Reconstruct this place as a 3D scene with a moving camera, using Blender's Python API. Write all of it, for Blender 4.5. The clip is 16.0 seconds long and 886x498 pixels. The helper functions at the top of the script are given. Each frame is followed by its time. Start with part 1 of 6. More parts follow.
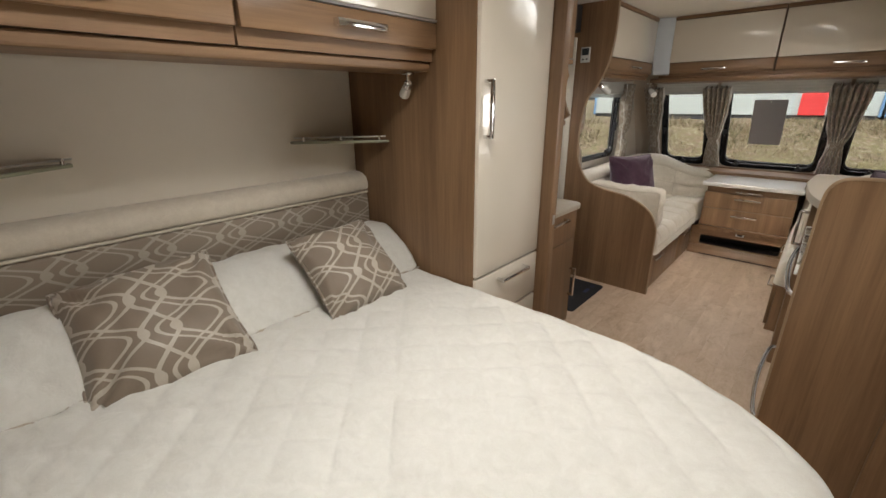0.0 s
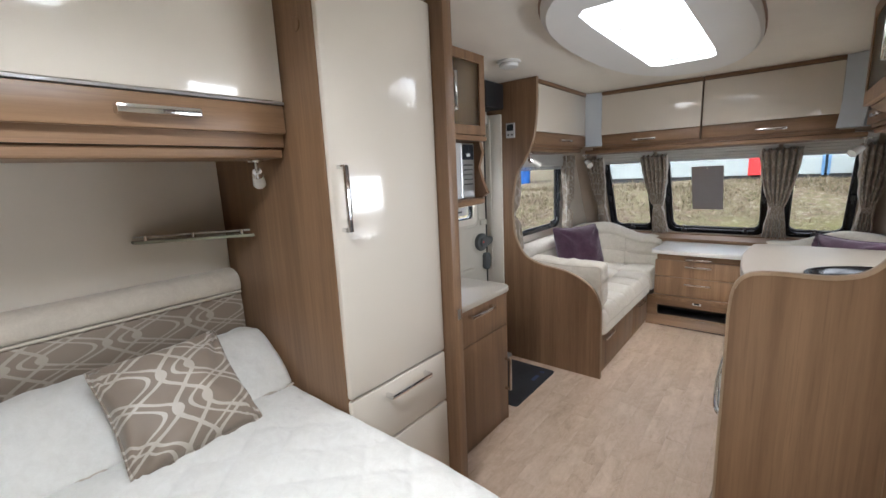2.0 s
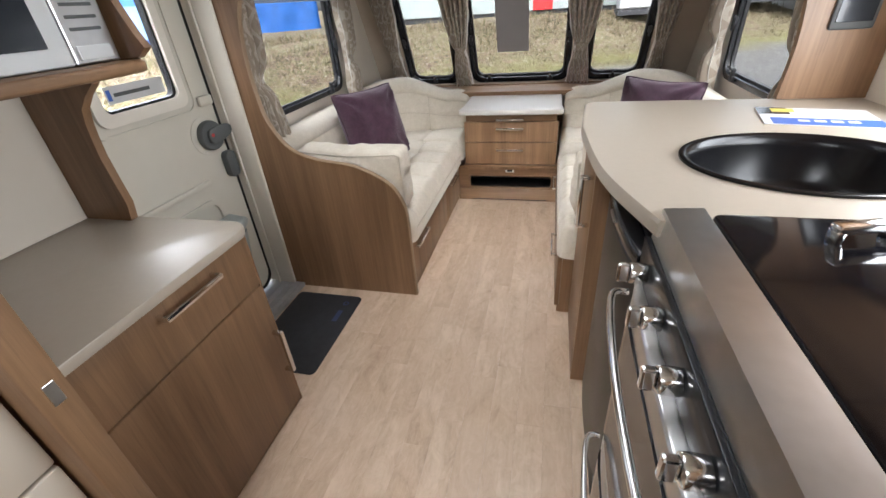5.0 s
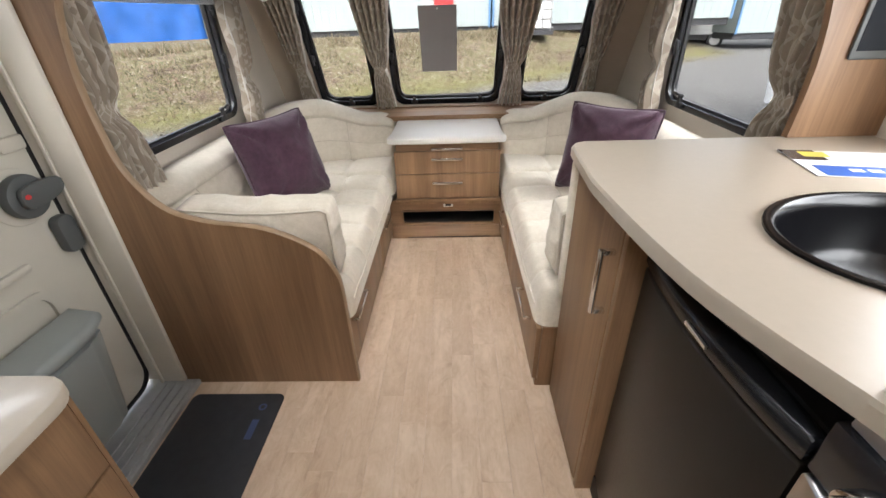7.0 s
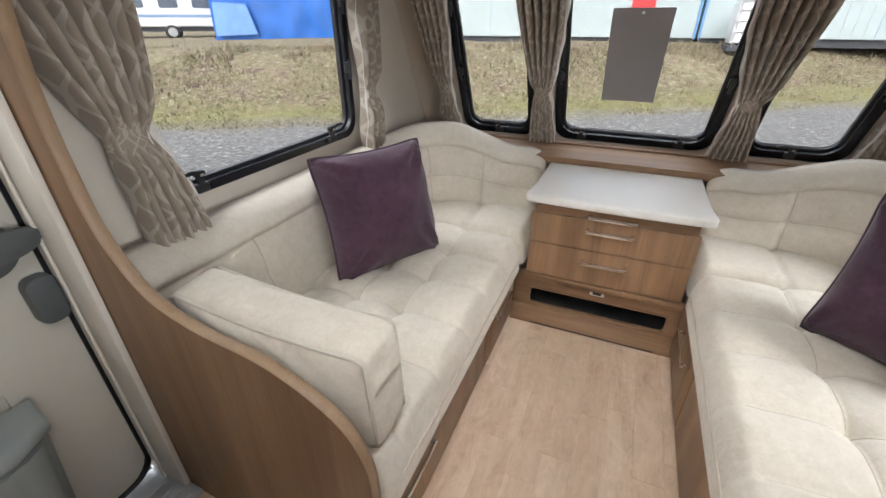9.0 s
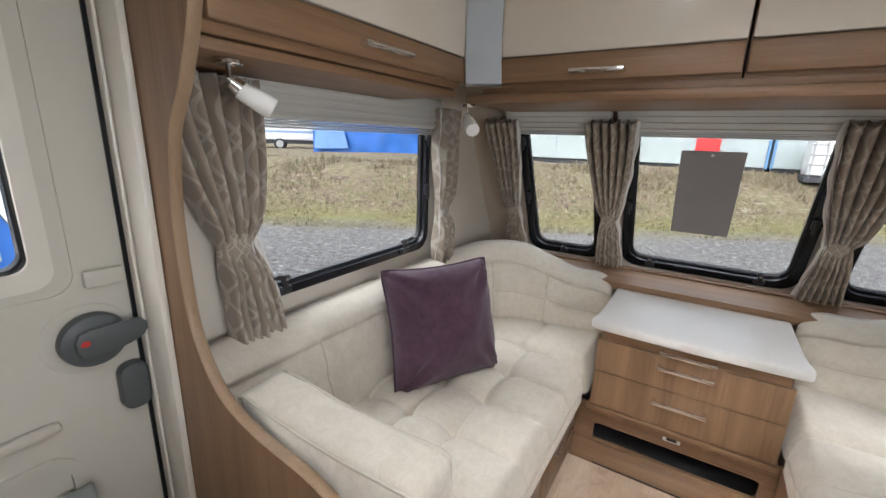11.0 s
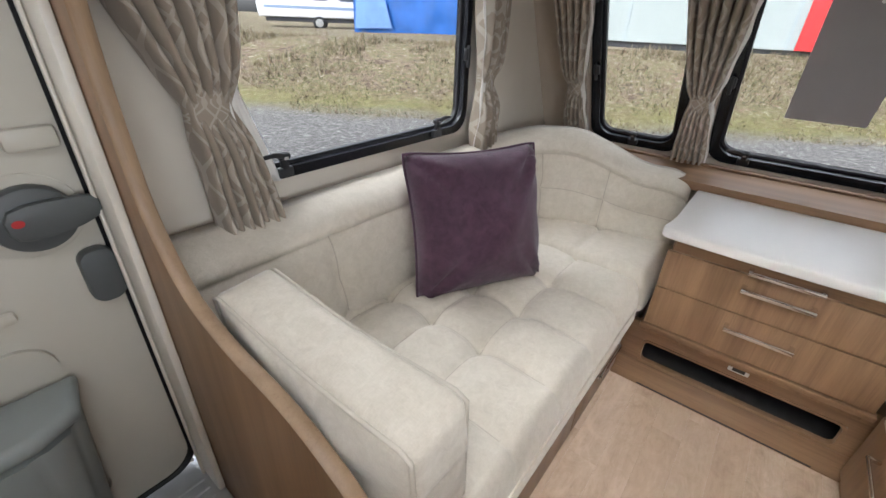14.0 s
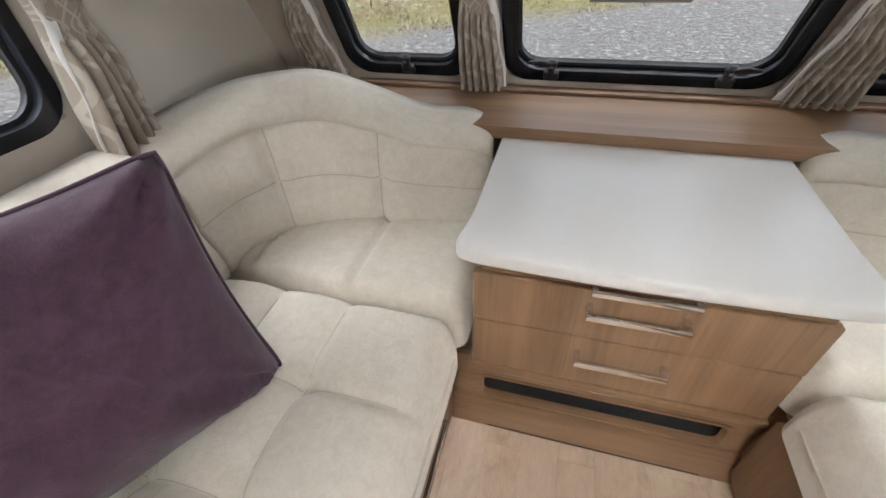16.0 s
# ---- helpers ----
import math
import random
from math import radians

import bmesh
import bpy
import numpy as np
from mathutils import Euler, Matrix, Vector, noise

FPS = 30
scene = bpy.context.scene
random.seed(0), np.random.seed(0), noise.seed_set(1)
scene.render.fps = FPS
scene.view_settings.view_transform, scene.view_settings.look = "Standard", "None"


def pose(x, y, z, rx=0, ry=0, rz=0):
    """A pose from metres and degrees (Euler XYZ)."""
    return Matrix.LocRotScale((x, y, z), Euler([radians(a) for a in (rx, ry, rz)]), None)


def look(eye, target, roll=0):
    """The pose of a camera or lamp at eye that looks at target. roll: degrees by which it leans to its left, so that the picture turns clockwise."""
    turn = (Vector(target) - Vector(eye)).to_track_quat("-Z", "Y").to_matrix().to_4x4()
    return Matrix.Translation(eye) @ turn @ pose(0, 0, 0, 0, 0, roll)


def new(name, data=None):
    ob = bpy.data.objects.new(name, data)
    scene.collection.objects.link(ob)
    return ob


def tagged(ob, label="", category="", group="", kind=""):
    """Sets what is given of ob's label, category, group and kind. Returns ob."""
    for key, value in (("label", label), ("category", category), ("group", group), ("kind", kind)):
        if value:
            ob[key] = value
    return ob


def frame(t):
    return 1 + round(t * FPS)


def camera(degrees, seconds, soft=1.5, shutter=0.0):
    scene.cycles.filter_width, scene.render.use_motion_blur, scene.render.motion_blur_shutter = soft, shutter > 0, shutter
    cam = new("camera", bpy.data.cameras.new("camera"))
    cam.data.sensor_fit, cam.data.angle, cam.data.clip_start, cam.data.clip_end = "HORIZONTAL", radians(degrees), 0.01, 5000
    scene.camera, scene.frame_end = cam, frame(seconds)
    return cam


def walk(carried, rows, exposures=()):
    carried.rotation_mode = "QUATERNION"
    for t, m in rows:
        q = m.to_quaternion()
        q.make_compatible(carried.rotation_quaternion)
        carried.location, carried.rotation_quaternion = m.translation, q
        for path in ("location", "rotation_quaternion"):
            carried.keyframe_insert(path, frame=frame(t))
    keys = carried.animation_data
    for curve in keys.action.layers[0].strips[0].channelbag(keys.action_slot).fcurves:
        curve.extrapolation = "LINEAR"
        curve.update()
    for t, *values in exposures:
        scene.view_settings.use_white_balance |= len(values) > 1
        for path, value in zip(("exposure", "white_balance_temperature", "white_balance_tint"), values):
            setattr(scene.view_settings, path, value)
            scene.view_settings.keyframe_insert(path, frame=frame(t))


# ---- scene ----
cam = camera(93.7, 16.0)
PATH = [
    (0, (1.542, 1.355, 1.307), (0.279, 2.753, 0.636), -0.5),
    (0.5, (1.562, 1.419, 1.327), (-0.009, 2.559, 0.847), -0.9),
    (1, (1.555, 1.482, 1.36), (-0.105, 2.576, 1.144), -1.6),
    (1.5, (1.591, 1.648, 1.354), (0.113, 2.98, 1.148), -2.4),
    (2, (1.633, 1.795, 1.338), (0.383, 3.313, 0.978), -2.6),
    (2.5, (1.625, 1.923, 1.314), (0.53, 3.523, 0.822), -2.8),
    (3, (1.572, 2.111, 1.302), (0.603, 3.74, 0.664), -3.7),
    (3.5, (1.532, 2.305, 1.305), (0.694, 3.953, 0.54), -4.0),
    (4, (1.486, 2.484, 1.284), (0.767, 4.109, 0.368), -4.2),
    (4.5, (1.455, 2.604, 1.277), (0.869, 4.219, 0.261), -4.7),
    (7, (1.211, 3.133, 1.26), (1.147, 4.869, 0.268), -2.0),
    (7.5, (1.157, 3.332, 1.263), (1.133, 5.078, 0.287), -1.4),
    (8, (1.116, 3.559, 1.256), (1.072, 5.31, 0.29), -1.5),
    (8.5, (1.141, 3.749, 1.242), (0.862, 5.481, 0.283), -1.2),
    (9, (1.145, 3.896, 1.252), (0.446, 5.503, 0.288), -0.1),
    (9.5, (1.125, 3.95, 1.227), (0.152, 5.45, 0.331), 0.4),
    (10, (1.122, 3.966, 1.247), (0.136, 5.525, 0.473), 0.3),
    (12.5, (1.13, 3.721, 1.356), (0.053, 5.384, 1.079), 2.8),
    (13, (1.098, 3.819, 1.309), (0.001, 5.408, 0.789), 3.3),
    (13.5, (1.053, 3.971, 1.232), (-0.052, 5.448, 0.458), 2.8),
    (14, (1.012, 4.11, 1.19), (-0.063, 5.491, 0.222), 2.3),
    (14.5, (0.996, 4.303, 1.165), (-0.028, 5.633, 0.077), 1.8),
    (15, (0.987, 4.461, 1.157), (0.035, 5.777, -0.009), 1.1),
    (15.5, (0.968, 4.691, 1.145), (0.21, 6.089, -0.068), -0.2),
    (16, (0.98, 4.911, 1.117), (0.52, 6.379, -0.16), -3.0),
]
EXPOSURES = [(0, 2.07, 7000, 10), (0.5, 2.18, 7050, 10), (1, 2.4, 5950, 10), (1.5, 2.4, 5950, 10), (2.5, 2.47, 6050, 10), (3.5, 2.45, 6000, 10), (4.5, 2.57, 6150, 10),
             (7, 2.7, 6450, 10), (7.5, 2.66, 6350, 10), (9, 2.52, 6250, 10), (13, 2.47, 6100, 10), (16, 2.54, 6200, 10)]
walk(cam, [(t, look(eye, target, roll)) for t, eye, target, roll in PATH], EXPOSURES)
# ---------------------------------------------------------------- world and light
world = bpy.data.worlds.new("overcast_sky")
scene.world = world
world.use_nodes = True
wn = world.node_tree
sky = wn.nodes.new("ShaderNodeTexSky")
sky.sky_type = "NISHITA"
sky.sun_disc = False
sky.sun_elevation, sky.sun_rotation = radians(48), radians(180)
sky.air_density, sky.dust_density = 1.0, 4.0
grey = wn.nodes.new("ShaderNodeHueSaturation")
grey.inputs["Saturation"].default_value = 0.25
wn.links.new(sky.outputs[0], grey.inputs["Color"])
wn.links.new(grey.outputs[0], wn.nodes["Background"].inputs["Color"])
wn.nodes["Background"].inputs["Strength"].default_value = 0.15
sun = new("sun", bpy.data.lights.new("sun", "SUN"))
sun.data.energy, sun.data.angle, sun.data.color = 0.65, radians(70), (1, 0.97, 0.92)
sun.matrix_world = pose(0, 0, 10, 42, 0, 0)


def area(name, m, sx, sy, watts, colour):
    ob = new(name, bpy.data.lights.new(name, "AREA"))
    ob.data.shape, ob.data.size, ob.data.size_y = "RECTANGLE", sx, sy
    ob.data.energy, ob.data.color = watts, colour
    ob.matrix_world = m
    return ob


W, XC, CEIL = 2.36, 1.165, 1.905
YR, YF = 0.0, 6.32           # rear wall, front wall at the foot
FLOOR_OUT = -0.55            # ground outside
SKY_X0, SKY_X1, SKY_Y0, SKY_Y1 = 1.0, 1.325, 3.32, 4.51
DAY = (0.96, 0.98, 1.0)
KWIN = (3.12, 4.02, 1.02, 1.40)      # kitchen window in the right wall
BED_SKY = (1.03, 1.35, 1.58, 2.06)   # rooflight over the bed

# daylight in the openings
area("daylight_rooflight", pose((SKY_X0 + SKY_X1) / 2, (SKY_Y0 + SKY_Y1) / 2, CEIL + 0.135), SKY_X1 - SKY_X0 + 0.3, SKY_Y1 - SKY_Y0 + 0.3, 2.1, DAY)
area("daylight_bed_rooflight", pose((BED_SKY[0] + BED_SKY[1]) / 2, (BED_SKY[2] + BED_SKY[3]) / 2, CEIL + 0.10), 0.34, 0.5, 4.3, DAY)
area("daylight_kitchen_window", pose(W + 0.05, (KWIN[0] + KWIN[1]) / 2, (KWIN[2] + KWIN[3]) / 2, 0, 90, 0), 0.38, 0.90, 3.0, DAY)

# added fill lamps, unseen outside above the lounge windows, to brighten the lounge
area("daylight_front_windows", look((XC, 7.1, 2.45), (XC, 5.5, 0.65)), 2.0, 0.8, 8.0, DAY)
area("daylight_side_window", look((-1.1, 5.05, 2.25), (0.5, 5.05, 0.6)), 1.0, 0.6, 4.0, DAY)
area("daylight_other_side_window", look((W + 1.1, 5.05, 2.25), (W - 0.5, 5.05, 0.6)), 1.0, 0.6, 8.5, DAY)

# ---------------------------------------------------------------- materials


class Mat:
    """A small node graph round one Principled shader."""

    def __init__(self, name, rough=0.5, metal=0.0, coat=0.0, **kw):
        self.m = bpy.data.materials.new(name)
        self.m.use_nodes = True
        self.t = self.m.node_tree
        self.b = self.t.nodes["Principled BSDF"]
        self.set("Roughness", rough)
        self.set("Metallic", metal)
        self.set("Coat Weight", coat)
        for k, v in kw.items():
            self.set(k.replace("_", " "), v)
        self._co = None

    def set(self, k, v):
        if isinstance(v, (int, float)):
            self.b.inputs[k].default_value = v
        elif isinstance(v, tuple):
            self.b.inputs[k].default_value = (*v, 1) if len(v) == 3 else v
        else:
            self.t.links.new(v, self.b.inputs[k])
        return self

    def node(self, kind, inputs=None, **attrs):
        n = self.t.nodes.new(kind)
        if kind == "ShaderNodeMath":
            n.operation = attrs.pop("op")
        if kind == "ShaderNodeVectorMath":
            n.operation = attrs.pop("vop")
        for k, v in (inputs or {}).items():
            s = n.inputs[k]
            if isinstance(v, bpy.types.NodeSocket):
                self.t.links.new(v, s)
            elif v is not None:
                s.default_value = v
        return n

    def co(self):
        if self._co is None:
            self._co = self.t.nodes.new("ShaderNodeTexCoord").outputs["Object"]
        return self._co

    def mapped(self, scale, src=None, rot=(0, 0, 0)):
        n = self.node("ShaderNodeMapping", {"Vector": src or self.co(), "Scale": scale, "Rotation": rot})
        return n.outputs[0]

    def shifted(self, scale):
        """Object coordinates moved by the object's own random number."""
        r = self.t.nodes.new("ShaderNodeObjectInfo").outputs["Random"]
        n = self.node("ShaderNodeVectorMath", {0: self.mapped(scale), 1: self.math("MULTIPLY", r, 37.0)}, vop="ADD")
        return n.outputs[0]

    def noise(self, vec, scale, detail=4, rough=0.55, distort=0.0):
        return self.node("ShaderNodeTexNoise", {"Vector": vec, "Scale": scale, "Detail": detail, "Roughness": rough, "Distortion": distort}).outputs["Fac"]

    def math(self, op, a, b=0.0, c=0.0):
        return self.node("ShaderNodeMath", {0: a, 1: b, 2: c}, op=op).outputs[0]

    def ramp(self, fac, *stops):
        n = self.node("ShaderNodeValToRGB", {"Fac": fac})
        e = n.color_ramp.elements
        while len(e) < len(stops):
            e.new(0.5)
        for el, (p, c) in zip(e, stops):
            el.position, el.color = p, (*c, 1)
        return n.outputs["Color"]

    def mix(self, fac, a, b, blend="MIX"):
        n = self.t.nodes.new("ShaderNodeMix")
        n.data_type, n.blend_type = "RGBA", blend
        for i, v in ((0, fac), (6, a), (7, b)):
            if isinstance(v, bpy.types.NodeSocket):
                self.t.links.new(v, n.inputs[i])
            else:
                n.inputs[i].default_value = v if i == 0 else (*v, 1)
        return n.outputs[2]

    def bump(self, height, strength=0.3, dist=0.002):
        n = self.node("ShaderNodeBump", {"Height": height, "Strength": strength, "Distance": dist})
        self.t.links.new(n.outputs[0], self.b.inputs["Normal"])
        return self


def wood(name, dark, light, grain, rough=0.42, streak=7.0, per_piece=False):
    """Laminate wood; grain is the axis along which it runs."""
    m = Mat(name, rough)
    s = [14.0, 14.0, 14.0]
    s["xyz".index(grain)] = 0.55
    v = m.shifted(tuple(s)) if per_piece else m.mapped(tuple(s))
    wide = m.noise(v, 0.9, 3, 0.5, 0.6)
    fine = m.noise(v, streak, 5, 0.7, 0.2)
    s2 = [90.0, 90.0, 90.0]
    s2["xyz".index(grain)] = 2.0
    pore = m.noise(m.mapped(tuple(s2)), 2.0, 2, 0.6)
    f = m.math("ADD", m.math("MULTIPLY", wide, 0.62), m.math("MULTIPLY", fine, 0.38))
    mid = tuple((a + b) / 2 for a, b in zip(dark, light))
    col = m.ramp(f, (0.33, dark), (0.5, mid), (0.66, light))
    col = m.mix(m.math("MULTIPLY", m.math("GREATER_THAN", pore, 0.62), 0.16), col, tuple(c * 0.55 for c in dark))
    m.set("Base Color", col)
    m.set("Roughness", m.math("ADD", rough - 0.06, m.math("MULTIPLY", fine, 0.12)))
    m.bump(m.math("ADD", fine, pore), 0.12, 0.0006)
    return m.m


def cloth(name, a, b, weave=700.0, rough=0.95, wrinkle=0.4, sheen=0.3):
    m = Mat(name, rough, Sheen_Weight=sheen)
    v = m.co()
    big = m.noise(v, 5, 4)
    mid = m.noise(v, 38, 4, 0.6, 0.8)
    w1 = m.noise(m.mapped((weave, weave * 0.25, weave * 0.25)), 1, 1)
    w2 = m.noise(m.mapped((weave * 0.25, weave, weave)), 1, 1)
    weft = m.math("ADD", w1, w2)
    f = m.math("ADD", m.math("MULTIPLY", mid, 0.6), m.math("MULTIPLY", big, 0.4))
    f = m.math("ADD", f, m.math("MULTIPLY", m.math("SUBTRACT", weft, 1.0), 0.25))
    m.set("Base Color", m.ramp(f, (0.32, a), (0.68, b)))
    h = m.math("ADD", m.math("MULTIPLY", mid, wrinkle), m.math("MULTIPLY", weft, 0.22))
    m.bump(h, 0.5, 0.003)
    return m.m


def lattice(name, ground, line, pw, ph, across="x", up="z", rough=0.6, sheen=0.2, crease=0.4, laid=False, wave=1.0):
    """Woven cloth with an interlaced pattern of waving double lines."""
    m = Mat(name, rough, Sheen_Weight=sheen)
    sep = m.node("ShaderNodeSeparateXYZ", {"Vector": m.t.nodes.new("ShaderNodeTexCoord").outputs["UV"] if laid else m.co()})
    ax = {"x": sep.outputs[0], "y": sep.outputs[1], "z": sep.outputs[2]}
    wob = m.math("MULTIPLY", m.math("SUBTRACT", m.noise(m.co(), 9, 2), 0.5), 0.012)
    u = m.math("ADD", ax[across], wob)
    v = ax[up]
    sw = m.math("SINE", m.math("MULTIPLY", v, 2 * math.pi / ph))
    sw = m.math("MULTIPLY", sw, m.math("ADD", 0.72, m.math("MULTIPLY", m.math("ABSOLUTE", sw), 0.28)))
    lines = None
    for sign in (1, -1):
        for off, amp, half in ((0.0, 0.36, 0.036), (0.17, 0.36, 0.026), (0.5, 0.20, 0.032)):
            p = m.math("ADD", m.math("DIVIDE", u, pw), m.math("MULTIPLY", sw, sign * amp * wave))
            d = m.math("ABSOLUTE", m.math("SUBTRACT", m.math("FRACT", m.math("ADD", p, off + 20.0)), 0.5))
            on = m.math("LESS_THAN", d, half)
            lines = on if lines is None else m.math("MAXIMUM", lines, on)
    thread = m.noise(m.mapped((420, 420, 420)), 1, 2)
    big = m.noise(m.co(), 7, 3)
    g = m.mix(big, tuple(c * 0.88 for c in ground), tuple(min(1, c * 1.12) for c in ground))
    col = m.mix(lines, g, line)
    col = m.mix(m.math("MULTIPLY", thread, 0.25), col, tuple(c * 0.6 for c in ground))
    m.set("Base Color", col)
    m.set("Roughness", m.math("SUBTRACT", rough, m.math("MULTIPLY", lines, 0.18)))
    m.bump(m.math("ADD", m.math("MULTIPLY", lines, 0.3), m.math("ADD", m.math("MULTIPLY", thread, 0.25), m.math("MULTIPLY", m.noise(m.co(), 22, 3, 0.6, 0.6), crease))), 0.5, 0.003)
    return m.m


def plain(name, col, rough=0.5, metal=0.0, coat=0.0, vary=0.06, scale=6.0, bump=0.05, grain=160.0, **kw):
    m = Mat(name, rough, metal, coat, **kw)
    n = m.noise(m.co(), scale, 4)
    m.set("Base Color", m.ramp(n, (0.25, tuple(c * (1 - vary) for c in col)), (0.75, tuple(min(1, c * (1 + vary)) for c in col))))
    g = m.noise(m.co(), grain, 2)
    m.set("Roughness", m.math("ADD", rough - 0.04, m.math("MULTIPLY", g, 0.08)))
    if bump:
        m.bump(g, bump, 0.001)
    return m.m


WOOD_D, WOOD_L = (0.152, 0.082, 0.040), (0.305, 0.180, 0.096)
M_WOOD = wood("walnut_laminate_upright", WOOD_D, WOOD_L, "z")
M_WOODX = wood("walnut_laminate_across", WOOD_D, WOOD_L, "x")
M_WOODY = wood("walnut_laminate_along", WOOD_D, WOOD_L, "y")
M_EDGE = wood("pale_wood_edging", (0.27, 0.175, 0.10), (0.38, 0.265, 0.165), "z")
def plank_vinyl():
    """Pale oak print, blotched and softly grained, each plank a little different."""
    m = Mat("pale_oak_vinyl", 0.38)
    blot = m.noise(m.shifted((7.0, 2.2, 7.0)), 1.5, 4, 0.6, 0.8)
    knot = m.noise(m.shifted((9.0, 5.0, 9.0)), 2.2, 5, 0.7, 1.8)
    fine = m.noise(m.shifted((70.0, 3.0, 70.0)), 1.6, 4, 0.7)
    f = m.math("ADD", m.math("MULTIPLY", blot, 0.5), m.math("ADD", m.math("MULTIPLY", fine, 0.14), m.math("MULTIPLY", knot, 0.36)))
    col = m.ramp(f, (0.34, (0.40, 0.275, 0.185)), (0.46, (0.56, 0.415, 0.295)), (0.62, (0.70, 0.55, 0.42)))
    one = m.t.nodes.new("ShaderNodeObjectInfo").outputs["Random"]
    col = m.mix(m.math("MULTIPLY", one, 0.38), col, (0.49, 0.345, 0.235))
    m.set("Base Color", col)
    m.set("Roughness", m.math("ADD", 0.32, m.math("MULTIPLY", fine, 0.14)))
    m.bump(fine, 0.1, 0.0006)
    return m.m


M_PLANK = plank_vinyl()
M_JOINT = plain("vinyl_joint", (0.42, 0.30, 0.21), 0.6)
M_CREAM = plain("cream_gloss_laminate", (0.70, 0.635, 0.54), 0.14, coat=0.5, vary=0.012, scale=2, bump=0)
M_WALL = plain("cream_wall_board", (0.72, 0.655, 0.56), 0.6, vary=0.03, bump=0.15, grain=420)
M_CEIL = plain("off_white_ceiling_board", (0.80, 0.76, 0.68), 0.7, vary=0.02, bump=0.12, grain=300)
M_BEIGE = plain("beige_wall_carpet", (0.56, 0.47, 0.38), 0.95, vary=0.06, bump=0.5, grain=500)
M_TOP = plain("beige_worktop", (0.40, 0.35, 0.285), 0.33, vary=0.02, scale=60, bump=0)
M_WTOP = plain("white_table_laminate", (0.64, 0.615, 0.58), 0.3, vary=0.012, scale=50, bump=0)
M_DOOR = plain("cream_moulded_plastic", (0.57, 0.54, 0.465), 0.38, vary=0.03, bump=0.06)
M_FRAME = plain("cream_plastic_trim", (0.70, 0.66, 0.58), 0.35, vary=0.03)
M_GREYP = plain("grey_plastic", (0.085, 0.092, 0.092), 0.45, vary=0.05)
M_BIN = plain("grey_green_bin_plastic", (0.30, 0.33, 0.32), 0.45, vary=0.05)
M_BLACK = plain("black_rubber", (0.010, 0.011, 0.014), 0.25, vary=0.1, bump=0)
M_BLACKM = plain("matt_black_plastic", (0.02, 0.02, 0.022), 0.45, vary=0.1)
M_MAT = plain("black_rubber_mat", (0.022, 0.022, 0.026), 0.7, vary=0.2, scale=30, bump=0.6, grain=260)
M_CHROME = plain("chrome", (0.80, 0.80, 0.80), 0.12, 1.0, vary=0.02)
M_STEEL = plain("brushed_steel", (0.62, 0.62, 0.62), 0.3, 1.0, vary=0.05, scale=40)
M_ALU = plain("aluminium_sill", (0.52, 0.53, 0.54), 0.42, 0.8, vary=0.08, scale=30)
M_CORNER = plain("silver_grey_trim", (0.52, 0.56, 0.60), 0.4, vary=0.04)
M_SILVER = plain("pale_silver_plastic", (0.60, 0.61, 0.61), 0.35, 0.2, vary=0.03)
M_WHITE = plain("white_plastic", (0.78, 0.78, 0.76), 0.35, vary=0.02)
M_BLIND = plain("pale_grey_blind", (0.62, 0.61, 0.57), 0.7, vary=0.04)
M_FABRIC = cloth("ivory_chenille", (0.59, 0.53, 0.435), (0.70, 0.64, 0.54), 420, wrinkle=0.9)
M_COVER = cloth("ivory_quilt_cotton", (0.66, 0.64, 0.585), (0.76, 0.745, 0.695), 900, wrinkle=1.1)
M_HEAD = cloth("cream_headboard_fabric", (0.56, 0.49, 0.40), (0.66, 0.59, 0.49))
M_PURPLE = cloth("plum_velvet", (0.046, 0.017, 0.034), (0.094, 0.038, 0.069), 900, 0.8, 0.5, 0.25)
M_PIPING = plain("pale_piping", (0.60, 0.545, 0.455), 0.8)
M_SEAM = plain("seam_thread", (0.50, 0.44, 0.36), 0.9)
M_TAUPE = lattice("taupe_trellis_fabric", (0.25, 0.195, 0.145), (0.55, 0.49, 0.41), 0.205, 0.21, "x", "z")
M_BAND = lattice("taupe_trellis_band", (0.27, 0.215, 0.165), (0.46, 0.40, 0.33), 0.22, 0.16, "y", "z", 0.5)
M_CURT = lattice("taupe_patterned_curtain", (0.33, 0.275, 0.215), (0.47, 0.415, 0.345), 0.20, 0.24, "x", "y", 0.8, crease=0.25, laid=True, wave=0.6)
M_TIE = lattice("taupe_patterned_tie_band", (0.34, 0.285, 0.225), (0.49, 0.435, 0.365), 0.09, 0.12, "x", "z", 0.8)
M_LINING = plain("white_curtain_lining", (0.80, 0.78, 0.74), 0.85, Transmission_Weight=0.0)
M_PAPER = plain("grey_back_of_card", (0.30, 0.285, 0.29), 0.7, vary=0.03)
M_SHELFGL = Mat("green_tinted_shelf", 0.15).set("Base Color", (0.33, 0.33, 0.24)).m
M_OPAL = plain("opal_lamp_shade", (0.85, 0.84, 0.80), 0.25, vary=0.01)
M_HOB = plain("black_glass_hob", (0.006, 0.006, 0.008), 0.08, coat=0.0, vary=0.05, bump=0)
M_FRIDGE = plain("dark_bronze_fridge_door", (0.028, 0.024, 0.021), 0.34, 0.3, vary=0.08)
M_ENAMEL = plain("black_enamel_sink", (0.004, 0.004, 0.005), 0.22, vary=0.05, Specular_IOR_Level=0.25)
M_SCREEN = plain("dark_display", (0.02, 0.024, 0.03), 0.15, bump=0)
M_RED = plain("red_plastic", (0.5, 0.03, 0.03), 0.4)
M_DULLB = plain("dull_blue_print", (0.035, 0.055, 0.13), 0.6)
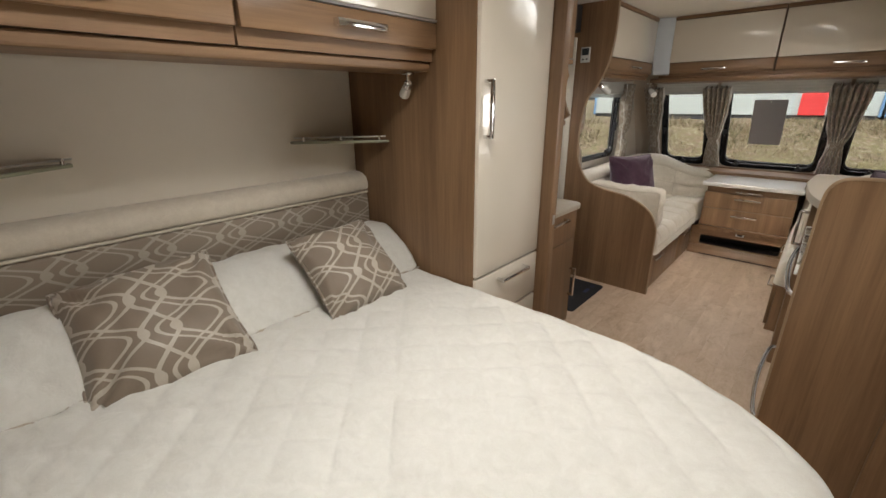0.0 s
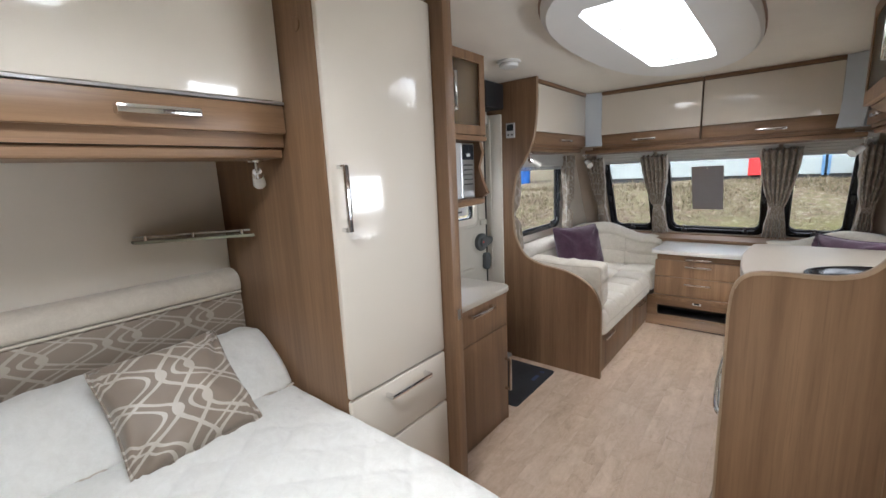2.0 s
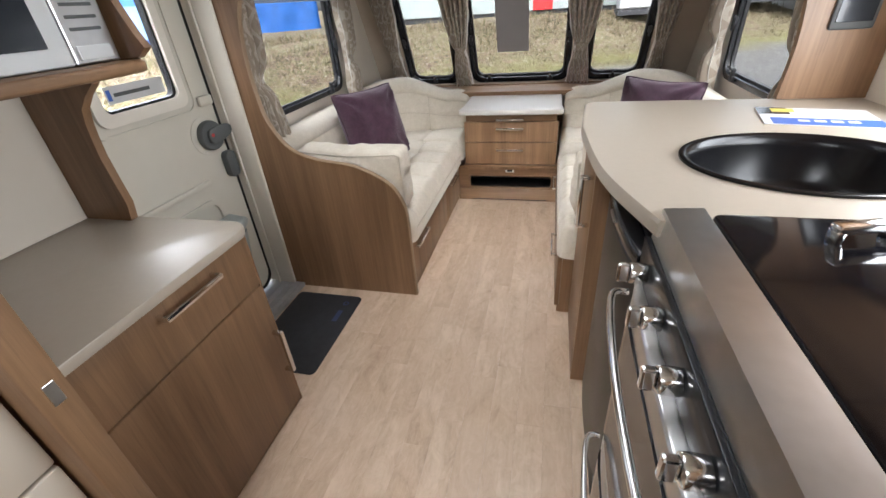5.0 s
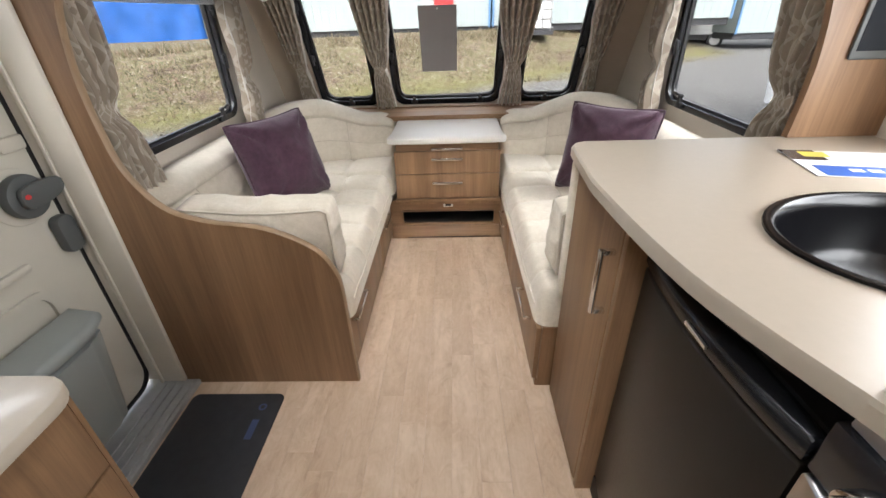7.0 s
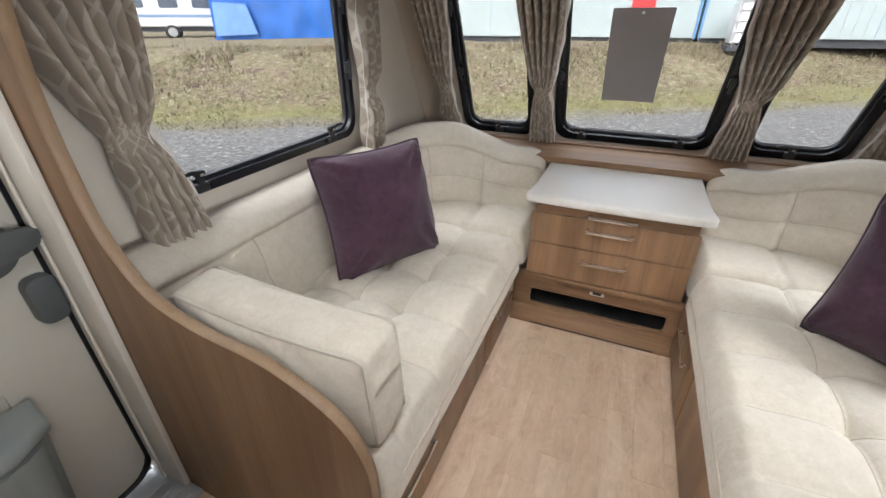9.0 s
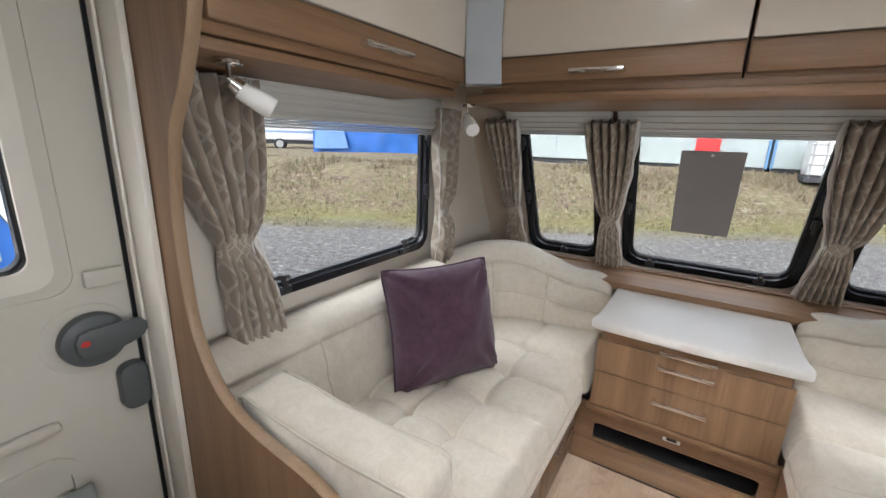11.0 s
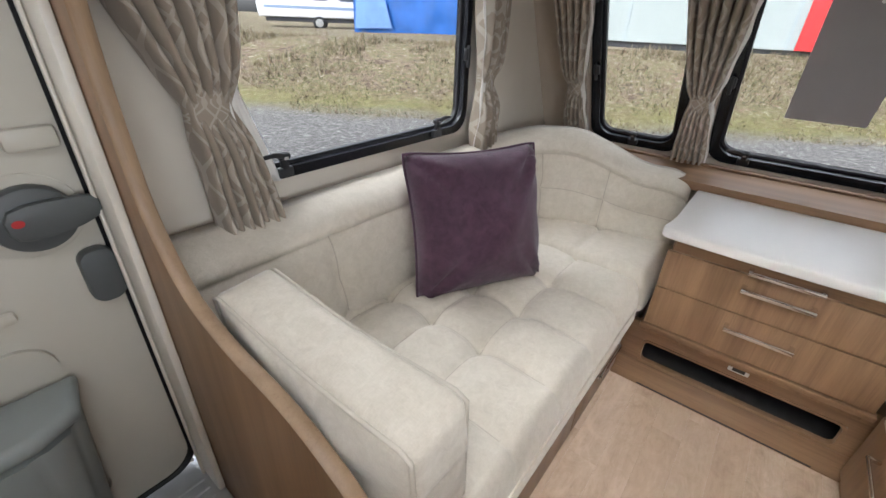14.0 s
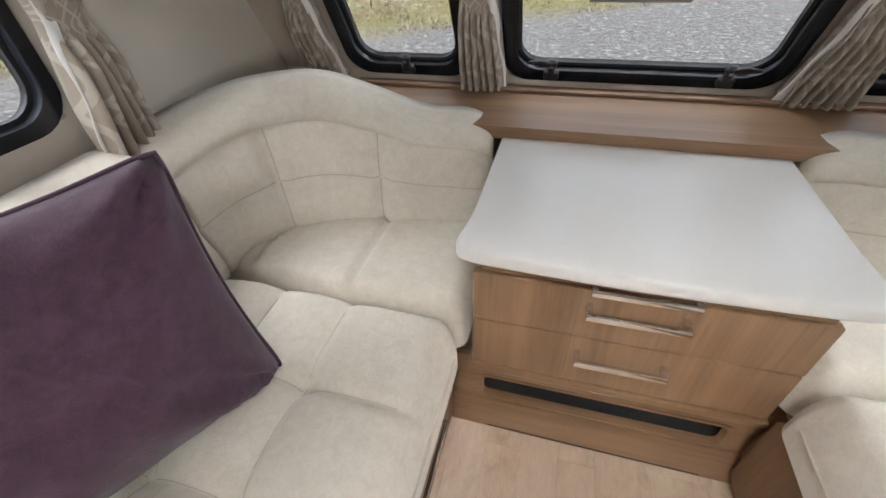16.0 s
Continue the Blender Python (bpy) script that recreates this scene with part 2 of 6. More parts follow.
M_BLUEP = plain("blue_print", (0.05, 0.13, 0.45), 0.4)
M_YELLOWP = plain("yellow_print", (0.75, 0.62, 0.12), 0.4)
M_PAGE = plain("white_paper", (0.78, 0.78, 0.80), 0.6)


def glass(name, tint, rough=0.0):
    m = Mat(name, rough, Transmission_Weight=1.0, IOR=1.03)
    m.set("Base Color", tint)
    return m.m


# grey tint dims the bright outdoors; the panes cast no shadow on the room
M_GLASS = glass("window_acrylic", (0.40, 0.405, 0.41))
M_DOME = glass("clear_acrylic", (0.95, 0.96, 0.97))
M_OPALGL = glass("frosted_glass", (0.80, 0.86, 0.90), 0.5)

# ---------------------------------------------------------------- building helpers
BASE = {}


def thing(name, m, label="", category="", group="", kind=""):
    """An Empty at the thing's base."""
    ob = new(name)
    ob.empty_display_size = 0.05
    ob.matrix_world = m
    BASE[ob] = m
    return tagged(ob, label, category, group, kind)


def part(name, bm, mat, parent=None, label="", local=False, smooth=False):
    """Links a bmesh as one mesh under a thing or a part; its points are in the world unless local."""
    if parent is not None and not local:
        bm.transform(BASE[parent].inverted())
    me = bpy.data.meshes.new(name)
    bmesh.ops.recalc_face_normals(bm, faces=bm.faces[:])
    bm.to_mesh(me)
    bm.free()
    for one in mat if isinstance(mat, (list, tuple)) else [mat]:
        me.materials.append(one)
    if smooth:
        for p in me.polygons:
            p.use_smooth = True
    ob = new(name, me)
    if parent is not None:
        ob.parent = parent
        BASE[ob] = BASE[parent]
    else:
        BASE[ob] = Matrix()
    return tagged(ob, label) if label else ob


def setting(name, bm, mat, label, category="wall", smooth=False):
    return tagged(part(name, bm, mat, smooth=smooth), label, category, "", "structure")


def auto(ob, angle=40):
    """Smooth faces, with sharp edges kept sharp."""
    me = ob.data
    b = bmesh.new()
    b.from_mesh(me)
    for f in b.faces:
        f.smooth = True
    for e in b.edges:
        if len(e.link_faces) == 2 and e.calc_face_angle(0) > radians(angle):
            e.smooth = False
    b.to_mesh(me)
    b.free()
    return ob


def box(x0, x1, y0, y1, z0, z1, r=0.0, bm=None, seg=2, m=None):
    """A box with its edges rounded by r."""
    b = bmesh.new()
    bmesh.ops.create_cube(b, size=1)
    b.transform(Matrix.Translation(((x0 + x1) / 2, (y0 + y1) / 2, (z0 + z1) / 2)) @ Matrix.Diagonal((abs(x1 - x0), abs(y1 - y0), abs(z1 - z0), 1)))
    if r:
        bmesh.ops.bevel(b, geom=b.edges[:], offset=r, segments=seg, affect="EDGES", profile=0.5)
    if m is not None:
        b.transform(m)
    return merge(bm, b) if bm is not None else b


def merge(bm, b):
    me = bpy.data.meshes.new("tmp")
    b.to_mesh(me)
    b.free()
    bm.from_mesh(me)
    bpy.data.meshes.remove(me)
    return bm


def slab(points, axis, a0, a1, r=0.0, bm=None, seg=2):
    """A flat outline pulled along an axis from a0 to a1. axis y: points are (x, z); z: (x, y); x: (y, z)."""
    b = bmesh.new()

    def put(p, a):
        return {"y": (p[0], a, p[1]), "z": (p[0], p[1], a), "x": (a, p[0], p[1])}[axis]
    lo = [b.verts.new(put(p, a0)) for p in points]
    hi = [b.verts.new(put(p, a1)) for p in points]
    n = len(points)
    caps = [b.faces.new(lo), b.faces.new(hi[::-1])]
    for i in range(n):
        b.faces.new((lo[i], lo[(i + 1) % n], hi[(i + 1) % n], hi[i]))
    bmesh.ops.recalc_face_normals(b, faces=b.faces[:])
    if r:
        edges = list({e for f in caps for e in f.edges})
        bmesh.ops.bevel(b, geom=edges, offset=r, segments=seg, affect="EDGES", profile=0.5)
    return merge(bm, b) if bm is not None else b


def curve(knots, steps=8, closed=False):
    """A smooth line through a few knots (Catmull-Rom)."""
    k = [Vector(p) for p in knots]
    n = len(k)
    out = []
    for i in range(n if closed else n - 1):
        if closed:
            p = [k[(i + j) % n] for j in (-1, 0, 1, 2)]
        else:
            p = [k[max(0, i - 1)], k[i], k[i + 1], k[min(n - 1, i + 2)]]
        for s in range(steps):
            t = s / steps
            out.append(0.5 * (2 * p[1] + (p[2] - p[0]) * t + (2 * p[0] - 5 * p[1] + 4 * p[2] - p[3]) * t * t + (3 * p[1] - 3 * p[2] + p[3] - p[0]) * t ** 3))
    if not closed:
        out.append(k[-1])
    return out


def rounded(x0, x1, y0, y1, r, seg=6):
    pts = []
    for cx, cy, a in ((x1 - r, y1 - r, 0), (x0 + r, y1 - r, 90), (x0 + r, y0 + r, 180), (x1 - r, y0 + r, 270)):
        for i in range(seg + 1):
            t = radians(a + 90 * i / seg)
            pts.append((cx + r * math.cos(t), cy + r * math.sin(t)))
    return pts


def ring(outer, inner, axis, a0, a1, bm=None, r=0.0):
    """A frame between two outlines with the same number of points."""
    b = bmesh.new()

    def put(p, a):
        return {"y": (p[0], a, p[1]), "z": (p[0], p[1], a), "x": (a, p[0], p[1])}[axis]
    v = [[b.verts.new(put(p, a)) for p in o] for o in (outer, inner) for a in (a0, a1)]
    n = len(outer)
    for i in range(n):
        j = (i + 1) % n
        for p, q in ((0, 1), (1, 3), (3, 2), (2, 0)):
            b.faces.new((v[p][i], v[p][j], v[q][j], v[q][i]))
    bmesh.ops.recalc_face_normals(b, faces=b.faces[:])
    return merge(bm, b) if bm is not None else b


def tube(points, r, sides=8, bm=None, closed=False):
    b = bmesh.new()
    pts = [Vector(p) for p in points]
    n = len(pts)
    rings = []
    side = None
    for i, p in enumerate(pts):
        if closed:
            d = pts[(i + 1) % n] - pts[i - 1]
        else:
            d = pts[min(i + 1, n - 1)] - pts[max(i - 1, 0)]
        d.normalize()
        if side is None:
            side = d.orthogonal().normalized()
        side = (side - d * side.dot(d)).normalized()
        other = d.cross(side)
        rr = r[i] if isinstance(r, (list, tuple)) else r
        rings.append([b.verts.new(p + (side * math.cos(2 * math.pi * k / sides) + other * math.sin(2 * math.pi * k / sides)) * rr) for k in range(sides)])
    for i in range(n if closed else n - 1):
        a, c = rings[i], rings[(i + 1) % n]
        for k in range(sides):
            b.faces.new((a[k], a[(k + 1) % sides], c[(k + 1) % sides], c[k]))
    if not closed:
        b.faces.new(rings[0][::-1])
        b.faces.new(rings[-1])
    return merge(bm, b) if bm is not None else b


def disc(cx, cy, z0, z1, rx, ry=None, n=32, axis="z", r=0.0, bm=None):
    ry = ry or rx
    return slab([(cx + rx * math.cos(2 * math.pi * i / n), cy + ry * math.sin(2 * math.pi * i / n)) for i in range(n)], axis, z0, z1, r, bm)


def pad(lx, ly, h, r, fn=None, nx=40, ny=40, both=False, power=2.4):
    """A stuffed pad centred on the origin, lx by ly, standing on z=0, rounded by r at the rim; fn(x, y) moves its top."""
    b = bmesh.new()

    def side(s):
        rows = []
        for j in range(ny + 1):
            row = []
            for i in range(nx + 1):
                u, v = (1 - math.cos(math.pi * i / nx)) / 2, (1 - math.cos(math.pi * j / ny)) / 2
                u, v = (u + i / nx) / 2, (v + j / ny) / 2
                x, y = (u - 0.5) * lx, (v - 0.5) * ly
                dx, dy = max(0.0, abs(x) - (lx / 2 - r)) / r, max(0.0, abs(y) - (ly / 2 - r)) / r
                e = max(0.0, 1 - min(1.0, (dx ** power + dy ** power)))
                e = e ** (1 / power)
                z = (h if not both else h / 2) * e
                if fn:
                    z += fn(x, y) * e
                # pull the corners in
                k = 1.0
                if dx > 0 and dy > 0:
                    q = (dx ** power + dy ** power) ** (1 / power)
                    if q > 1:
                        k = 1 / q
                x2 = math.copysign(lx / 2 - r + dx * r * k, x) if dx > 0 else x
                y2 = math.copysign(ly / 2 - r + dy * r * k, y) if dy > 0 else y
                row.append(b.verts.new((x2, y2, s * z)))
            rows.append(row)
        for j in range(ny):
            for i in range(nx):
                q = (rows[j][i], rows[j][i + 1], rows[j + 1][i + 1], rows[j + 1][i])
                b.faces.new(q if s > 0 else q[::-1])
    side(1)
    if both:
        side(-1)
    bmesh.ops.remove_doubles(b, verts=b.verts[:], dist=0.0004)
    return b


def panel(name, m, ulen, vlen, thick, holes, mat, label, category="wall"):
    """A wall in its own plane (u, v), thickness along -w, with holes (u0, u1, v0, v1) cut through it."""
    us = sorted({0.0, ulen, *[h[0] for h in holes], *[h[1] for h in holes]})
    vs = sorted({0.0, vlen, *[h[2] for h in holes], *[h[3] for h in holes]})
    b = bmesh.new()
    grid = {}

    def vert(i, j, k):
        if (i, j, k) not in grid:
            grid[i, j, k] = b.verts.new((us[i], vs[j], -thick * k))
        return grid[i, j, k]

    def solid(i, j):
        if not (0 <= i < len(us) - 1 and 0 <= j < len(vs) - 1):
            return False
        cu, cv = (us[i] + us[i + 1]) / 2, (vs[j] + vs[j + 1]) / 2
        return not any(h[0] < cu < h[1] and h[2] < cv < h[3] for h in holes)
    for i in range(len(us) - 1):
        for j in range(len(vs) - 1):
            if not solid(i, j):
                continue
            for k in (0, 1):
                b.faces.new([vert(i, j, k), vert(i + 1, j, k), vert(i + 1, j + 1, k), vert(i, j + 1, k)])
            for di, dj, p, q in ((-1, 0, (i, j), (i, j + 1)), (1, 0, (i + 1, j), (i + 1, j + 1)), (0, -1, (i, j), (i + 1, j)), (0, 1, (i, j + 1), (i + 1, j + 1))):
                if not solid(i + di, j + dj):
                    b.faces.new([vert(*p, 0), vert(*q, 0), vert(*q, 1), vert(*p, 1)])
    b.transform(m)
    return setting(name, b, mat, label, category)


def axes(origin, u, v):
    u, v = Vector(u).normalized(), Vector(v).normalized()
    w = u.cross(v)
    m = Matrix((u, v, w)).transposed().to_4x4()
    m.translation = origin
    return m


def bow_handle(parent, centre, along, out, length, r=0.005, lift=0.028, mat=None):
    """A flat bow handle: a bar with two feet."""
    a, o, c = Vector(along).normalized(), Vector(out).normalized(), Vector(centre)
    s = a.cross(o)
    m = Matrix((a, s, o)).transposed().to_4x4()
    m.translation = c
    b = box(-length / 2, length / 2, -r * 1.3, r * 1.3, lift - r, lift + r, r * 0.6)
    for e in (-1, 1):
        box(e * (length / 2 - 0.006) - 0.006, e * (length / 2 - 0.006) + 0.006, -r * 1.3, r * 1.3, 0.0, lift, r * 0.4, b)
    b.transform(m)
    return auto(part("handle", b, mat or M_CHROME, parent, "chrome bow handle"))

# ---------------------------------------------------------------- structure
PANEL_Y = 4.295              # tall curved panel between door and seats
SLOPE = Vector((0, -0.51, 1.0)).normalized()
FOOT = Vector((0, 6.275, 0.69))


def front_y(z):
    return FOOT.y - (z - FOOT.z) * 0.51


DOOR_Y0, DOOR_Y1, DOOR_Z = 3.655, 4.305, 1.665
WIN_Y0, WIN_Y1, WIN_Z0, WIN_Z1 = 4.59, 5.50, 0.81, 1.45
RWIN_Y0, RWIN_Y1 = 4.60, 5.51
panel("wall_left", axes((0, YR, -0.05), (0, 1, 0), (0, 0, 1)), 6.6 - YR, CEIL + 0.05, 0.035,
      [(DOOR_Y0 - YR, DOOR_Y1 - YR, 0.05, DOOR_Z + 0.05), (WIN_Y0 - YR, WIN_Y1 - YR, WIN_Z0 + 0.05, WIN_Z1 + 0.05)],
      M_WALL, "cream board side wall with door and window openings")
panel("wall_right", axes((W, 6.6, -0.05), (0, -1, 0), (0, 0, 1)), 6.6 - YR, CEIL + 0.05, 0.035,
      [(6.6 - RWIN_Y1, 6.6 - RWIN_Y0, WIN_Z0 + 0.05, WIN_Z1 + 0.05), (6.6 - KWIN[1], 6.6 - KWIN[0], KWIN[2] + 0.05, KWIN[3] + 0.05)], M_WALL, "cream board side wall with a window opening")
panel("wall_rear", axes((W, YR, -0.05), (-1, 0, 0), (0, 0, 1)), W, CEIL + 0.05, 0.035, [], M_WALL, "plain cream rear wall board")
FWIN = [(0.28, 0.675), (0.80, 1.53), (1.655, 2.05)]
FV0, FV1 = 0.012, 0.88
panel("wall_front", axes(FOOT, (1, 0, 0), SLOPE), W, 1.42, 0.035, [(a, b, FV0, FV1) for a, b in FWIN], M_BEIGE, "beige lined raked front wall with three window openings")
setting("wall_front_foot", box(0, W, FOOT.y, FOOT.y + 0.035, -0.05, 0.69), M_BEIGE, "lower front wall behind the seats")
setting("floor_base", box(-0.035, W + 0.035, YR - 0.035, 6.42, -0.09, -0.006), M_JOINT, "dark joint layer under the floor planks", "floor")

cb = bmesh.new()
for x0, x1, y0, y1 in ((-0.035, W + 0.035, YR - 0.035, BED_SKY[2]), (-0.035, W + 0.035, BED_SKY[3], SKY_Y0), (-0.035, BED_SKY[0], BED_SKY[2], BED_SKY[3]), (BED_SKY[1], W + 0.035, BED_SKY[2], BED_SKY[3]), (-0.035, W + 0.035, SKY_Y1, 6.7), (-0.035, SKY_X0, SKY_Y0, SKY_Y1), (SKY_X1, W + 0.035, SKY_Y0, SKY_Y1)):
    box(x0, x1, y0, y1, CEIL, CEIL + 0.04, 0, cb)
setting("ceiling", cb, M_CEIL, "off-white ceiling boards", "ceiling")
setting("ceiling_strip", box(0, W, 2.955, 2.968, CEIL - 0.006, CEIL - 0.001, 0.002), M_WOODX, "thin brown ceiling joint strip", "trim")


def rooflight():
    cx, cy = (SKY_X0 + SKY_X1) / 2 - 0.0, (SKY_Y0 + SKY_Y1) / 2 + 0.05
    t = thing("rooflight", pose(cx, cy, CEIL), "oval white ceiling rooflight with clear dome and rain drops", "skylight", kind="structure")
    n = 64
    oval = []
    hole = []
    for i in range(n):
        a = 2 * math.pi * i / n
        ca, sa = math.cos(a), math.sin(a)
        oval.append((cx + 0.36 * math.copysign(abs(ca) ** 0.85, ca), cy + 0.88 * math.copysign(abs(sa) ** 0.85, sa)))
        k = 1 / max(abs(ca) / ((SKY_X1 - SKY_X0) / 2), abs(sa) / ((SKY_Y1 - SKY_Y0) / 2))
        k *= 0.985
        hole.append(((SKY_X0 + SKY_X1) / 2 + ca * k, (SKY_Y0 + SKY_Y1) / 2 + sa * k))
    mid = [(h[0] + (o[0] - h[0]) * 0.93, h[1] + (o[1] - h[1]) * 0.93) for h, o in zip(hole, oval)]
    b = bmesh.new()
    rings = [[b.verts.new((x, y, z)) for x, y in pts] for pts, z in ((oval, CEIL), (oval, CEIL - 0.03), (mid, CEIL - 0.045), (hole, CEIL - 0.035), (hole, CEIL + 0.10))]
    for p, q in zip(rings, rings[1:]):
        for i in range(n):
            b.faces.new((p[i], p[(i + 1) % n], q[(i + 1) % n], q[i]))
    auto(part("surround", b, M_WHITE, t), 30)
    part("dark_edge", ring([(cx + (x - cx) * 1.02, cy + (y - cy) * 1.008) for x, y in oval], oval, "z", CEIL - 0.012, CEIL - 0.001), M_WOODX, t)
    g = part("dome", box(SKY_X0 - 0.02, SKY_X1 + 0.02, SKY_Y0 - 0.02, SKY_Y1 + 0.02, CEIL + 0.102, CEIL + 0.112, 0.003), M_DOME, t)
    g.visible_shadow = False
    part("catch", box(SKY_X0 + 0.004, SKY_X0 + 0.02, SKY_Y0 + 0.55, SKY_Y0 + 0.60, CEIL + 0.03, CEIL + 0.08, 0.006), M_WHITE, t)
    part("blind_rail", box(SKY_X0 + 0.002, SKY_X1 - 0.002, SKY_Y1 - 0.022, SKY_Y1 - 0.002, CEIL - 0.01, CEIL + 0.02, 0.006), M_WHITE, t)


rooflight()
t = thing("rooflight", pose(1.19, 1.82, CEIL), "small white framed rooflight above the bed", "skylight", kind="structure")
part("frame", ring(rounded(BED_SKY[0] - 0.05, BED_SKY[1] + 0.05, BED_SKY[2] - 0.05, BED_SKY[3] + 0.05, 0.05), rounded(BED_SKY[0] + 0.003, BED_SKY[1] - 0.003, BED_SKY[2] + 0.003, BED_SKY[3] - 0.003, 0.03), "z", CEIL - 0.02, CEIL + 0.06), M_WHITE, t)


def window(name, m, u0, u1, v0, v1, label, catches, stays, blind=True, f=0.028):
    """A caravan window in a wall plane: black rounded frame, acrylic pane tinted to dim the view, catches, side stays
    and a blind cassette.
    """
    base = m @ Matrix.Translation(((u0 + u1) / 2, v0, 0))
    t = thing(name, base, label, "window", kind="structure")
    def add(nm, b, mat, lab="", sm=False):
        b.transform(m)
        return part(nm, b, mat, t, lab, smooth=sm)
    b = ring(rounded(u0 - 0.012, u1 + 0.012, v0 - 0.012, v1 + 0.012, 0.08), rounded(u0 + f, u1 - f, v0 + f, v1 - f, 0.07), "z", -0.03, 0.012)
    auto(add("window_frame", b, M_BLACK, "glossy black rubber frame"))
    b = ring(rounded(u0 + f, u1 - f, v0 + f, v1 - f, 0.07), rounded(u0 + f + 0.010, u1 - f - 0.010, v0 + f + 0.010, v1 - f - 0.010, 0.06), "z", -0.03, -0.012)
    auto(add("seal", b, M_BLACKM))
    g = add("pane", slab(rounded(u0 + f, u1 - f, v0 + f, v1 - f, 0.07), "z", -0.026, -0.02), M_GLASS)
    g.visible_shadow = False
    for c in catches:
        cu = u0 + (u1 - u0) * c
        cv = v0 + f
        k = box(cu - 0.022, cu + 0.022, cv - 0.022, cv + 0.006, 0.010, 0.030, 0.005)
        box(cu - 0.011, cu + 0.011, cv - 0.006, cv + 0.046, 0.012, 0.030, 0.005, k)
        box(cu - 0.016, cu + 0.016, cv + 0.026, cv + 0.044, 0.010, 0.034, 0.006, k)
        s = 1 if c > 0.5 else -1
        k2 = slab([(0.0, 0.044), (s * 0.03, 0.052), (s * 0.066, 0.047), (s * 0.070, 0.039), (s * 0.03, 0.038), (0.0, 0.030)], "z", 0.026, 0.036, 0.003)
        k2.transform(Matrix.Translation((cu, cv, 0)))
        h = auto(add("catch", k, M_BLACKM, "black turning catch"))
        k2.transform(m)
        auto(part("lever", k2, M_BLACKM, h))
        q2 = box(cu - 0.006, cu + 0.006, cv + 0.028, cv + 0.036, 0.0345, 0.037, 0.001)
        q2.transform(m)
        part("screw", q2, M_STEEL, h)
    for s in stays:
        for vv in (0.42, 0.80):
            cu = u0 + 0.012 if s == 0 else u1 - 0.012
            cv = v0 + (v1 - v0) * vv
            k = box(cu - 0.014, cu + 0.014, cv - 0.022, cv + 0.022, 0.008, 0.024, 0.005)
            box(cu - 0.006, cu + 0.006, cv - 0.045, cv + 0.03, 0.016, 0.030, 0.004, k)
            auto(add("stay", k, M_BLACKM, "black side stay"))
    if blind:
        k = box(u0 - 0.05, u1 + 0.05, v1 - 0.10, v1 + 0.03, 0.014, 0.05, 0.008)
        add("blind_cassette", k, M_BLIND, "pale grey blind cassette")
        for i in range(4):
            add("rib", box(u0 - 0.045, u1 + 0.045, v1 - 0.092 + i * 0.026, v1 - 0.080 + i * 0.026, 0.0505, 0.056, 0.002), M_BLIND)
        for i in range(3):
            add("blind_fold", box(u0 - 0.01, u1 + 0.01, v1 - 0.125 + i * 0.008, v1 - 0.119 + i * 0.008, 0.018, 0.04, 0.002), M_SILVER)
    return t


ML = axes((0, 0, 0), (0, 1, 0), (0, 0, 1))
MR = axes((W, 0, 0), (0, -1, 0), (0, 0, 1))
MF = axes(FOOT, (1, 0, 0), SLOPE)
window("window_1", ML, WIN_Y0, WIN_Y1, WIN_Z0, WIN_Z1, "side window with glossy black rounded frame above the sofa", (0.105, 0.80), (1,), f=0.016)
window("window_2", MR, -RWIN_Y1, -RWIN_Y0, WIN_Z0, WIN_Z1, "side window with glossy black rounded frame beside the kitchen", (0.2, 0.85), (0,), f=0.016)
for i, (a, b) in enumerate(FWIN):
    window("window_%d" % (i + 3), MF, a, b, FV0, FV1, ("narrow" if i != 1 else "wide middle") + " front window with glossy black rounded frame", (0.18, 0.82) if i == 1 else (0.5,), (0, 1) if i == 1 else ((0,) if i == 0 else (1,)))

# the ledge under the front windows
lb = slab(curve([(5.93, 0.672), (6.0, 0.675), (6.24, 0.675)], 3) + [Vector((6.265, 0.65)), Vector((5.93, 0.64))], "x", 0.3, W - 0.3, 0.004)
setting("window_ledge", lb, M_WOODX, "wooden ledge below the front windows", "ledge")
setting("ledge_rail", box(0.35, W - 0.35, 6.17, 6.19, 0.675, 0.686, 0.004), M_WOODX, "low rail along the window ledge", "trim")


def face_panel(name, x, y0, y1, z0, z1, mat, parent, label="", out=1, t=0.018, r=0.003):
    """A door or drawer front lying on the plane x."""
    b = box(min(x, x + out * t), max(x, x + out * t), y0, y1, z0, z1, r)
    return auto(part(name, b, mat, parent, label))


# ---------------------------------------------------------------- bedroom
BED_Y0, BED_Y1 = 1.205, 2.476
ALC_X = 0.505


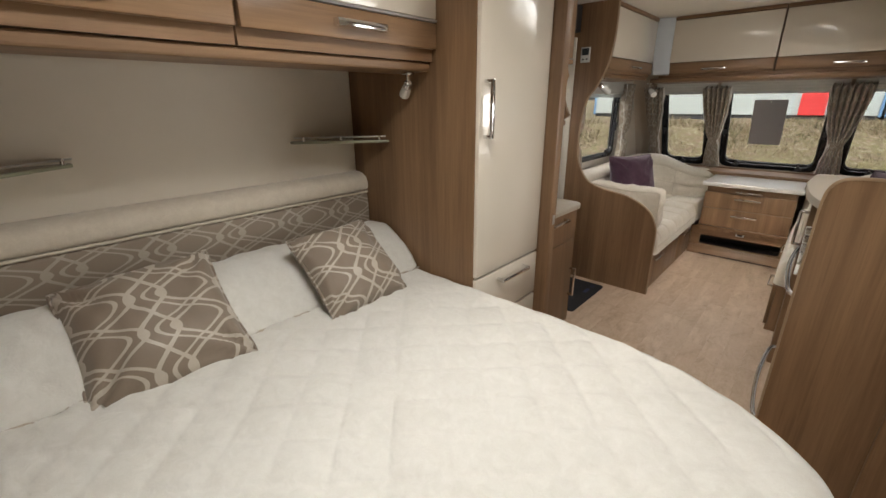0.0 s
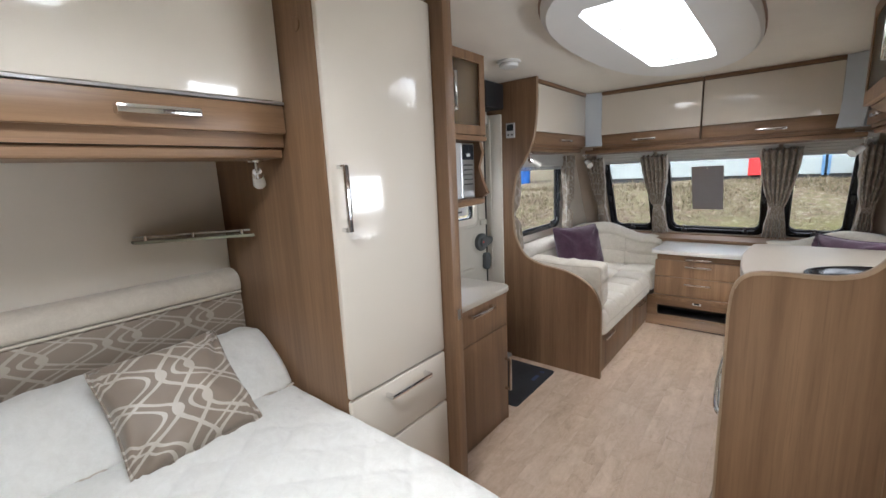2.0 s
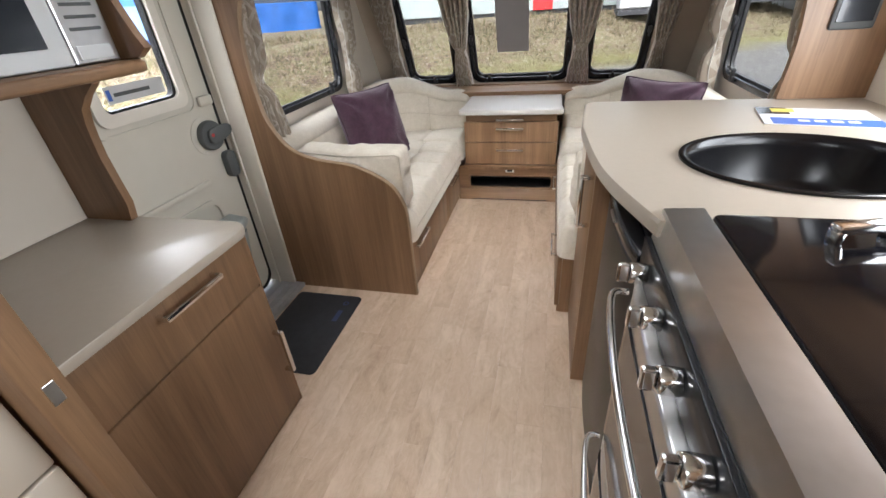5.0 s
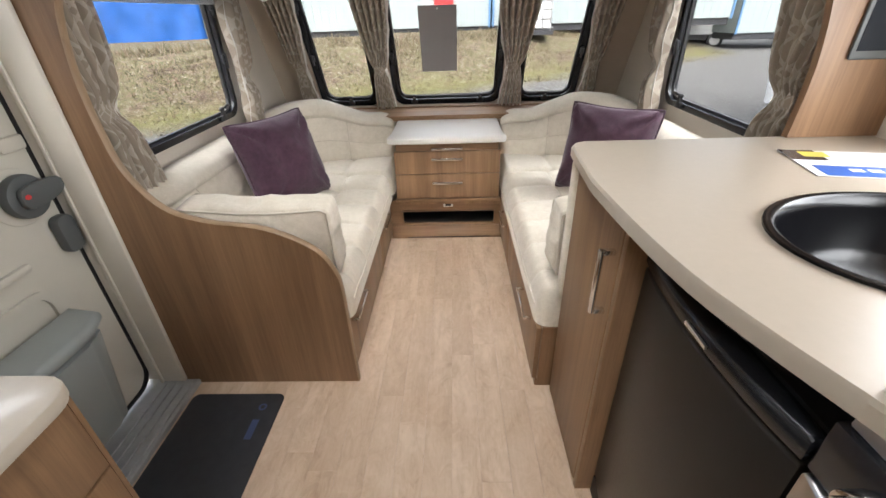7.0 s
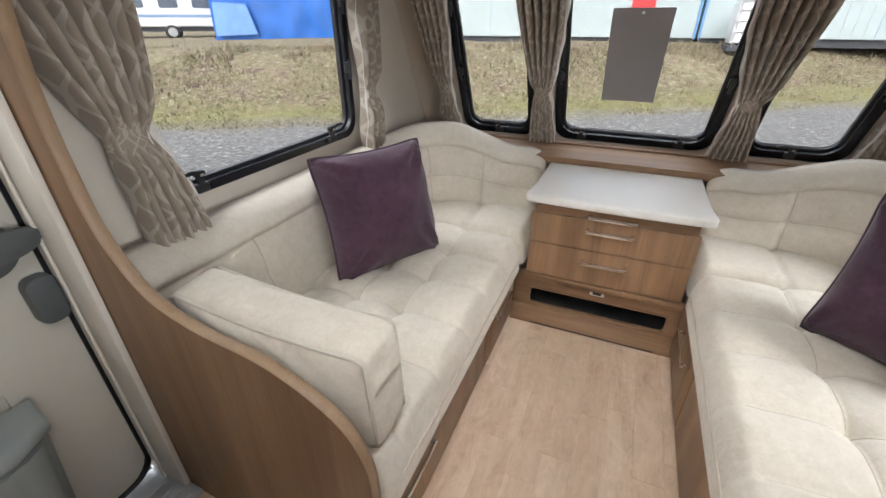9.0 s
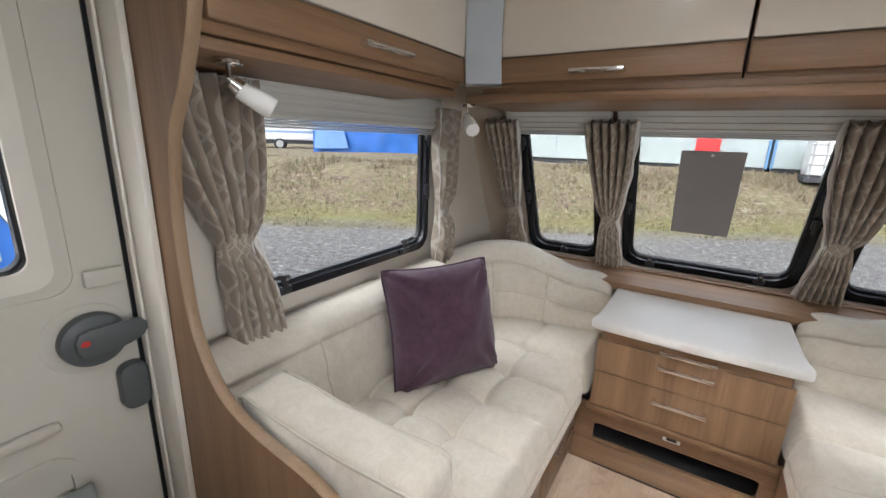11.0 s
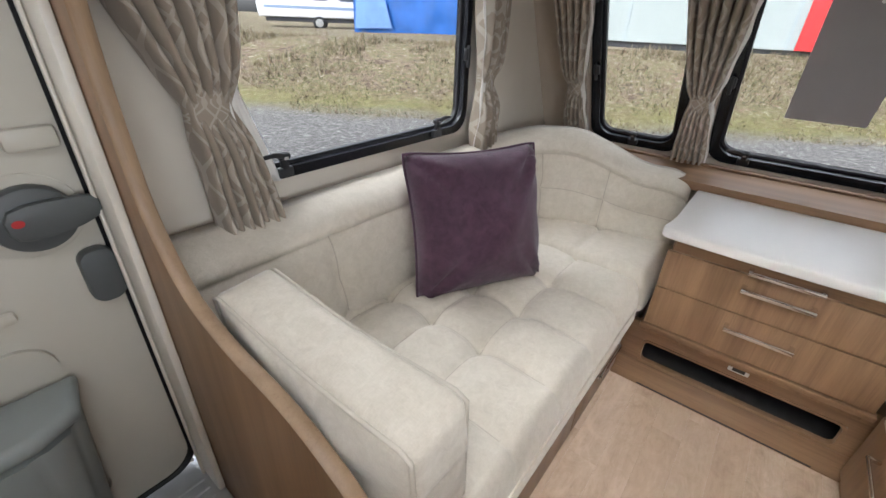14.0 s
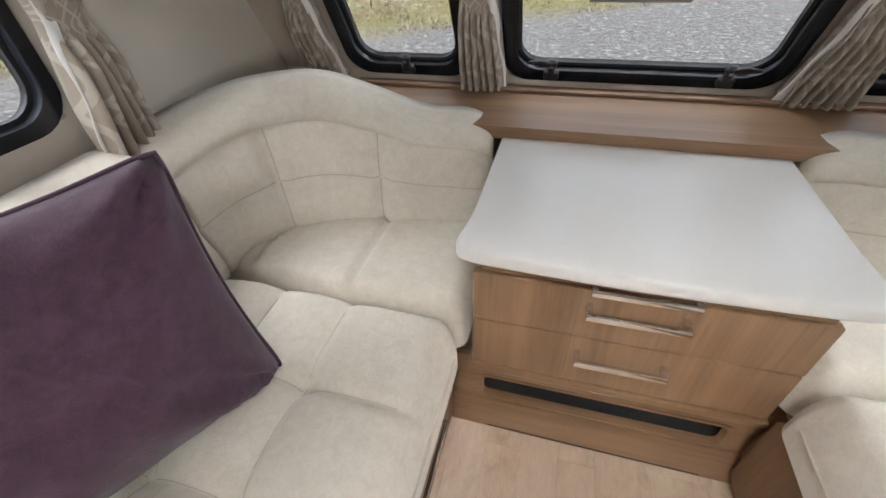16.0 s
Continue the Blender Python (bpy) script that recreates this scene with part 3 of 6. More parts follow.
def bed():
    t = thing("bed", pose(0.9, 1.9, 0), "island bed with an ivory quilted cover and a rounded foot corner", "bed")
    out = [(0.03, BED_Y0), (0.8, BED_Y0)] + [tuple(p) for p in curve([(0.98, 1.23), (1.22, 1.36), (1.44, 1.56), (1.62, 1.80), (1.71, 2.02), (1.69, 2.22), (1.60, 2.33), (1.48, 2.405), (1.29, 2.455), (1.05, 2.478)], 6)] + [(0.03, BED_Y1)]
    inner = [(max(0.0, 0.9 + (x - 0.9) * 0.965), 1.88 + (y - 1.88) * 0.97) for x, y in out]
    auto(part("base", slab(inner, "z", 0.0, 0.43), M_WOOD, t))
    auto(part("mattress", slab([(0.9 + (x - 0.9) * 0.985, 1.88 + (y - 1.88) * 0.985) for x, y in out], "z", 0.435, 0.625, 0.03), M_HEAD, t))
    # quilted cover: a sheet with diamond stitching, falling over the rim
    poly = [Vector(p) for p in out]

    def inside(x, y):
        c = False
        j = len(poly) - 1
        for i in range(len(poly)):
            a, b2 = poly[i], poly[j]
            if (a.y > y) != (b2.y > y) and x < (b2.x - a.x) * (y - a.y) / (b2.y - a.y) + a.x:
                c = not c
            j = i
        return c

    def rim(x, y):
        d = 9.0
        p = Vector((x, y))
        for i in range(len(poly)):
            a, b2 = poly[i], poly[(i + 1) % len(poly)]
            ab = b2 - a
            s = max(0.0, min(1.0, (p - a).dot(ab) / max(1e-9, ab.length_squared)))
            d = min(d, (a + ab * s - p).length)
        return d
    b = bmesh.new()
    nr, na = 110, 300
    # rings from the centre to the rim, then down the side
    cx, cy = 0.86, 1.885
    edge = []
    for i in range(na):
        a = 2 * math.pi * i / na
        d = Vector((math.cos(a), math.sin(a)))
        lo, hi = 0.0, 3.0
        for _ in range(22):
            mid = (lo + hi) / 2
            if inside(cx + d.x * mid, cy + d.y * mid):
                lo = mid
            else:
                hi = mid
        edge.append((d, lo))
    rows = []
    for j in range(nr + 9):
        row = []
        for d, l in edge:
            k = min(1.0, ((j + 0.3) / nr)) ** 0.8
            x, y = cx + d.x * l * k, cy + d.y * l * k
            if j <= nr:
                u, v = (x + y) / 0.155, (x - y) / 0.155
                q = (abs(math.sin(math.pi * u)) * abs(math.sin(math.pi * v))) ** 0.30
                wr = noise.noise((x * 5, y * 5, 0)) * 0.005 + noise.noise((x * 13, y * 10, 3)) * 0.003 + noise.noise((x * 9 + y * 16, y * 30 - x * 12, 5)) * 0.0022
                e = min(1.0, l * (1 - k) / 0.04)
                z = 0.635 + 0.02 * math.sqrt(max(0, 1 - (1 - e) ** 2)) + (q * 0.0145 + wr * 1.3) * e
            else:
                s = (j - nr) / 8
                z = 0.635 - 0.20 * s
                o = 0.012 * math.sin(s * 2) + 0.004 * math.sin(l * 60 + math.atan2(d.y, d.x) * 30)
                x, y = x + d.x * o, y + d.y * o
                if x < 0.04:
                    x = 0.04
                y = min(max(y, BED_Y0 - 0.03), 2.479)
            row.append(b.verts.new((x, y, z)))
        rows.append(row)
    for p, q in zip(rows, rows[1:]):
        for i in range(na):
            b.faces.new((p[i], p[(i + 1) % na], q[(i + 1) % na], q[i]))
    b.faces.new(rows[0])
    part("quilted_cover", b, M_COVER, t, "ivory cotton cover with diamond quilting", smooth=True)


bed()


def bolster():
    """The long pillow roll along the head of the bed, of D-shaped section."""
    y0, y1 = BED_Y0 + 0.01, BED_Y1 - 0.01
    t = thing("bolster", pose(0.25, 1.84, 0.65), "long ivory quilted bolster along the head of the bed", "pillow")
    sec = curve([(0.095, 0.65), (0.095, 0.75), (0.12, 0.805), (0.18, 0.82), (0.265, 0.79), (0.345, 0.728), (0.398, 0.672), (0.385, 0.655)], 5)
    b = bmesh.new()
    n = 90
    rows = []
    for i in range(n + 1):
        s = i / n
        y = y0 + (y1 - y0) * s
        e = min(1.0, min(s, 1 - s) * 30) ** 0.5
        row = []
        for k, p in enumerate(sec):
            c = Vector((0.25, 0.71))
            q = c + (p - c) * (0.9 + 0.1 * e)
            u, v = (y + k * 0.013) / 0.11, (y - k * 0.013) / 0.11
            push = 0.010 * (abs(math.sin(math.pi * u) * math.sin(math.pi * v))) ** 0.5 + noise.noise((y * 7, k * 0.2, 1)) * 0.006
            q = q + (q - c).normalized() * push * (1 if 3 < k < len(sec) - 2 else 0)
            row.append(b.verts.new((q.x, y, q.y)))
        rows.append(row)
    for p, q in zip(rows, rows[1:]):
        for k in range(len(sec) - 1):
            b.faces.new((p[k], p[k + 1], q[k + 1], q[k]))
        b.faces.new((p[-1], p[0], q[0], q[-1]))
    b.faces.new(rows[0])
    b.faces.new(rows[-1][::-1])
    part("pillow_roll", b, M_COVER, t, smooth=True)
    part("hem", tube([(0.402, y0 + (y1 - y0) * i / 30, 0.664 + 0.002 * math.sin(i * 2.1)) for i in range(31)], 0.004, 6), M_SEAM, t)


bolster()


def headboard():
    t = thing("headboard", pose(0.03, 1.88, 0.6), "upholstered headboard with a cream top roll and taupe trellis band", "headboard")
    y0, y1 = BED_Y0 + 0.003, BED_Y1 - 0.003
    b = slab(curve([(0.004, 0.64), (0.075, 0.64), (0.088, 0.78), (0.085, 0.92), (0.06, 0.935), (0.004, 0.935)], 4), "y", y0, y1)
    auto(part("patterned_band", b, M_BAND, t), 50)
    b = slab(curve([(0.004, 0.938), (0.075, 0.94), (0.094, 0.96), (0.088, 0.995), (0.06, 1.015), (0.02, 1.02), (0.004, 1.018)], 4), "y", y0, y1)
    auto(part("top_roll", b, M_HEAD, t, "plain cream padded roll"), 50)
    part("piping", tube([(0.088, y0 + (y1 - y0) * i / 20, 0.937) for i in range(21)], 0.005, 6), M_PIPING, t)


headboard()


def lean_to(centre, across, up):
    """A pose from a centre, the way across and roughly the way up."""
    a = Vector(across).normalized()
    u = Vector(up)
    u = (u - a * u.dot(a)).normalized()
    m = Matrix((a, u.cross(a), u)).transposed().to_4x4()
    m.translation = centre
    return m


PINCH = 0.125


def rounding(u, v, power=9):
    """How far a square's rim draws in towards a corner."""
    big = max(abs(u), abs(v))
    return 1.0 if big < 1e-6 else big / (abs(u) ** power + abs(v) ** power) ** (1 / power)


def pillow_shape(s, thick, seed, n=30):
    """A square scatter cushion standing in the xz plane, with pointed corners."""
    b = bmesh.new()
    for side in (1, -1):
        rows = []
        for j in range(n + 1):
            row = []
            for i in range(n + 1):
                u, v = -1 + 2 * i / n, -1 + 2 * j / n
                du, dv = 1 - u * u, 1 - v * v
                pinch = 1 - PINCH * du ** 0.7 * abs(v) ** 3
                pinch2 = 1 - PINCH * dv ** 0.7 * abs(u) ** 3
                ear = rounding(u, v)
                x, z = u * s / 2 * pinch2 * ear, v * s / 2 * pinch * ear
                h = (max(0, du * dv)) ** 0.5
                ang = math.atan2(1.05 - abs(v), 1.05 - abs(u))
                crease = math.sin(ang * 12 + seed) * 0.030 * (abs(u * v)) ** 1.3 * min(1.0, h * 2.5)
                fold = noise.noise((u * 1.8 + seed, v * 1.8, side)) * 0.022 * h + noise.noise((u * 5 + seed, v * 4, side + 3)) * 0.006 * h + crease
                row.append(b.verts.new((x, side * (thick / 2 * h + fold), z)))
            rows.append(row)
        for j in range(n):
            for i in range(n):
                b.faces.new((rows[j][i], rows[j][i + 1], rows[j + 1][i + 1], rows[j + 1][i]))
    bmesh.ops.remove_doubles(b, verts=b.verts[:], dist=0.0006)
    edge = []
    for k in range(4 * n):
        q, r = divmod(k, n)
        w = -1 + 2 * r / n
        u, v = [(w, -1), (1, w), (-w, 1), (-1, -w)][q]
        ear = rounding(u, v)
        edge.append((ear * u * s / 2 * (1 - PINCH * (1 - v * v) ** 0.7 * abs(u) ** 3), 0, ear * v * s / 2 * (1 - PINCH * (1 - u * u) ** 0.7 * abs(v) ** 3)))
    return b, edge


def scatter(m, size, thick, mat, pipe, label, seed, group):
    t = thing("cushion", m, label, "cushion", group)
    b, edge = pillow_shape(size, thick, seed)
    part("cover", b, mat, t, local=True, smooth=True)
    part("piping", tube(edge, 0.0045, 6, closed=True), pipe, t, local=True, smooth=True)
    return t


PILLOW_A = lean_to((0.333, 1.566, 0.757), (0.035, 0.33, 0.03), (-0.274, 0.009, 0.211))
PILLOW_B = lean_to((0.398, 2.136, 0.768), (-0.0125, 0.321, 0.0065), (-0.2255, 0.013, 0.2195))
scatter(PILLOW_A, 0.395, 0.15, M_TAUPE, M_TAUPE, "square taupe scatter cushion with ivory trellis pattern on the bed", 1.0, "bed cushions")
scatter(PILLOW_B, 0.34, 0.15, M_TAUPE, M_TAUPE, "square taupe scatter cushion with ivory trellis pattern on the bed", 4.0, "bed cushions")


def glass_shelf(y0, y1, z, slant):
    t = thing("shelf", pose(0.06, (y0 + y1) / 2, z), "small green-tinted glass shelf on chrome clips above the bed", "shelf", "bed shelves")
    pts = [(0.004, y0), (0.25, y0), (0.25, y0 + 0.012), (0.03, y1), (0.004, y1)] if slant > 0 else [(0.004, y0), (0.03, y0), (0.25, y1 - 0.012), (0.25, y1), (0.004, y1)]
    part("plate", slab(pts, "z", z - 0.010, z, 0.003), M_SHELFGL, t)
    a, c = (Vector((0.245, y0 + 0.012)), Vector((0.035, y1))) if slant > 0 else (Vector((0.035, y0)), Vector((0.245, y1 - 0.012)))
    part("rail", tube([(*a, z + 0.014), (*c, z + 0.014)], 0.003, 6), M_STEEL, t)
    for s in (0.1, 0.5, 0.93):
        p = a.lerp(c, s)
        part("clip", disc(p.x, p.y, z + 0.0005, z + 0.018, 0.006, n=12, r=0.002), M_CHROME, t)


glass_shelf(2.185, 2.472, 1.165, -1)
glass_shelf(1.209, 1.53, 1.155, 1)

bb = box(0.002, ALC_X + 0.13, BED_Y0 - 0.06, BED_Y0 - 0.001, 0, CEIL - 0.001, 0.003)
t = thing("end_panel", pose(0.2, BED_Y0 - 0.03, 0), "walnut laminate bedside panel with a cream front edge", "panel")
part("board", bb, M_WOOD, t)
part("edging", box(ALC_X + 0.132, ALC_X + 0.145, BED_Y0 - 0.058, BED_Y0 - 0.003, 0, CEIL - 0.002, 0.004), M_CREAM, t)


def bed_lockers():
    z0, z1 = 1.468, CEIL - 0.03
    for y0, y1, hy in ((1.207, 1.822, 1.51), (1.828, 2.478, 2.16)):
        t = thing("overhead_locker", pose(0.25, (y0 + y1) / 2, 1.432), "overhead bed locker with a cream gloss door and walnut rail", "cabinet", "bed lockers")
        part("body", box(0.002, ALC_X - 0.02, y0, y1, 1.432, CEIL - 0.001), M_WOODY, t)
        d = face_panel("door", ALC_X - 0.018, y0 + 0.002, y1 - 0.002, 1.556, z1, M_CREAM, t, "cream gloss flap door", 1, 0.022, 0.004)
        face_panel("rail", ALC_X - 0.018, y0 + 0.002, y1 - 0.002, z0, 1.546, M_WOODY, t, "", 1, 0.022, 0.005)
        part("chrome_strip", box(ALC_X - 0.015, ALC_X + 0.007, y0 + 0.002, y1 - 0.002, 1.5475, 1.5545, 0.001), M_STEEL, t)
        bow_handle(t, (ALC_X + 0.004, hy, 1.505), (0, 1, 0), (1, 0, 0), 0.17, 0.008, 0.02)
    t = thing("pelmet", pose(0.3, 1.88, 1.40), "walnut pelmet below the bed lockers", "trim", kind="structure")
    part("board", box(0.30, ALC_X - 0.03, 1.207, 2.478, 1.402, 1.4305, 0.006), M_WOODY, t)
    setting("cornice", box(ALC_X - 0.02, ALC_X + 0.01, 1.207, 2.478, CEIL - 0.027, CEIL - 0.002, 0.004), M_WOODY, "dark cornice strip above the bed lockers", "trim")


bed_lockers()


def spot(m, label="small chrome reading spotlight with an opal shade"):
    t = thing("reading_light", m, label, "lamp", "reading lights")
    part("rose", disc(0, 0, -0.012, 0, 0.028, r=0.003), M_CHROME, t, local=True)
    part("stem", tube([(0, 0, -0.01), (0, 0, -0.035), (0.012, 0, -0.05)], 0.006, 8), M_CHROME, t, local=True)
    auto(part("collar", tube([(0.002, 0, -0.045), (0.018, 0, -0.058)], [0.017, 0.02], 14), M_CHROME, t, local=True))
    pts = curve([(0.012, 0, -0.054), (0.030, 0, -0.064), (0.062, 0, -0.082), (0.078, 0, -0.091)], 4)
    rad = [0.017 + 0.007 * math.sin(math.pi * 0.5 * i / (len(pts) - 1)) for i in range(len(pts))]
    auto(part("shade", tube(pts, rad, 16), M_OPAL, t, local=True), 60)


spot(pose(0.43, 2.415, 1.4015, 0, 0, 150) @ Matrix.Scale(0.78, 4))
spot(pose(0.40, 1.255, 1.4015, 0, 0, 20) @ Matrix.Scale(0.78, 4))

# ---------------------------------------------------------------- wardrobe, dresser, microwave
WX = 0.674


def wardrobe():
    y0, y1 = 2.482, 2.932
    t = thing("wardrobe", pose(0.3, 2.75, 0), "tall wardrobe with walnut sides and cream gloss doors", "wardrobe")
    part("side_panel", box(0.002, WX - 0.004, y0, y0 + 0.02, 0, CEIL - 0.001, 0.002), M_WOOD, t)
    part("body", box(0.002, WX - 0.012, y0 + 0.02, y1 - 0.001, 0.02, CEIL - 0.001), M_WOOD, t)
    d = face_panel("door", WX - 0.01, y0 + 0.004, y1 - 0.003, 0.682, CEIL - 0.02, M_CREAM, t, "tall cream gloss door", 1, 0.022, 0.006)
    bow_handle(d, (WX + 0.012, y0 + 0.031, 1.28), (0, 0, 1), (1, 0, 0), 0.185, 0.006, 0.03)
    d = face_panel("drawer_front", WX - 0.01, y0 + 0.004, y1 - 0.003, 0.478, 0.675, M_CREAM, t, "cream gloss drawer front", 1, 0.022, 0.006)
    bow_handle(d, (WX + 0.012, 2.7165, 0.639), (0, 1, 0), (1, 0, 0), 0.195, 0.006, 0.03)
    face_panel("drawer_front", WX - 0.01, y0 + 0.004, y1 - 0.003, 0.10, 0.471, M_CREAM, t, "", 1, 0.022, 0.006)
    part("plinth", box(0.002, WX - 0.03, y0 + 0.021, y1 - 0.002, 0, 0.019), M_WOOD, t)
    part("cover_cap", disc(0.60, 1.74, y0 - 0.004, y0 - 0.0005, 0.018, axis="y", r=0.001), M_WOOD, t)
    p = thing("end_panel", pose(0.3, 2.95, 0), "walnut laminate post beside the wardrobe, floor to ceiling", "panel")
    auto(part("board", box(0.002, WX + 0.062, 2.9345, 2.985, 0, CEIL - 0.001, 0.008), M_WOOD, p))
    part("latch_plate", box(WX + 0.0625, WX + 0.065, 2.951, 2.968, 0.80, 0.84, 0.001), M_STEEL, p)


wardrobe()
DX = 0.558


def dresser():
    y0, y1 = 2.987, 3.605
    t = thing("dresser", pose(0.27, 3.32, 0), "low walnut dresser with one drawer over a door", "cabinet")
    part("body", box(0.002, DX - 0.02, y0, y1 - 0.01, 0.0, 0.728), M_WOOD, t)
    d = face_panel("drawer_front", DX - 0.018, y0 + 0.004, y1 - 0.012, 0.546, 0.722, M_WOOD, t, "", 1, 0.02, 0.003)
    bow_handle(d, (DX + 0.002, 3.35, 0.686), (0, 1, 0), (1, 0, 0), 0.19, 0.006, 0.03)
    d = face_panel("door", DX - 0.018, y0 + 0.004, y1 - 0.012, 0.01, 0.541, M_WOOD, t, "", 1, 0.02, 0.003)
    bow_handle(d, (DX + 0.002, y1 - 0.03, 0.275), (0, 0, 1), (1, 0, 0), 0.18, 0.006, 0.03)
    part("side_panel", box(0.002, DX - 0.002, y1 - 0.009, y1, 0, 0.728), M_WOOD, t)
    top = thing("worktop", pose(0.27, 3.32, 0.73), "beige laminate worktop on the dresser", "worktop")
    auto(part("board", slab([(0.002, y0), (DX + 0.03, y0)] + [(DX + 0.03 - 0.06 + 0.06 * math.cos(a), y1 - 0.05 + 0.06 * math.sin(a)) for a in [radians(90 * i / 6) for i in range(7)]] + [(0.002, y1 + 0.01)], "z", 0.7295, 0.758, 0.006), M_TOP, top))
    # upright divider and back board below the microwave
    d = thing("divider", pose(0.1, 3.60, 0.75), "walnut upright between dresser and door", "panel")
    auto(part("board", slab(curve([(0.002, 1.172), (0.28, 1.172), (0.205, 1.09), (0.185, 0.96), (0.185, 0.759), (0.002, 0.759)], 3), "y", 3.58, 3.604), M_WOOD, d))
    setting("splashback", box(0.002, 0.012, 2.987, 3.578, 0.759, 1.172), M_WALL, "cream splashback behind the dresser", "wall")


dresser()


def microwave_unit():
    y0 = 2.987
    t = thing("microwave_housing", pose(0.25, 3.3, 1.08), "walnut open housing with a rounded shelf holding the microwave", "cabinet")
    sh = [(0.002, y0), (0.47, y0)] + [tuple(p) for p in curve([(0.46, 3.45), (0.445, 3.58), (0.40, 3.648), (0.32, 3.66)], 5)] + [(0.002, 3.66)]
    auto(part("shelf", slab(sh, "z", 1.1735, 1.202, 0.008), M_WOODY, t), 50)
    auto(part("side_panel", slab(curve([(0.03, 1.203), (0.41, 1.203), (0.425, 1.26), (0.39, 1.36), (0.40, 1.487), (0.03, 1.487)], 2), "y", 3.622, 3.644), M_WOOD, t))
    part("top", box(0.002, 0.43, y0, 3.65, 1.488, 1.511, 0.004), M_WOODY, t)
    m = thing("microwave", pose(0.27, 3.26, 1.12), "silver and white microwave oven with a dark window", "microwave")
    my0, my1, mx = 3.16, 3.605, 0.355
    auto(part("case", box(0.06, mx, my0, my1, 1.2065, 1.475, 0.008), M_SILVER, m))
    d = part("door", box(mx + 0.0005, mx + 0.025, my0, my1 - 0.115, 1.204, 1.48, 0.005), M_SILVER, m)
    part("window", box(mx + 0.0255, mx + 0.0285, my0 + 0.03, my1 - 0.16, 1.243, 1.443, 0.001), M_SCREEN, d, "dark glass window")
    part("label", box(mx + 0.029, mx + 0.0298, my0 + 0.035, my0 + 0.12, 1.413, 1.438), M_PAGE, d, "small white sticker with grey text bars")
    part("control_panel", box(mx + 0.0005, mx + 0.024, my1 - 0.112, my1, 1.204, 1.48, 0.004), M_STEEL, m)
    part("display", box(mx + 0.0245, mx + 0.026, my1 - 0.105, my1 - 0.01, 1.398, 1.473, 0.001), M_SCREEN, m, "dark display")
    part("display_light", box(mx + 0.0263, mx + 0.0268, my1 - 0.07, my1 - 0.04, 1.413, 1.428), M_WHITE, m)
    for i in range(5):
        part("button", box(mx + 0.0245, mx + 0.0265, my1 - 0.095, my1 - 0.02, 1.368 - i * 0.024, 1.375 - i * 0.024, 0.001), M_GREYP, m)
    part("door_button", box(mx + 0.0245, mx + 0.028, my1 - 0.10, my1 - 0.015, 1.213, 1.243, 0.002), M_SILVER, m)
    c = thing("glazed_cabinet", pose(0.25, 3.3, 1.513), "walnut wall cabinet with frosted glazed doors", "cabinet")
    part("body", box(0.002, 0.405, y0, 3.648, 1.513, CEIL - 0.002), M_WOOD, c)
    for a, b2 in ((y0 + 0.003, 3.335), (3.339, 3.646)):
        d = part("door", ring([(a, 1.517), (b2, 1.517), (b2, CEIL - 0.006), (a, CEIL - 0.006)], [(a + 0.045, 1.562), (b2 - 0.045, 1.562), (b2 - 0.045, CEIL - 0.05), (a + 0.045, CEIL - 0.05)], "x", 0.406, 0.426), M_WOOD, c)
        part("pane", box(0.408, 0.416, a + 0.044, b2 - 0.044, 1.561, CEIL - 0.049), M_OPALGL, d, "frosted grey-blue pane")
        bow_handle(d, (0.426, b2 - 0.022 if a < 3.2 else a + 0.022, 1.70), (0, 0, 1), (1, 0, 0), 0.17, 0.007, 0.032)


microwave_unit()

# ---------------------------------------------------------------- entrance door


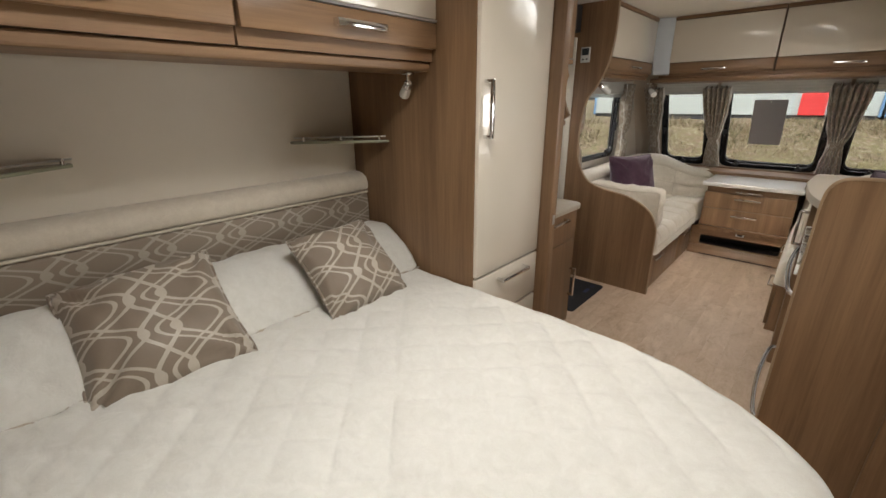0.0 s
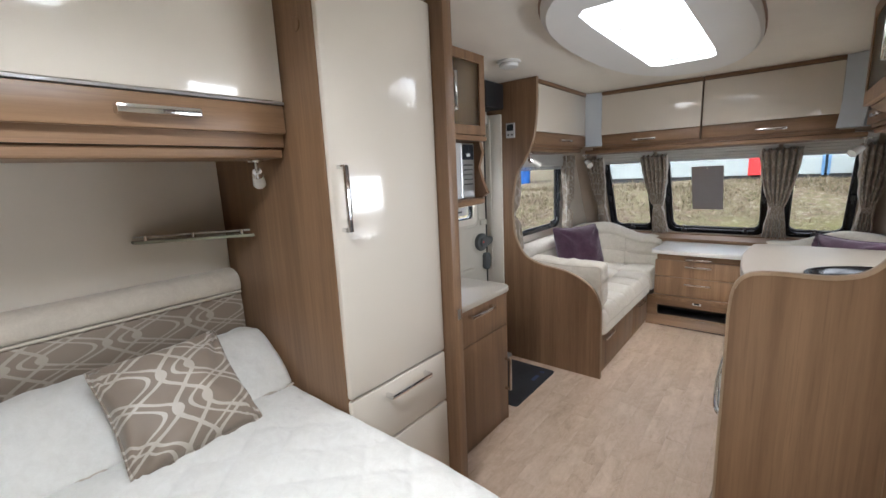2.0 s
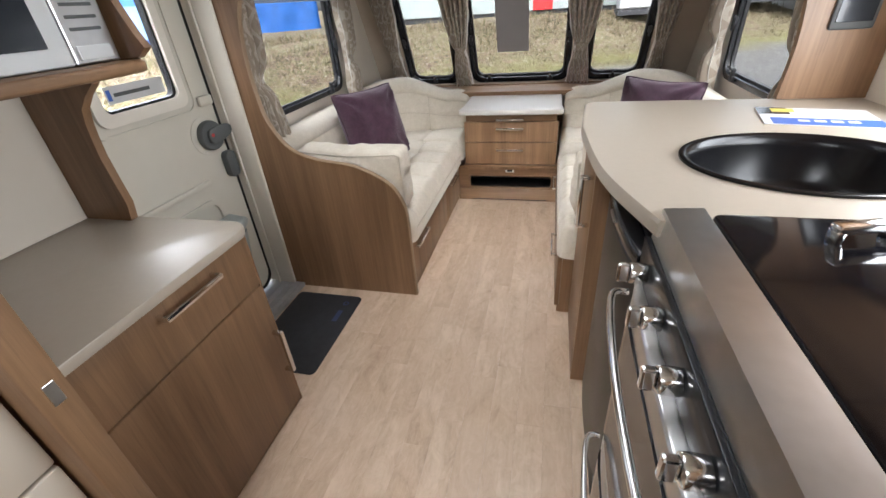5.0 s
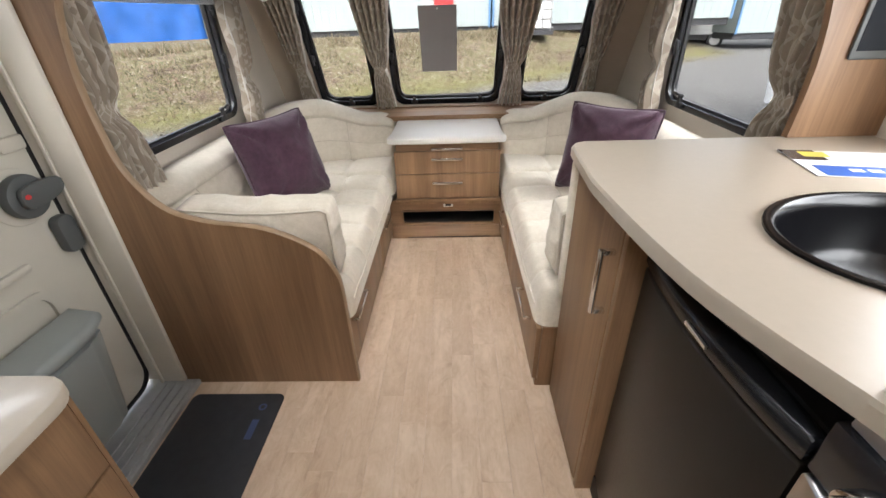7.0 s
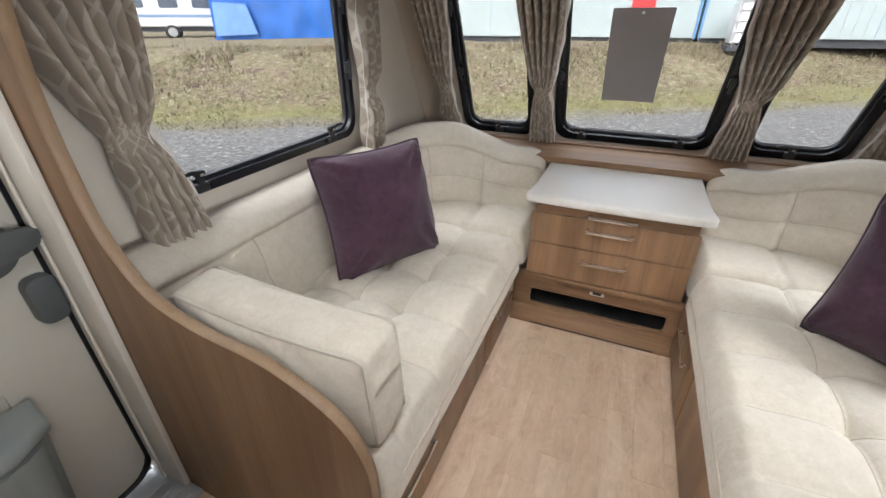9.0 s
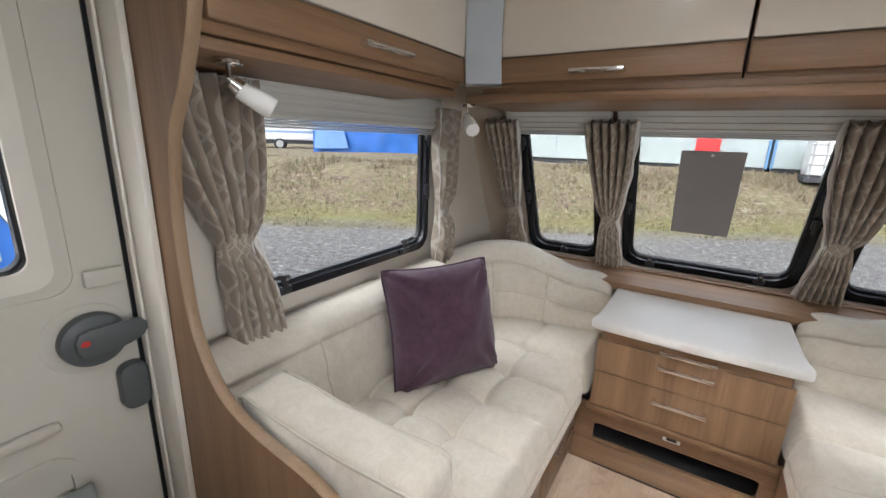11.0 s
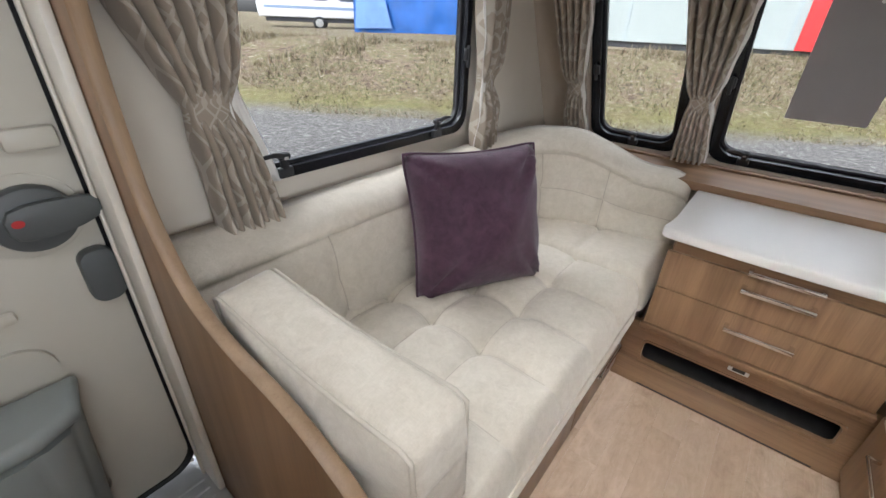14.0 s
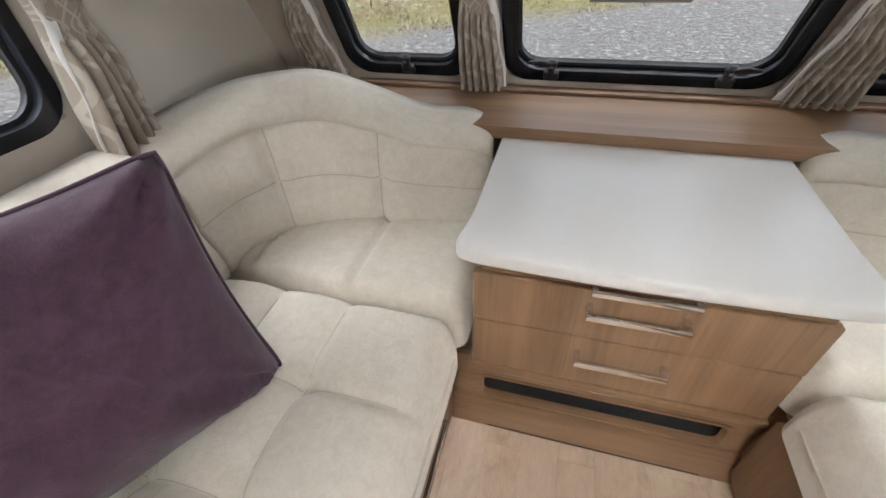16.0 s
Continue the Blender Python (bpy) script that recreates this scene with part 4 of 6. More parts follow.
def entrance_door():
    y0, y1 = DOOR_Y0, DOOR_Y1
    f = thing("door_frame", pose(0, (y0 + y1) / 2, 0), "cream plastic caravan door frame with black seal", "door frame", kind="structure")
    for nm, b in (("jamb", box(-0.03, 0.035, y1 - 0.028, y1 + 0.032, 0.03, DOOR_Z - 0.02, 0.01)), ("jamb", box(-0.03, 0.035, y0 - 0.03, y0 + 0.028, 0.03, DOOR_Z - 0.02, 0.01)),
                  ("head", box(-0.03, 0.035, y0 - 0.03, y1 + 0.032, DOOR_Z - 0.019, DOOR_Z + 0.045, 0.012))):
        auto(part(nm, b, M_FRAME, f))
    auto(part("return_trim", box(0.0355, 0.135, y1 - 0.028, PANEL_Y - 0.001, 0.023, DOOR_Z + 0.04, 0.005), M_FRAME, f))
    part("inner_lip", box(0.040, 0.052, y1 - 0.036, y1 - 0.0285, 0.023, DOOR_Z + 0.02, 0.003), M_FRAME, f)
    part("sill", box(-0.03, 0.185, y0 - 0.02, PANEL_Y - 0.002, 0.0, 0.022, 0.004), M_ALU, f, "ribbed aluminium sill")
    for i in range(4):
        part("sill_rib", box(0.06 + i * 0.034, 0.07 + i * 0.034, y0 - 0.02, PANEL_Y - 0.030, 0.0225, 0.03, 0.002), M_ALU, f)
    t = thing("door_1", pose(-0.01, (y0 + y1) / 2, 0.04), "cream moulded entrance door with a window, grey lock and bin", "door", kind="structure")
    a, c = y0 + 0.03, y1 - 0.035
    e = c - 0.05
    wy0, wy1, wz0, wz1 = a + 0.10, c - 0.158, 1.02, 1.50
    b = bmesh.new()
    for q in ((a, c, 0.04, wz0), (a, c, wz1, DOOR_Z - 0.03), (a, wy0, wz0, wz1), (wy1, c, wz0, wz1)):
        box(-0.028, 0.0, *q, 0, b)
    part("leaf", b, M_DOOR, t)
    part("seal", ring(rounded(a - 0.012, c + 0.012, 0.03, DOOR_Z - 0.02, 0.075), rounded(a + 0.002, c - 0.002, 0.045, DOOR_Z - 0.034, 0.07), "x", -0.005, 0.006), M_BLACK, t, "black rubber seal")
    auto(part("upper_moulding", ring(rounded(a + 0.035, c - 0.085, 0.95, DOOR_Z - 0.075, 0.05), rounded(a + 0.047, c - 0.097, 0.962, DOOR_Z - 0.087, 0.045), "x", 0.0005, 0.006), M_DOOR, t))
    w = auto(part("window_frame", ring(rounded(wy0 - 0.035, wy1 + 0.03, wz0 - 0.035, wz1 + 0.03, 0.04), rounded(wy0 + 0.004, wy1 - 0.004, wz0 + 0.004, wz1 - 0.004, 0.03), "x", 0.0006, 0.014), M_FRAME, t))
    part("rubber", ring(rounded(wy0 - 0.001, wy1 + 0.001, wz0 - 0.001, wz1 + 0.001, 0.035), rounded(wy0 + 0.012, wy1 - 0.012, wz0 + 0.012, wz1 - 0.012, 0.03), "x", -0.028, -0.001), M_BLACK, w)
    g = part("pane", box(-0.02, -0.016, wy0 + 0.003, wy1 - 0.003, wz0 + 0.003, wz1 - 0.003), M_DOME, w)
    g.visible_shadow = False
    part("blind_rail", box(0.002, 0.022, wy0 - 0.01, wy1 + 0.01, wz1 - 0.025, wz1 + 0.012, 0.004), M_GREYP, w, "grey door blind rail")
    part("blind_clip", box(0.0225, 0.03, (wy0 + wy1) / 2 + 0.03, (wy0 + wy1) / 2 + 0.06, wz1 - 0.06, wz1 + 0.01, 0.003), M_GREYP, w)
    part("sticker", box(-0.0155, -0.0145, wy0 + 0.05, wy1 - 0.035, wz0 + 0.03, wz0 + 0.085), M_SILVER, w, "grey sticker with unreadable bars")
    part("sticker_bar", box(-0.0142, -0.0138, wy0 + 0.08, wy1 - 0.10, wz0 + 0.05, wz0 + 0.062), M_GREYP, w)
    part("sticker_mark", box(-0.0142, -0.0138, wy0 + 0.055, wy0 + 0.07, wz0 + 0.04, wz0 + 0.075), M_BLUEP, w)
    # lock: round rose with a stub handle, and the lower latch
    L = auto(part("lock", disc(c - 0.088, 0.85, 0.0005, 0.036, 0.064, 0.062, 36, "x", 0.012), M_GREYP, t, "round grey door lock"))
    part("recess", disc(c - 0.094, 0.85, 0.0003, 0.004, 0.084, 0.080, 36, "x", 0.002), M_DOOR, t)
    auto(part("lever", slab(curve([(c - 0.12, 0.825), (c - 0.05, 0.822), (c + 0.003, 0.84), (c + 0.006, 0.875), (c - 0.04, 0.885), (c - 0.12, 0.878)], 3, True), "x", 0.0365, 0.053, 0.006), M_GREYP, L))
    part("red_mark", disc(c - 0.112, 0.857, 0.0533, 0.0542, 0.009, 0.007, 16, "x"), M_RED, L)
    auto(part("latch", slab(rounded(c - 0.058, c + 0.003, 0.645, 0.765, 0.025), "x", 0.0005, 0.035, 0.008), M_GREYP, t, "grey lower latch"))
    auto(part("keeper", box(0.0005, 0.02, c - 0.085, c - 0.008, 0.965, 1.005, 0.008), M_DOOR, t))
    # lower moulding and bin
    auto(part("lower_moulding", ring(rounded(a + 0.03, e - 0.10, 0.10, 0.60, 0.06), rounded(a + 0.05, e - 0.12, 0.12, 0.58, 0.05), "x", 0.0005, 0.012), M_DOOR, t))
    auto(part("ledge", box(0.0006, 0.02, a + 0.01, e - 0.12, 0.66, 0.685, 0.009), M_DOOR, t))
    b = bmesh.new()
    lo = [(0.016, a + 0.11), (0.09, a + 0.13), (0.115, a + 0.2), (0.115, e - 0.20), (0.09, e - 0.15), (0.016, e - 0.13)]
    hi = [(0.016, a + 0.07), (0.12, a + 0.09), (0.155, a + 0.17), (0.155, e - 0.19), (0.12, e - 0.115), (0.016, e - 0.095)]
    vl = [b.verts.new((x, y, 0.11)) for x, y in lo]
    vh = [b.verts.new((x, y, 0.475)) for x, y in hi]
    b.faces.new(vl)
    b.faces.new(vh[::-1])
    for i in range(6):
        b.faces.new((vl[i], vl[(i + 1) % 6], vh[(i + 1) % 6], vh[i]))
    bmesh.ops.bevel(b, geom=b.edges[:], offset=0.02, segments=3, affect="EDGES")
    wb = auto(part("waste_bin", b, M_BIN, t, "grey-green plastic door bin"), 60)
    pts = [(0.016, a + 0.06), (0.125, a + 0.082), (0.163, a + 0.165), (0.163, e - 0.185), (0.125, e - 0.108), (0.016, e - 0.088)]
    auto(part("lid", slab(pts, "z", 0.47, 0.51, 0.016, seg=3), M_BIN, wb), 60)


entrance_door()


def doormat():
    t = thing("doormat", pose(0.35, 3.95, 0), "black rubber doormat on the floor inside the door", "mat")
    auto(part("mat", slab(rounded(0.195, 0.548, 3.71, 4.228, 0.025), "z", 0.0, 0.009, 0.003), M_MAT, t))
    part("emblem", ring(rounded(0.47, 0.50, 4.15, 4.18, 0.014), rounded(0.477, 0.493, 4.157, 4.173, 0.007), "z", 0.0092, 0.0098), M_DULLB, t, "small round dull blue mark")
    part("lettering", box(0.47, 0.495, 4.03, 4.11, 0.0092, 0.0097), M_DULLB, t, "dark blue unreadable lettering bar")


doormat()

# ---------------------------------------------------------------- lounge
MIRROR = Matrix(((-1, 0, 0, 2 * XC), (0, 1, 0, 0), (0, 0, 1, 0), (0, 0, 0, 1)))
KNOTS = [(0.385, CEIL - 0.002), (0.385, 1.70), (0.36, 1.53), (0.30, 1.40), (0.235, 1.30), (0.205, 1.15), (0.205, 1.0), (0.225, 0.87), (0.30, 0.755), (0.42, 0.705), (0.60, 0.675), (0.745, 0.60), (0.805, 0.50), (0.815, 0.40)]


def curved_panel():
    t = thing("end_panel", pose(0.3, PANEL_Y, 0), "tall walnut panel with a sweeping curved edge beside the sofa", "panel")
    edge = curve(KNOTS, 6)
    pts = [Vector((0.046, 0)), Vector((0.046, CEIL - 0.002))] + edge + [Vector((0.815, 0))]
    auto(part("board", slab(pts, "y", PANEL_Y, PANEL_Y + 0.022), M_WOOD, t), 50)
    tip = edge + [Vector((0.815, 0.0))]
    b = bmesh.new()
    rows = []
    for i, p in enumerate(tip):
        d = (tip[min(i + 1, len(tip) - 1)] - tip[max(i - 1, 0)]).normalized()
        nrm = Vector((-d.y, d.x))
        rows.append([b.verts.new((p.x + nrm.x * o, PANEL_Y + y, p.y + nrm.y * o)) for o, y in ((0.0005, -0.002), (0.005, 0.002), (0.005, 0.020), (0.0005, 0.024))])
    for p, q in zip(rows, rows[1:]):
        for k in range(3):
            b.faces.new((p[k], p[k + 1], q[k + 1], q[k]))
    part("edging", b, M_EDGE, t, "pale wood edging", smooth=True)
    s = thing("control_panel", pose(0.2, PANEL_Y, 1.59), "small silver control panel with a dark display", "switch")
    part("plate", box(0.17, 0.235, PANEL_Y - 0.012, PANEL_Y - 0.0005, 1.545, 1.64, 0.004), M_SILVER, s)
    part("display", box(0.178, 0.227, PANEL_Y - 0.014, PANEL_Y - 0.0125, 1.59, 1.632, 0.001), M_SCREEN, s)
    for x in (0.183, 0.21):
        part("button", box(x, x + 0.012, PANEL_Y - 0.014, PANEL_Y - 0.0125, 1.56, 1.57, 0.001), M_SCREEN, s)


curved_panel()


def tuft(x, y, px, py, ox=0.0, oy=0.0, deep=0.027):
    """Soft grooves on a grid, deepest at the crossings."""
    a = abs(math.sin(math.pi * (x - ox) / px)) if px else 1.0
    b = abs(math.sin(math.pi * (y - oy) / py)) if py else 1.0
    g = -0.55 * deep * (math.exp(-(a / 0.11) ** 2) * (px > 0) + math.exp(-(b / 0.11) ** 2) * (py > 0))
    if px and py:
        g -= deep * 0.9 * math.exp(-((a / 0.28) ** 2 + (b / 0.28) ** 2))
    return g


def sweep_pad(path, heights, base, thick, name, mat, parent, m=None, lean=0.08, seams=(), cross=None, cap=False):
    """A padded back following a path on plan: (x, y) of its front face, a height at each point."""
    b = bmesh.new()
    rows = []
    n = len(path)
    for i, (p, h) in enumerate(zip(path, heights)):
        d = (path[min(i + 1, n - 1)] - path[max(i - 1, 0)]).normalized()
        nrm = Vector((d.y, -d.x))
        s = i / (n - 1)
        dent = sum(math.exp(-((s - q) / 0.012) ** 2) for q in seams) * 0.02
        end = min(1.0, min(i, n - 1 - i) / 2.5 + 0.55)
        row = []
        H = h - base
        # front face from the seat up to a crease, then the overhanging top roll
        prof = [(0.0, 0.0), (0.012, 0.10), (0.017, 0.22), (0.012, 0.33), (0.006, 0.385), (0.012, 0.44), (0.017, 0.55), (0.012, 0.68), (0.002, 0.745), (-0.004, 0.765), (0.012, 0.785), (0.016, 0.83), (0.004, 0.90), (-0.022, 0.96), (-0.062, 0.99), (-0.105, 1.0), (-thick * 0.85, 0.985), (-thick, 0.93), (-thick, 0.0)]
        last = 14
        for k, (o, v) in enumerate(prof):
            line = 0.012 * math.exp(-((v - 0.385) / 0.03) ** 2) if cross else 0.0
            o2 = (o - dent * (k < last) * (1.0 if k < 9 else 0.35) - line) - lean * v * (k < last + 2)
            wr = noise.noise((p.x * 6, p.y * 6, v * 5)) * 0.006
            if cap and i > n - 10:
                e = math.sqrt(max(0.02, 1 - ((i - n + 10) / 9) ** 2))
                o2 = o2 * e - thick * 0.45 * (1 - e)
                v = 0.87 * v + 0.13 * v * e
            q = p + nrm * (o2 + wr) * 1.0
            row.append(b.verts.new((q.x, q.y, base + H * v * (0.97 + 0.03 * end) + wr * 0.5)))
        rows.append(row)
    for p, q in zip(rows, rows[1:]):
        for k in range(len(p)):
            b.faces.new((p[k], p[(k + 1) % len(p)], q[(k + 1) % len(p)], q[k]))
    b.faces.new(rows[0])
    b.faces.new(rows[-1][::-1])
    if m is not None:
        b.transform(m)
    lines = [[r[9].co.copy() for r in rows]]
    if cross:
        lines.append([r[4].co.copy() for r in rows[1:-4]])
    spots = []
    for q in seams:
        r = rows[round(q * (n - 1))]
        lines.append([v.co.copy() for v in r[0:10]])
        if cross:
            spots.append((r[4].co.copy(), r[4].co - r[16].co))
    ob = part(name, b, mat, parent, smooth=True)
    for i, pts in enumerate(lines):
        part("piping" if i == 0 else "seam", tube(pts, 0.004 if i == 0 else 0.0022, 6), M_PIPING if i == 0 else M_SEAM, ob, smooth=True)
    for c, d in spots:
        d.z = 0
        k = disc(0, 0, -0.004, 0.006, 0.011, n=12, r=0.003)
        k.transform(Matrix.Translation(c) @ d.to_track_quat("Z", "Y").to_matrix().to_4x4())
        part("button", k, mat, ob, "covered upholstery button", smooth=True)
    return ob


def sofa(m, y_end, label, fx, D):
    """One side bench: wooden base with drawer, tufted seat, side back, curved and curved corner back."""
    t = thing("sofa", m @ pose(0.45, 5.2, 0) @ (Matrix.Diagonal((m[0][0], 1, 1, 1))), label, "sofa", "lounge sofas")
    BASE[t] = t.matrix_world.copy()

    def add(nm, b, mat, lab="", sm=False):
        b.transform(m)
        return part(nm, b, mat, t, lab, smooth=sm)
    add("base", box(0.03, fx - 0.02, y_end + 0.024, 6.30, 0.0, 0.284), M_WOOD)
    d = auto(add("drawer_front", box(fx - 0.019, fx, y_end + 0.026, 5.08, 0.035, 0.28, 0.003), M_WOOD))
    b2 = box(fx - 0.019, fx, 5.086, 5.495, 0.035, 0.28, 0.003)
    auto(add("front_panel", b2, M_WOOD))
    add("plinth", box(fx - 0.03, fx - 0.012, y_end + 0.026, 5.495, 0.0, 0.033), M_WOODY)
    for yc in (4.475, 5.25):
        hb = box(fx + 0.022, fx + 0.030, yc - 0.10, yc + 0.10, 0.235, 0.246, 0.003)
        for e in (-0.095, 0.095):
            box(fx, fx + 0.03, yc + e - 0.005, yc + e + 0.005, 0.235, 0.246, 0.002, hb)
        auto(add("handle", hb, M_CHROME, "chrome bow handle"))
    # seat cushions
    y0, y1 = y_end + 0.028, 5.50
    L = y1 - y0

    cx, cy = 0.145 + D / 2, (y0 + y1) / 2
    lines_x = [q - cx for q in (0.24, 0.41, 0.58)]
    lines_y = [q - cy for q in (4.435, 4.64, 4.845, 5.05, 5.256)]

    def top(x, y):
        """Plump squares between stitched lines, pulled down at the buttons."""
        dx, dy = min(abs(x - q) for q in lines_x), min(abs(y - q) for q in lines_y)
        g = -0.010 * (math.exp(-(dx / 0.010) ** 2) + math.exp(-(dy / 0.010) ** 2)) - 0.009 * (math.exp(-(dx / 0.045) ** 2) + math.exp(-(dy / 0.045) ** 2))
        g -= 0.016 * math.exp(-(dx * dx + dy * dy) / 0.0011)
        return g + 0.010 + noise.noise((x * 6, y * 6, 2)) * 0.006 + noise.noise((x * 22, y * 17, 4)) * 0.0022 - 0.018 * max(0, x / (D / 2)) ** 2
    b = pad(D, L, 0.155, 0.055, top, 116, 190)
    b.transform(Matrix.Translation((cx, cy, 0.286)))
    st = add("seat", b, M_FABRIC, "ivory tufted seat cushion", True)
    for q in lines_x:
        b = tube([(cx + q, cy + v, 0.286 + 0.1555 + top(q, v)) for v in [(-0.5 + k / 60) * (L - 0.12) for k in range(61)]], 0.0014, 5)
        b.transform(m)
        part("seam", b, M_SEAM, st)
    for q in lines_y:
        b = tube([(cx + u, cy + q, 0.286 + 0.1555 + top(u, q)) for u in [(-0.5 + k / 48) * (D - 0.12) for k in range(49)]], 0.0014, 5)
        b.transform(m)
        part("seam", b, M_SEAM, st)
    for qx in lines_x:
        for qy in lines_y:
            if abs(qy) < L / 2 - 0.06:
                b = disc(0, 0, 0, 0.006, 0.011, n=12, r=0.003)
                b.transform(Matrix.Translation((cx + qx, cy + qy, 0.286 + 0.155 + top(qx, qy) + 0.001)))
                b.transform(m)
                part("button", b, M_FABRIC, st, "covered upholstery button", smooth=True)

    def top2(x, y):
        return tuft(x, y, 0.28, 0, 0.07, 0, 0.026) + noise.noise((x * 7, y * 7, 7)) * 0.005 - 0.02 * math.exp(-((x - 0.07) ** 2 + (y - 0.08) ** 2) / 0.002)
    b = pad(0.72, 0.52, 0.15, 0.05, top2, 80, 50)
    b.transform(Matrix.Translation((0.115 + 0.36, 5.505 + 0.26, 0.286)))
    add("corner_seat", b, M_FABRIC, "ivory corner seat cushion", True)
    add("seat_seam", tube([(0.145 + D - 0.0015, y0 + 0.06 + (L - 0.12) * i / 24, 0.345 + 0.003 * math.sin(i)) for i in range(25)], 0.003, 6), M_PIPING)
    # side back
    path = [Vector((0.225, y0 + (5.50 - y0) * i / 40)) for i in range(41)]
    sweep_pad(path[::1], [0.75] * 41, 0.41, 0.20, "side_backrest", M_FABRIC, t, m, seams=(0.33, 0.66))
    # corner back, its top rising round the corner and dropping in a wave to the chest
    path = curve([(0.225, 5.506), (0.25, 5.62), (0.345, 5.725), (0.48, 5.78), (0.63, 5.81), (0.75, 5.825), (0.825, 5.832)], 9)
    n = len(path)
    hs = []
    for i in range(n):
        s = i / (n - 1)
        k = 0.5 - 0.5 * math.cos(math.pi * min(1, max(0, (s - 0.36) / 0.38)))
        rise = 0.5 - 0.5 * math.cos(math.pi * min(1.0, s / 0.30))
        hs.append(0.748 + 0.050 * rise - 0.110 * k - 0.020 * max(0.0, s - 0.82) / 0.18)
    sweep_pad(path, hs, 0.415, 0.20, "corner_backrest", M_FABRIC, t, m, seams=(0.27, 0.56), cross=True, cap=True)
    return t


lsofa = sofa(Matrix(), PANEL_Y - 0.002, "ivory tufted corner sofa on a walnut drawer base", 0.805, 0.685)
rsofa = sofa(MIRROR, 4.245, "ivory tufted corner sofa on a walnut drawer base beside the kitchen", 0.84, 0.70)


def curve_loop(a, c, n=14):
    """A rectangle's outline in even steps, its corners a little rounded."""
    pts = []
    for p, q in (((-a, -c), (a, -c)), ((a, -c), (a, c)), ((a, c), (-a, c)), ((-a, c), (-a, -c))):
        for i in range(n):
            k = 0.04 + 0.92 * i / (n - 1)
            pts.append((p[0] + (q[0] - p[0]) * k, p[1] + (q[1] - p[1]) * k))
    return pts


def arm_cushion(m, lx, h, d, label, seed):
    """A firm box cushion with piped edges standing on its long side."""
    t = thing("bolster_cushion", m, label, "cushion", "arm cushions")

    b = bmesh.new()
    bmesh.ops.create_cube(b, size=2)
    bmesh.ops.subdivide_edges(b, edges=b.edges[:], cuts=23, use_grid_fill=True)
    half, rad = Vector((lx / 2, d / 2, h / 2)), 0.016
    for v in b.verts:
        n = Vector(v.co)
        p = Vector((n.x * half.x, n.y * half.y, n.z * half.z))
        q = Vector([max(-half[i] + rad, min(half[i] - rad, p[i])) for i in range(3)])
        if (p - q).length > 1e-6:
            p = q + (p - q).normalized() * rad
        ax = max(range(3), key=lambda i: abs(n[i]))
        o, w = [i for i in range(3) if i != ax]
        fill = max(0.0, (1 - n[o] ** 4) * (1 - n[w] ** 4))
        bulge = (0.012, 0.016, 0.018)[ax] * fill
        wr = noise.noise((p.x * 7 + seed, p.y * 9, p.z * 7)) * 0.014 + noise.noise((p.x * 20 + p.z * 12 + seed, p.y * 8, p.z * 22)) * 0.012 * fill
        p[ax] += math.copysign(bulge + wr * (0.3 + fill), n[ax])
        sag = 0.010 * math.cos(n.x * 2.2 + seed) * max(0.0, n.z)
        v.co = p + Vector((0, 0, sag))
    part("cover", b, M_FABRIC, t, local=True, smooth=True)
    for s in (1, -1):
        loop = [(x, s * (d / 2 - 0.003), z + 0.010 * math.cos(x / lx * 4.4 + seed) * max(0.0, 2 * z / h)) for x, z in curve_loop(lx / 2 - 0.001, h / 2 - 0.001)]
        part("piping", tube(loop, 0.0042, 6, closed=True), M_PIPING, t, local=True, smooth=True)


arm_cushion(pose(0.542, PANEL_Y + 0.118, 0.59, 5, 1, 0), 0.50, 0.27, 0.122, "ivory piped box cushion leaning on the sofa end panel", 3.0)
arm_cushion(pose(2 * XC - 0.56, 4.385, 0.60, 8, -3, 4), 0.46, 0.25, 0.105, "ivory piped box cushion leaning on the kitchen end", 8.0)

scatter(lean_to((0.365, 5.11, 0.64), (0.195, 0.38, 0.0), (-0.107, 0.067, 0.41)), 0.478, 0.22, M_PURPLE, M_PURPLE, "plum velvet square cushion on the sofa by the door", 2.0, "plum cushions")
scatter(lean_to((1.948, 5.15, 0.642), (0.236, -0.193, 0.0), (0.235, -0.06, 0.350)), 0.46, 0.22, M_PURPLE, M_PURPLE, "plum velvet square cushion on the sofa by the kitchen", 7.0, "plum cushions")


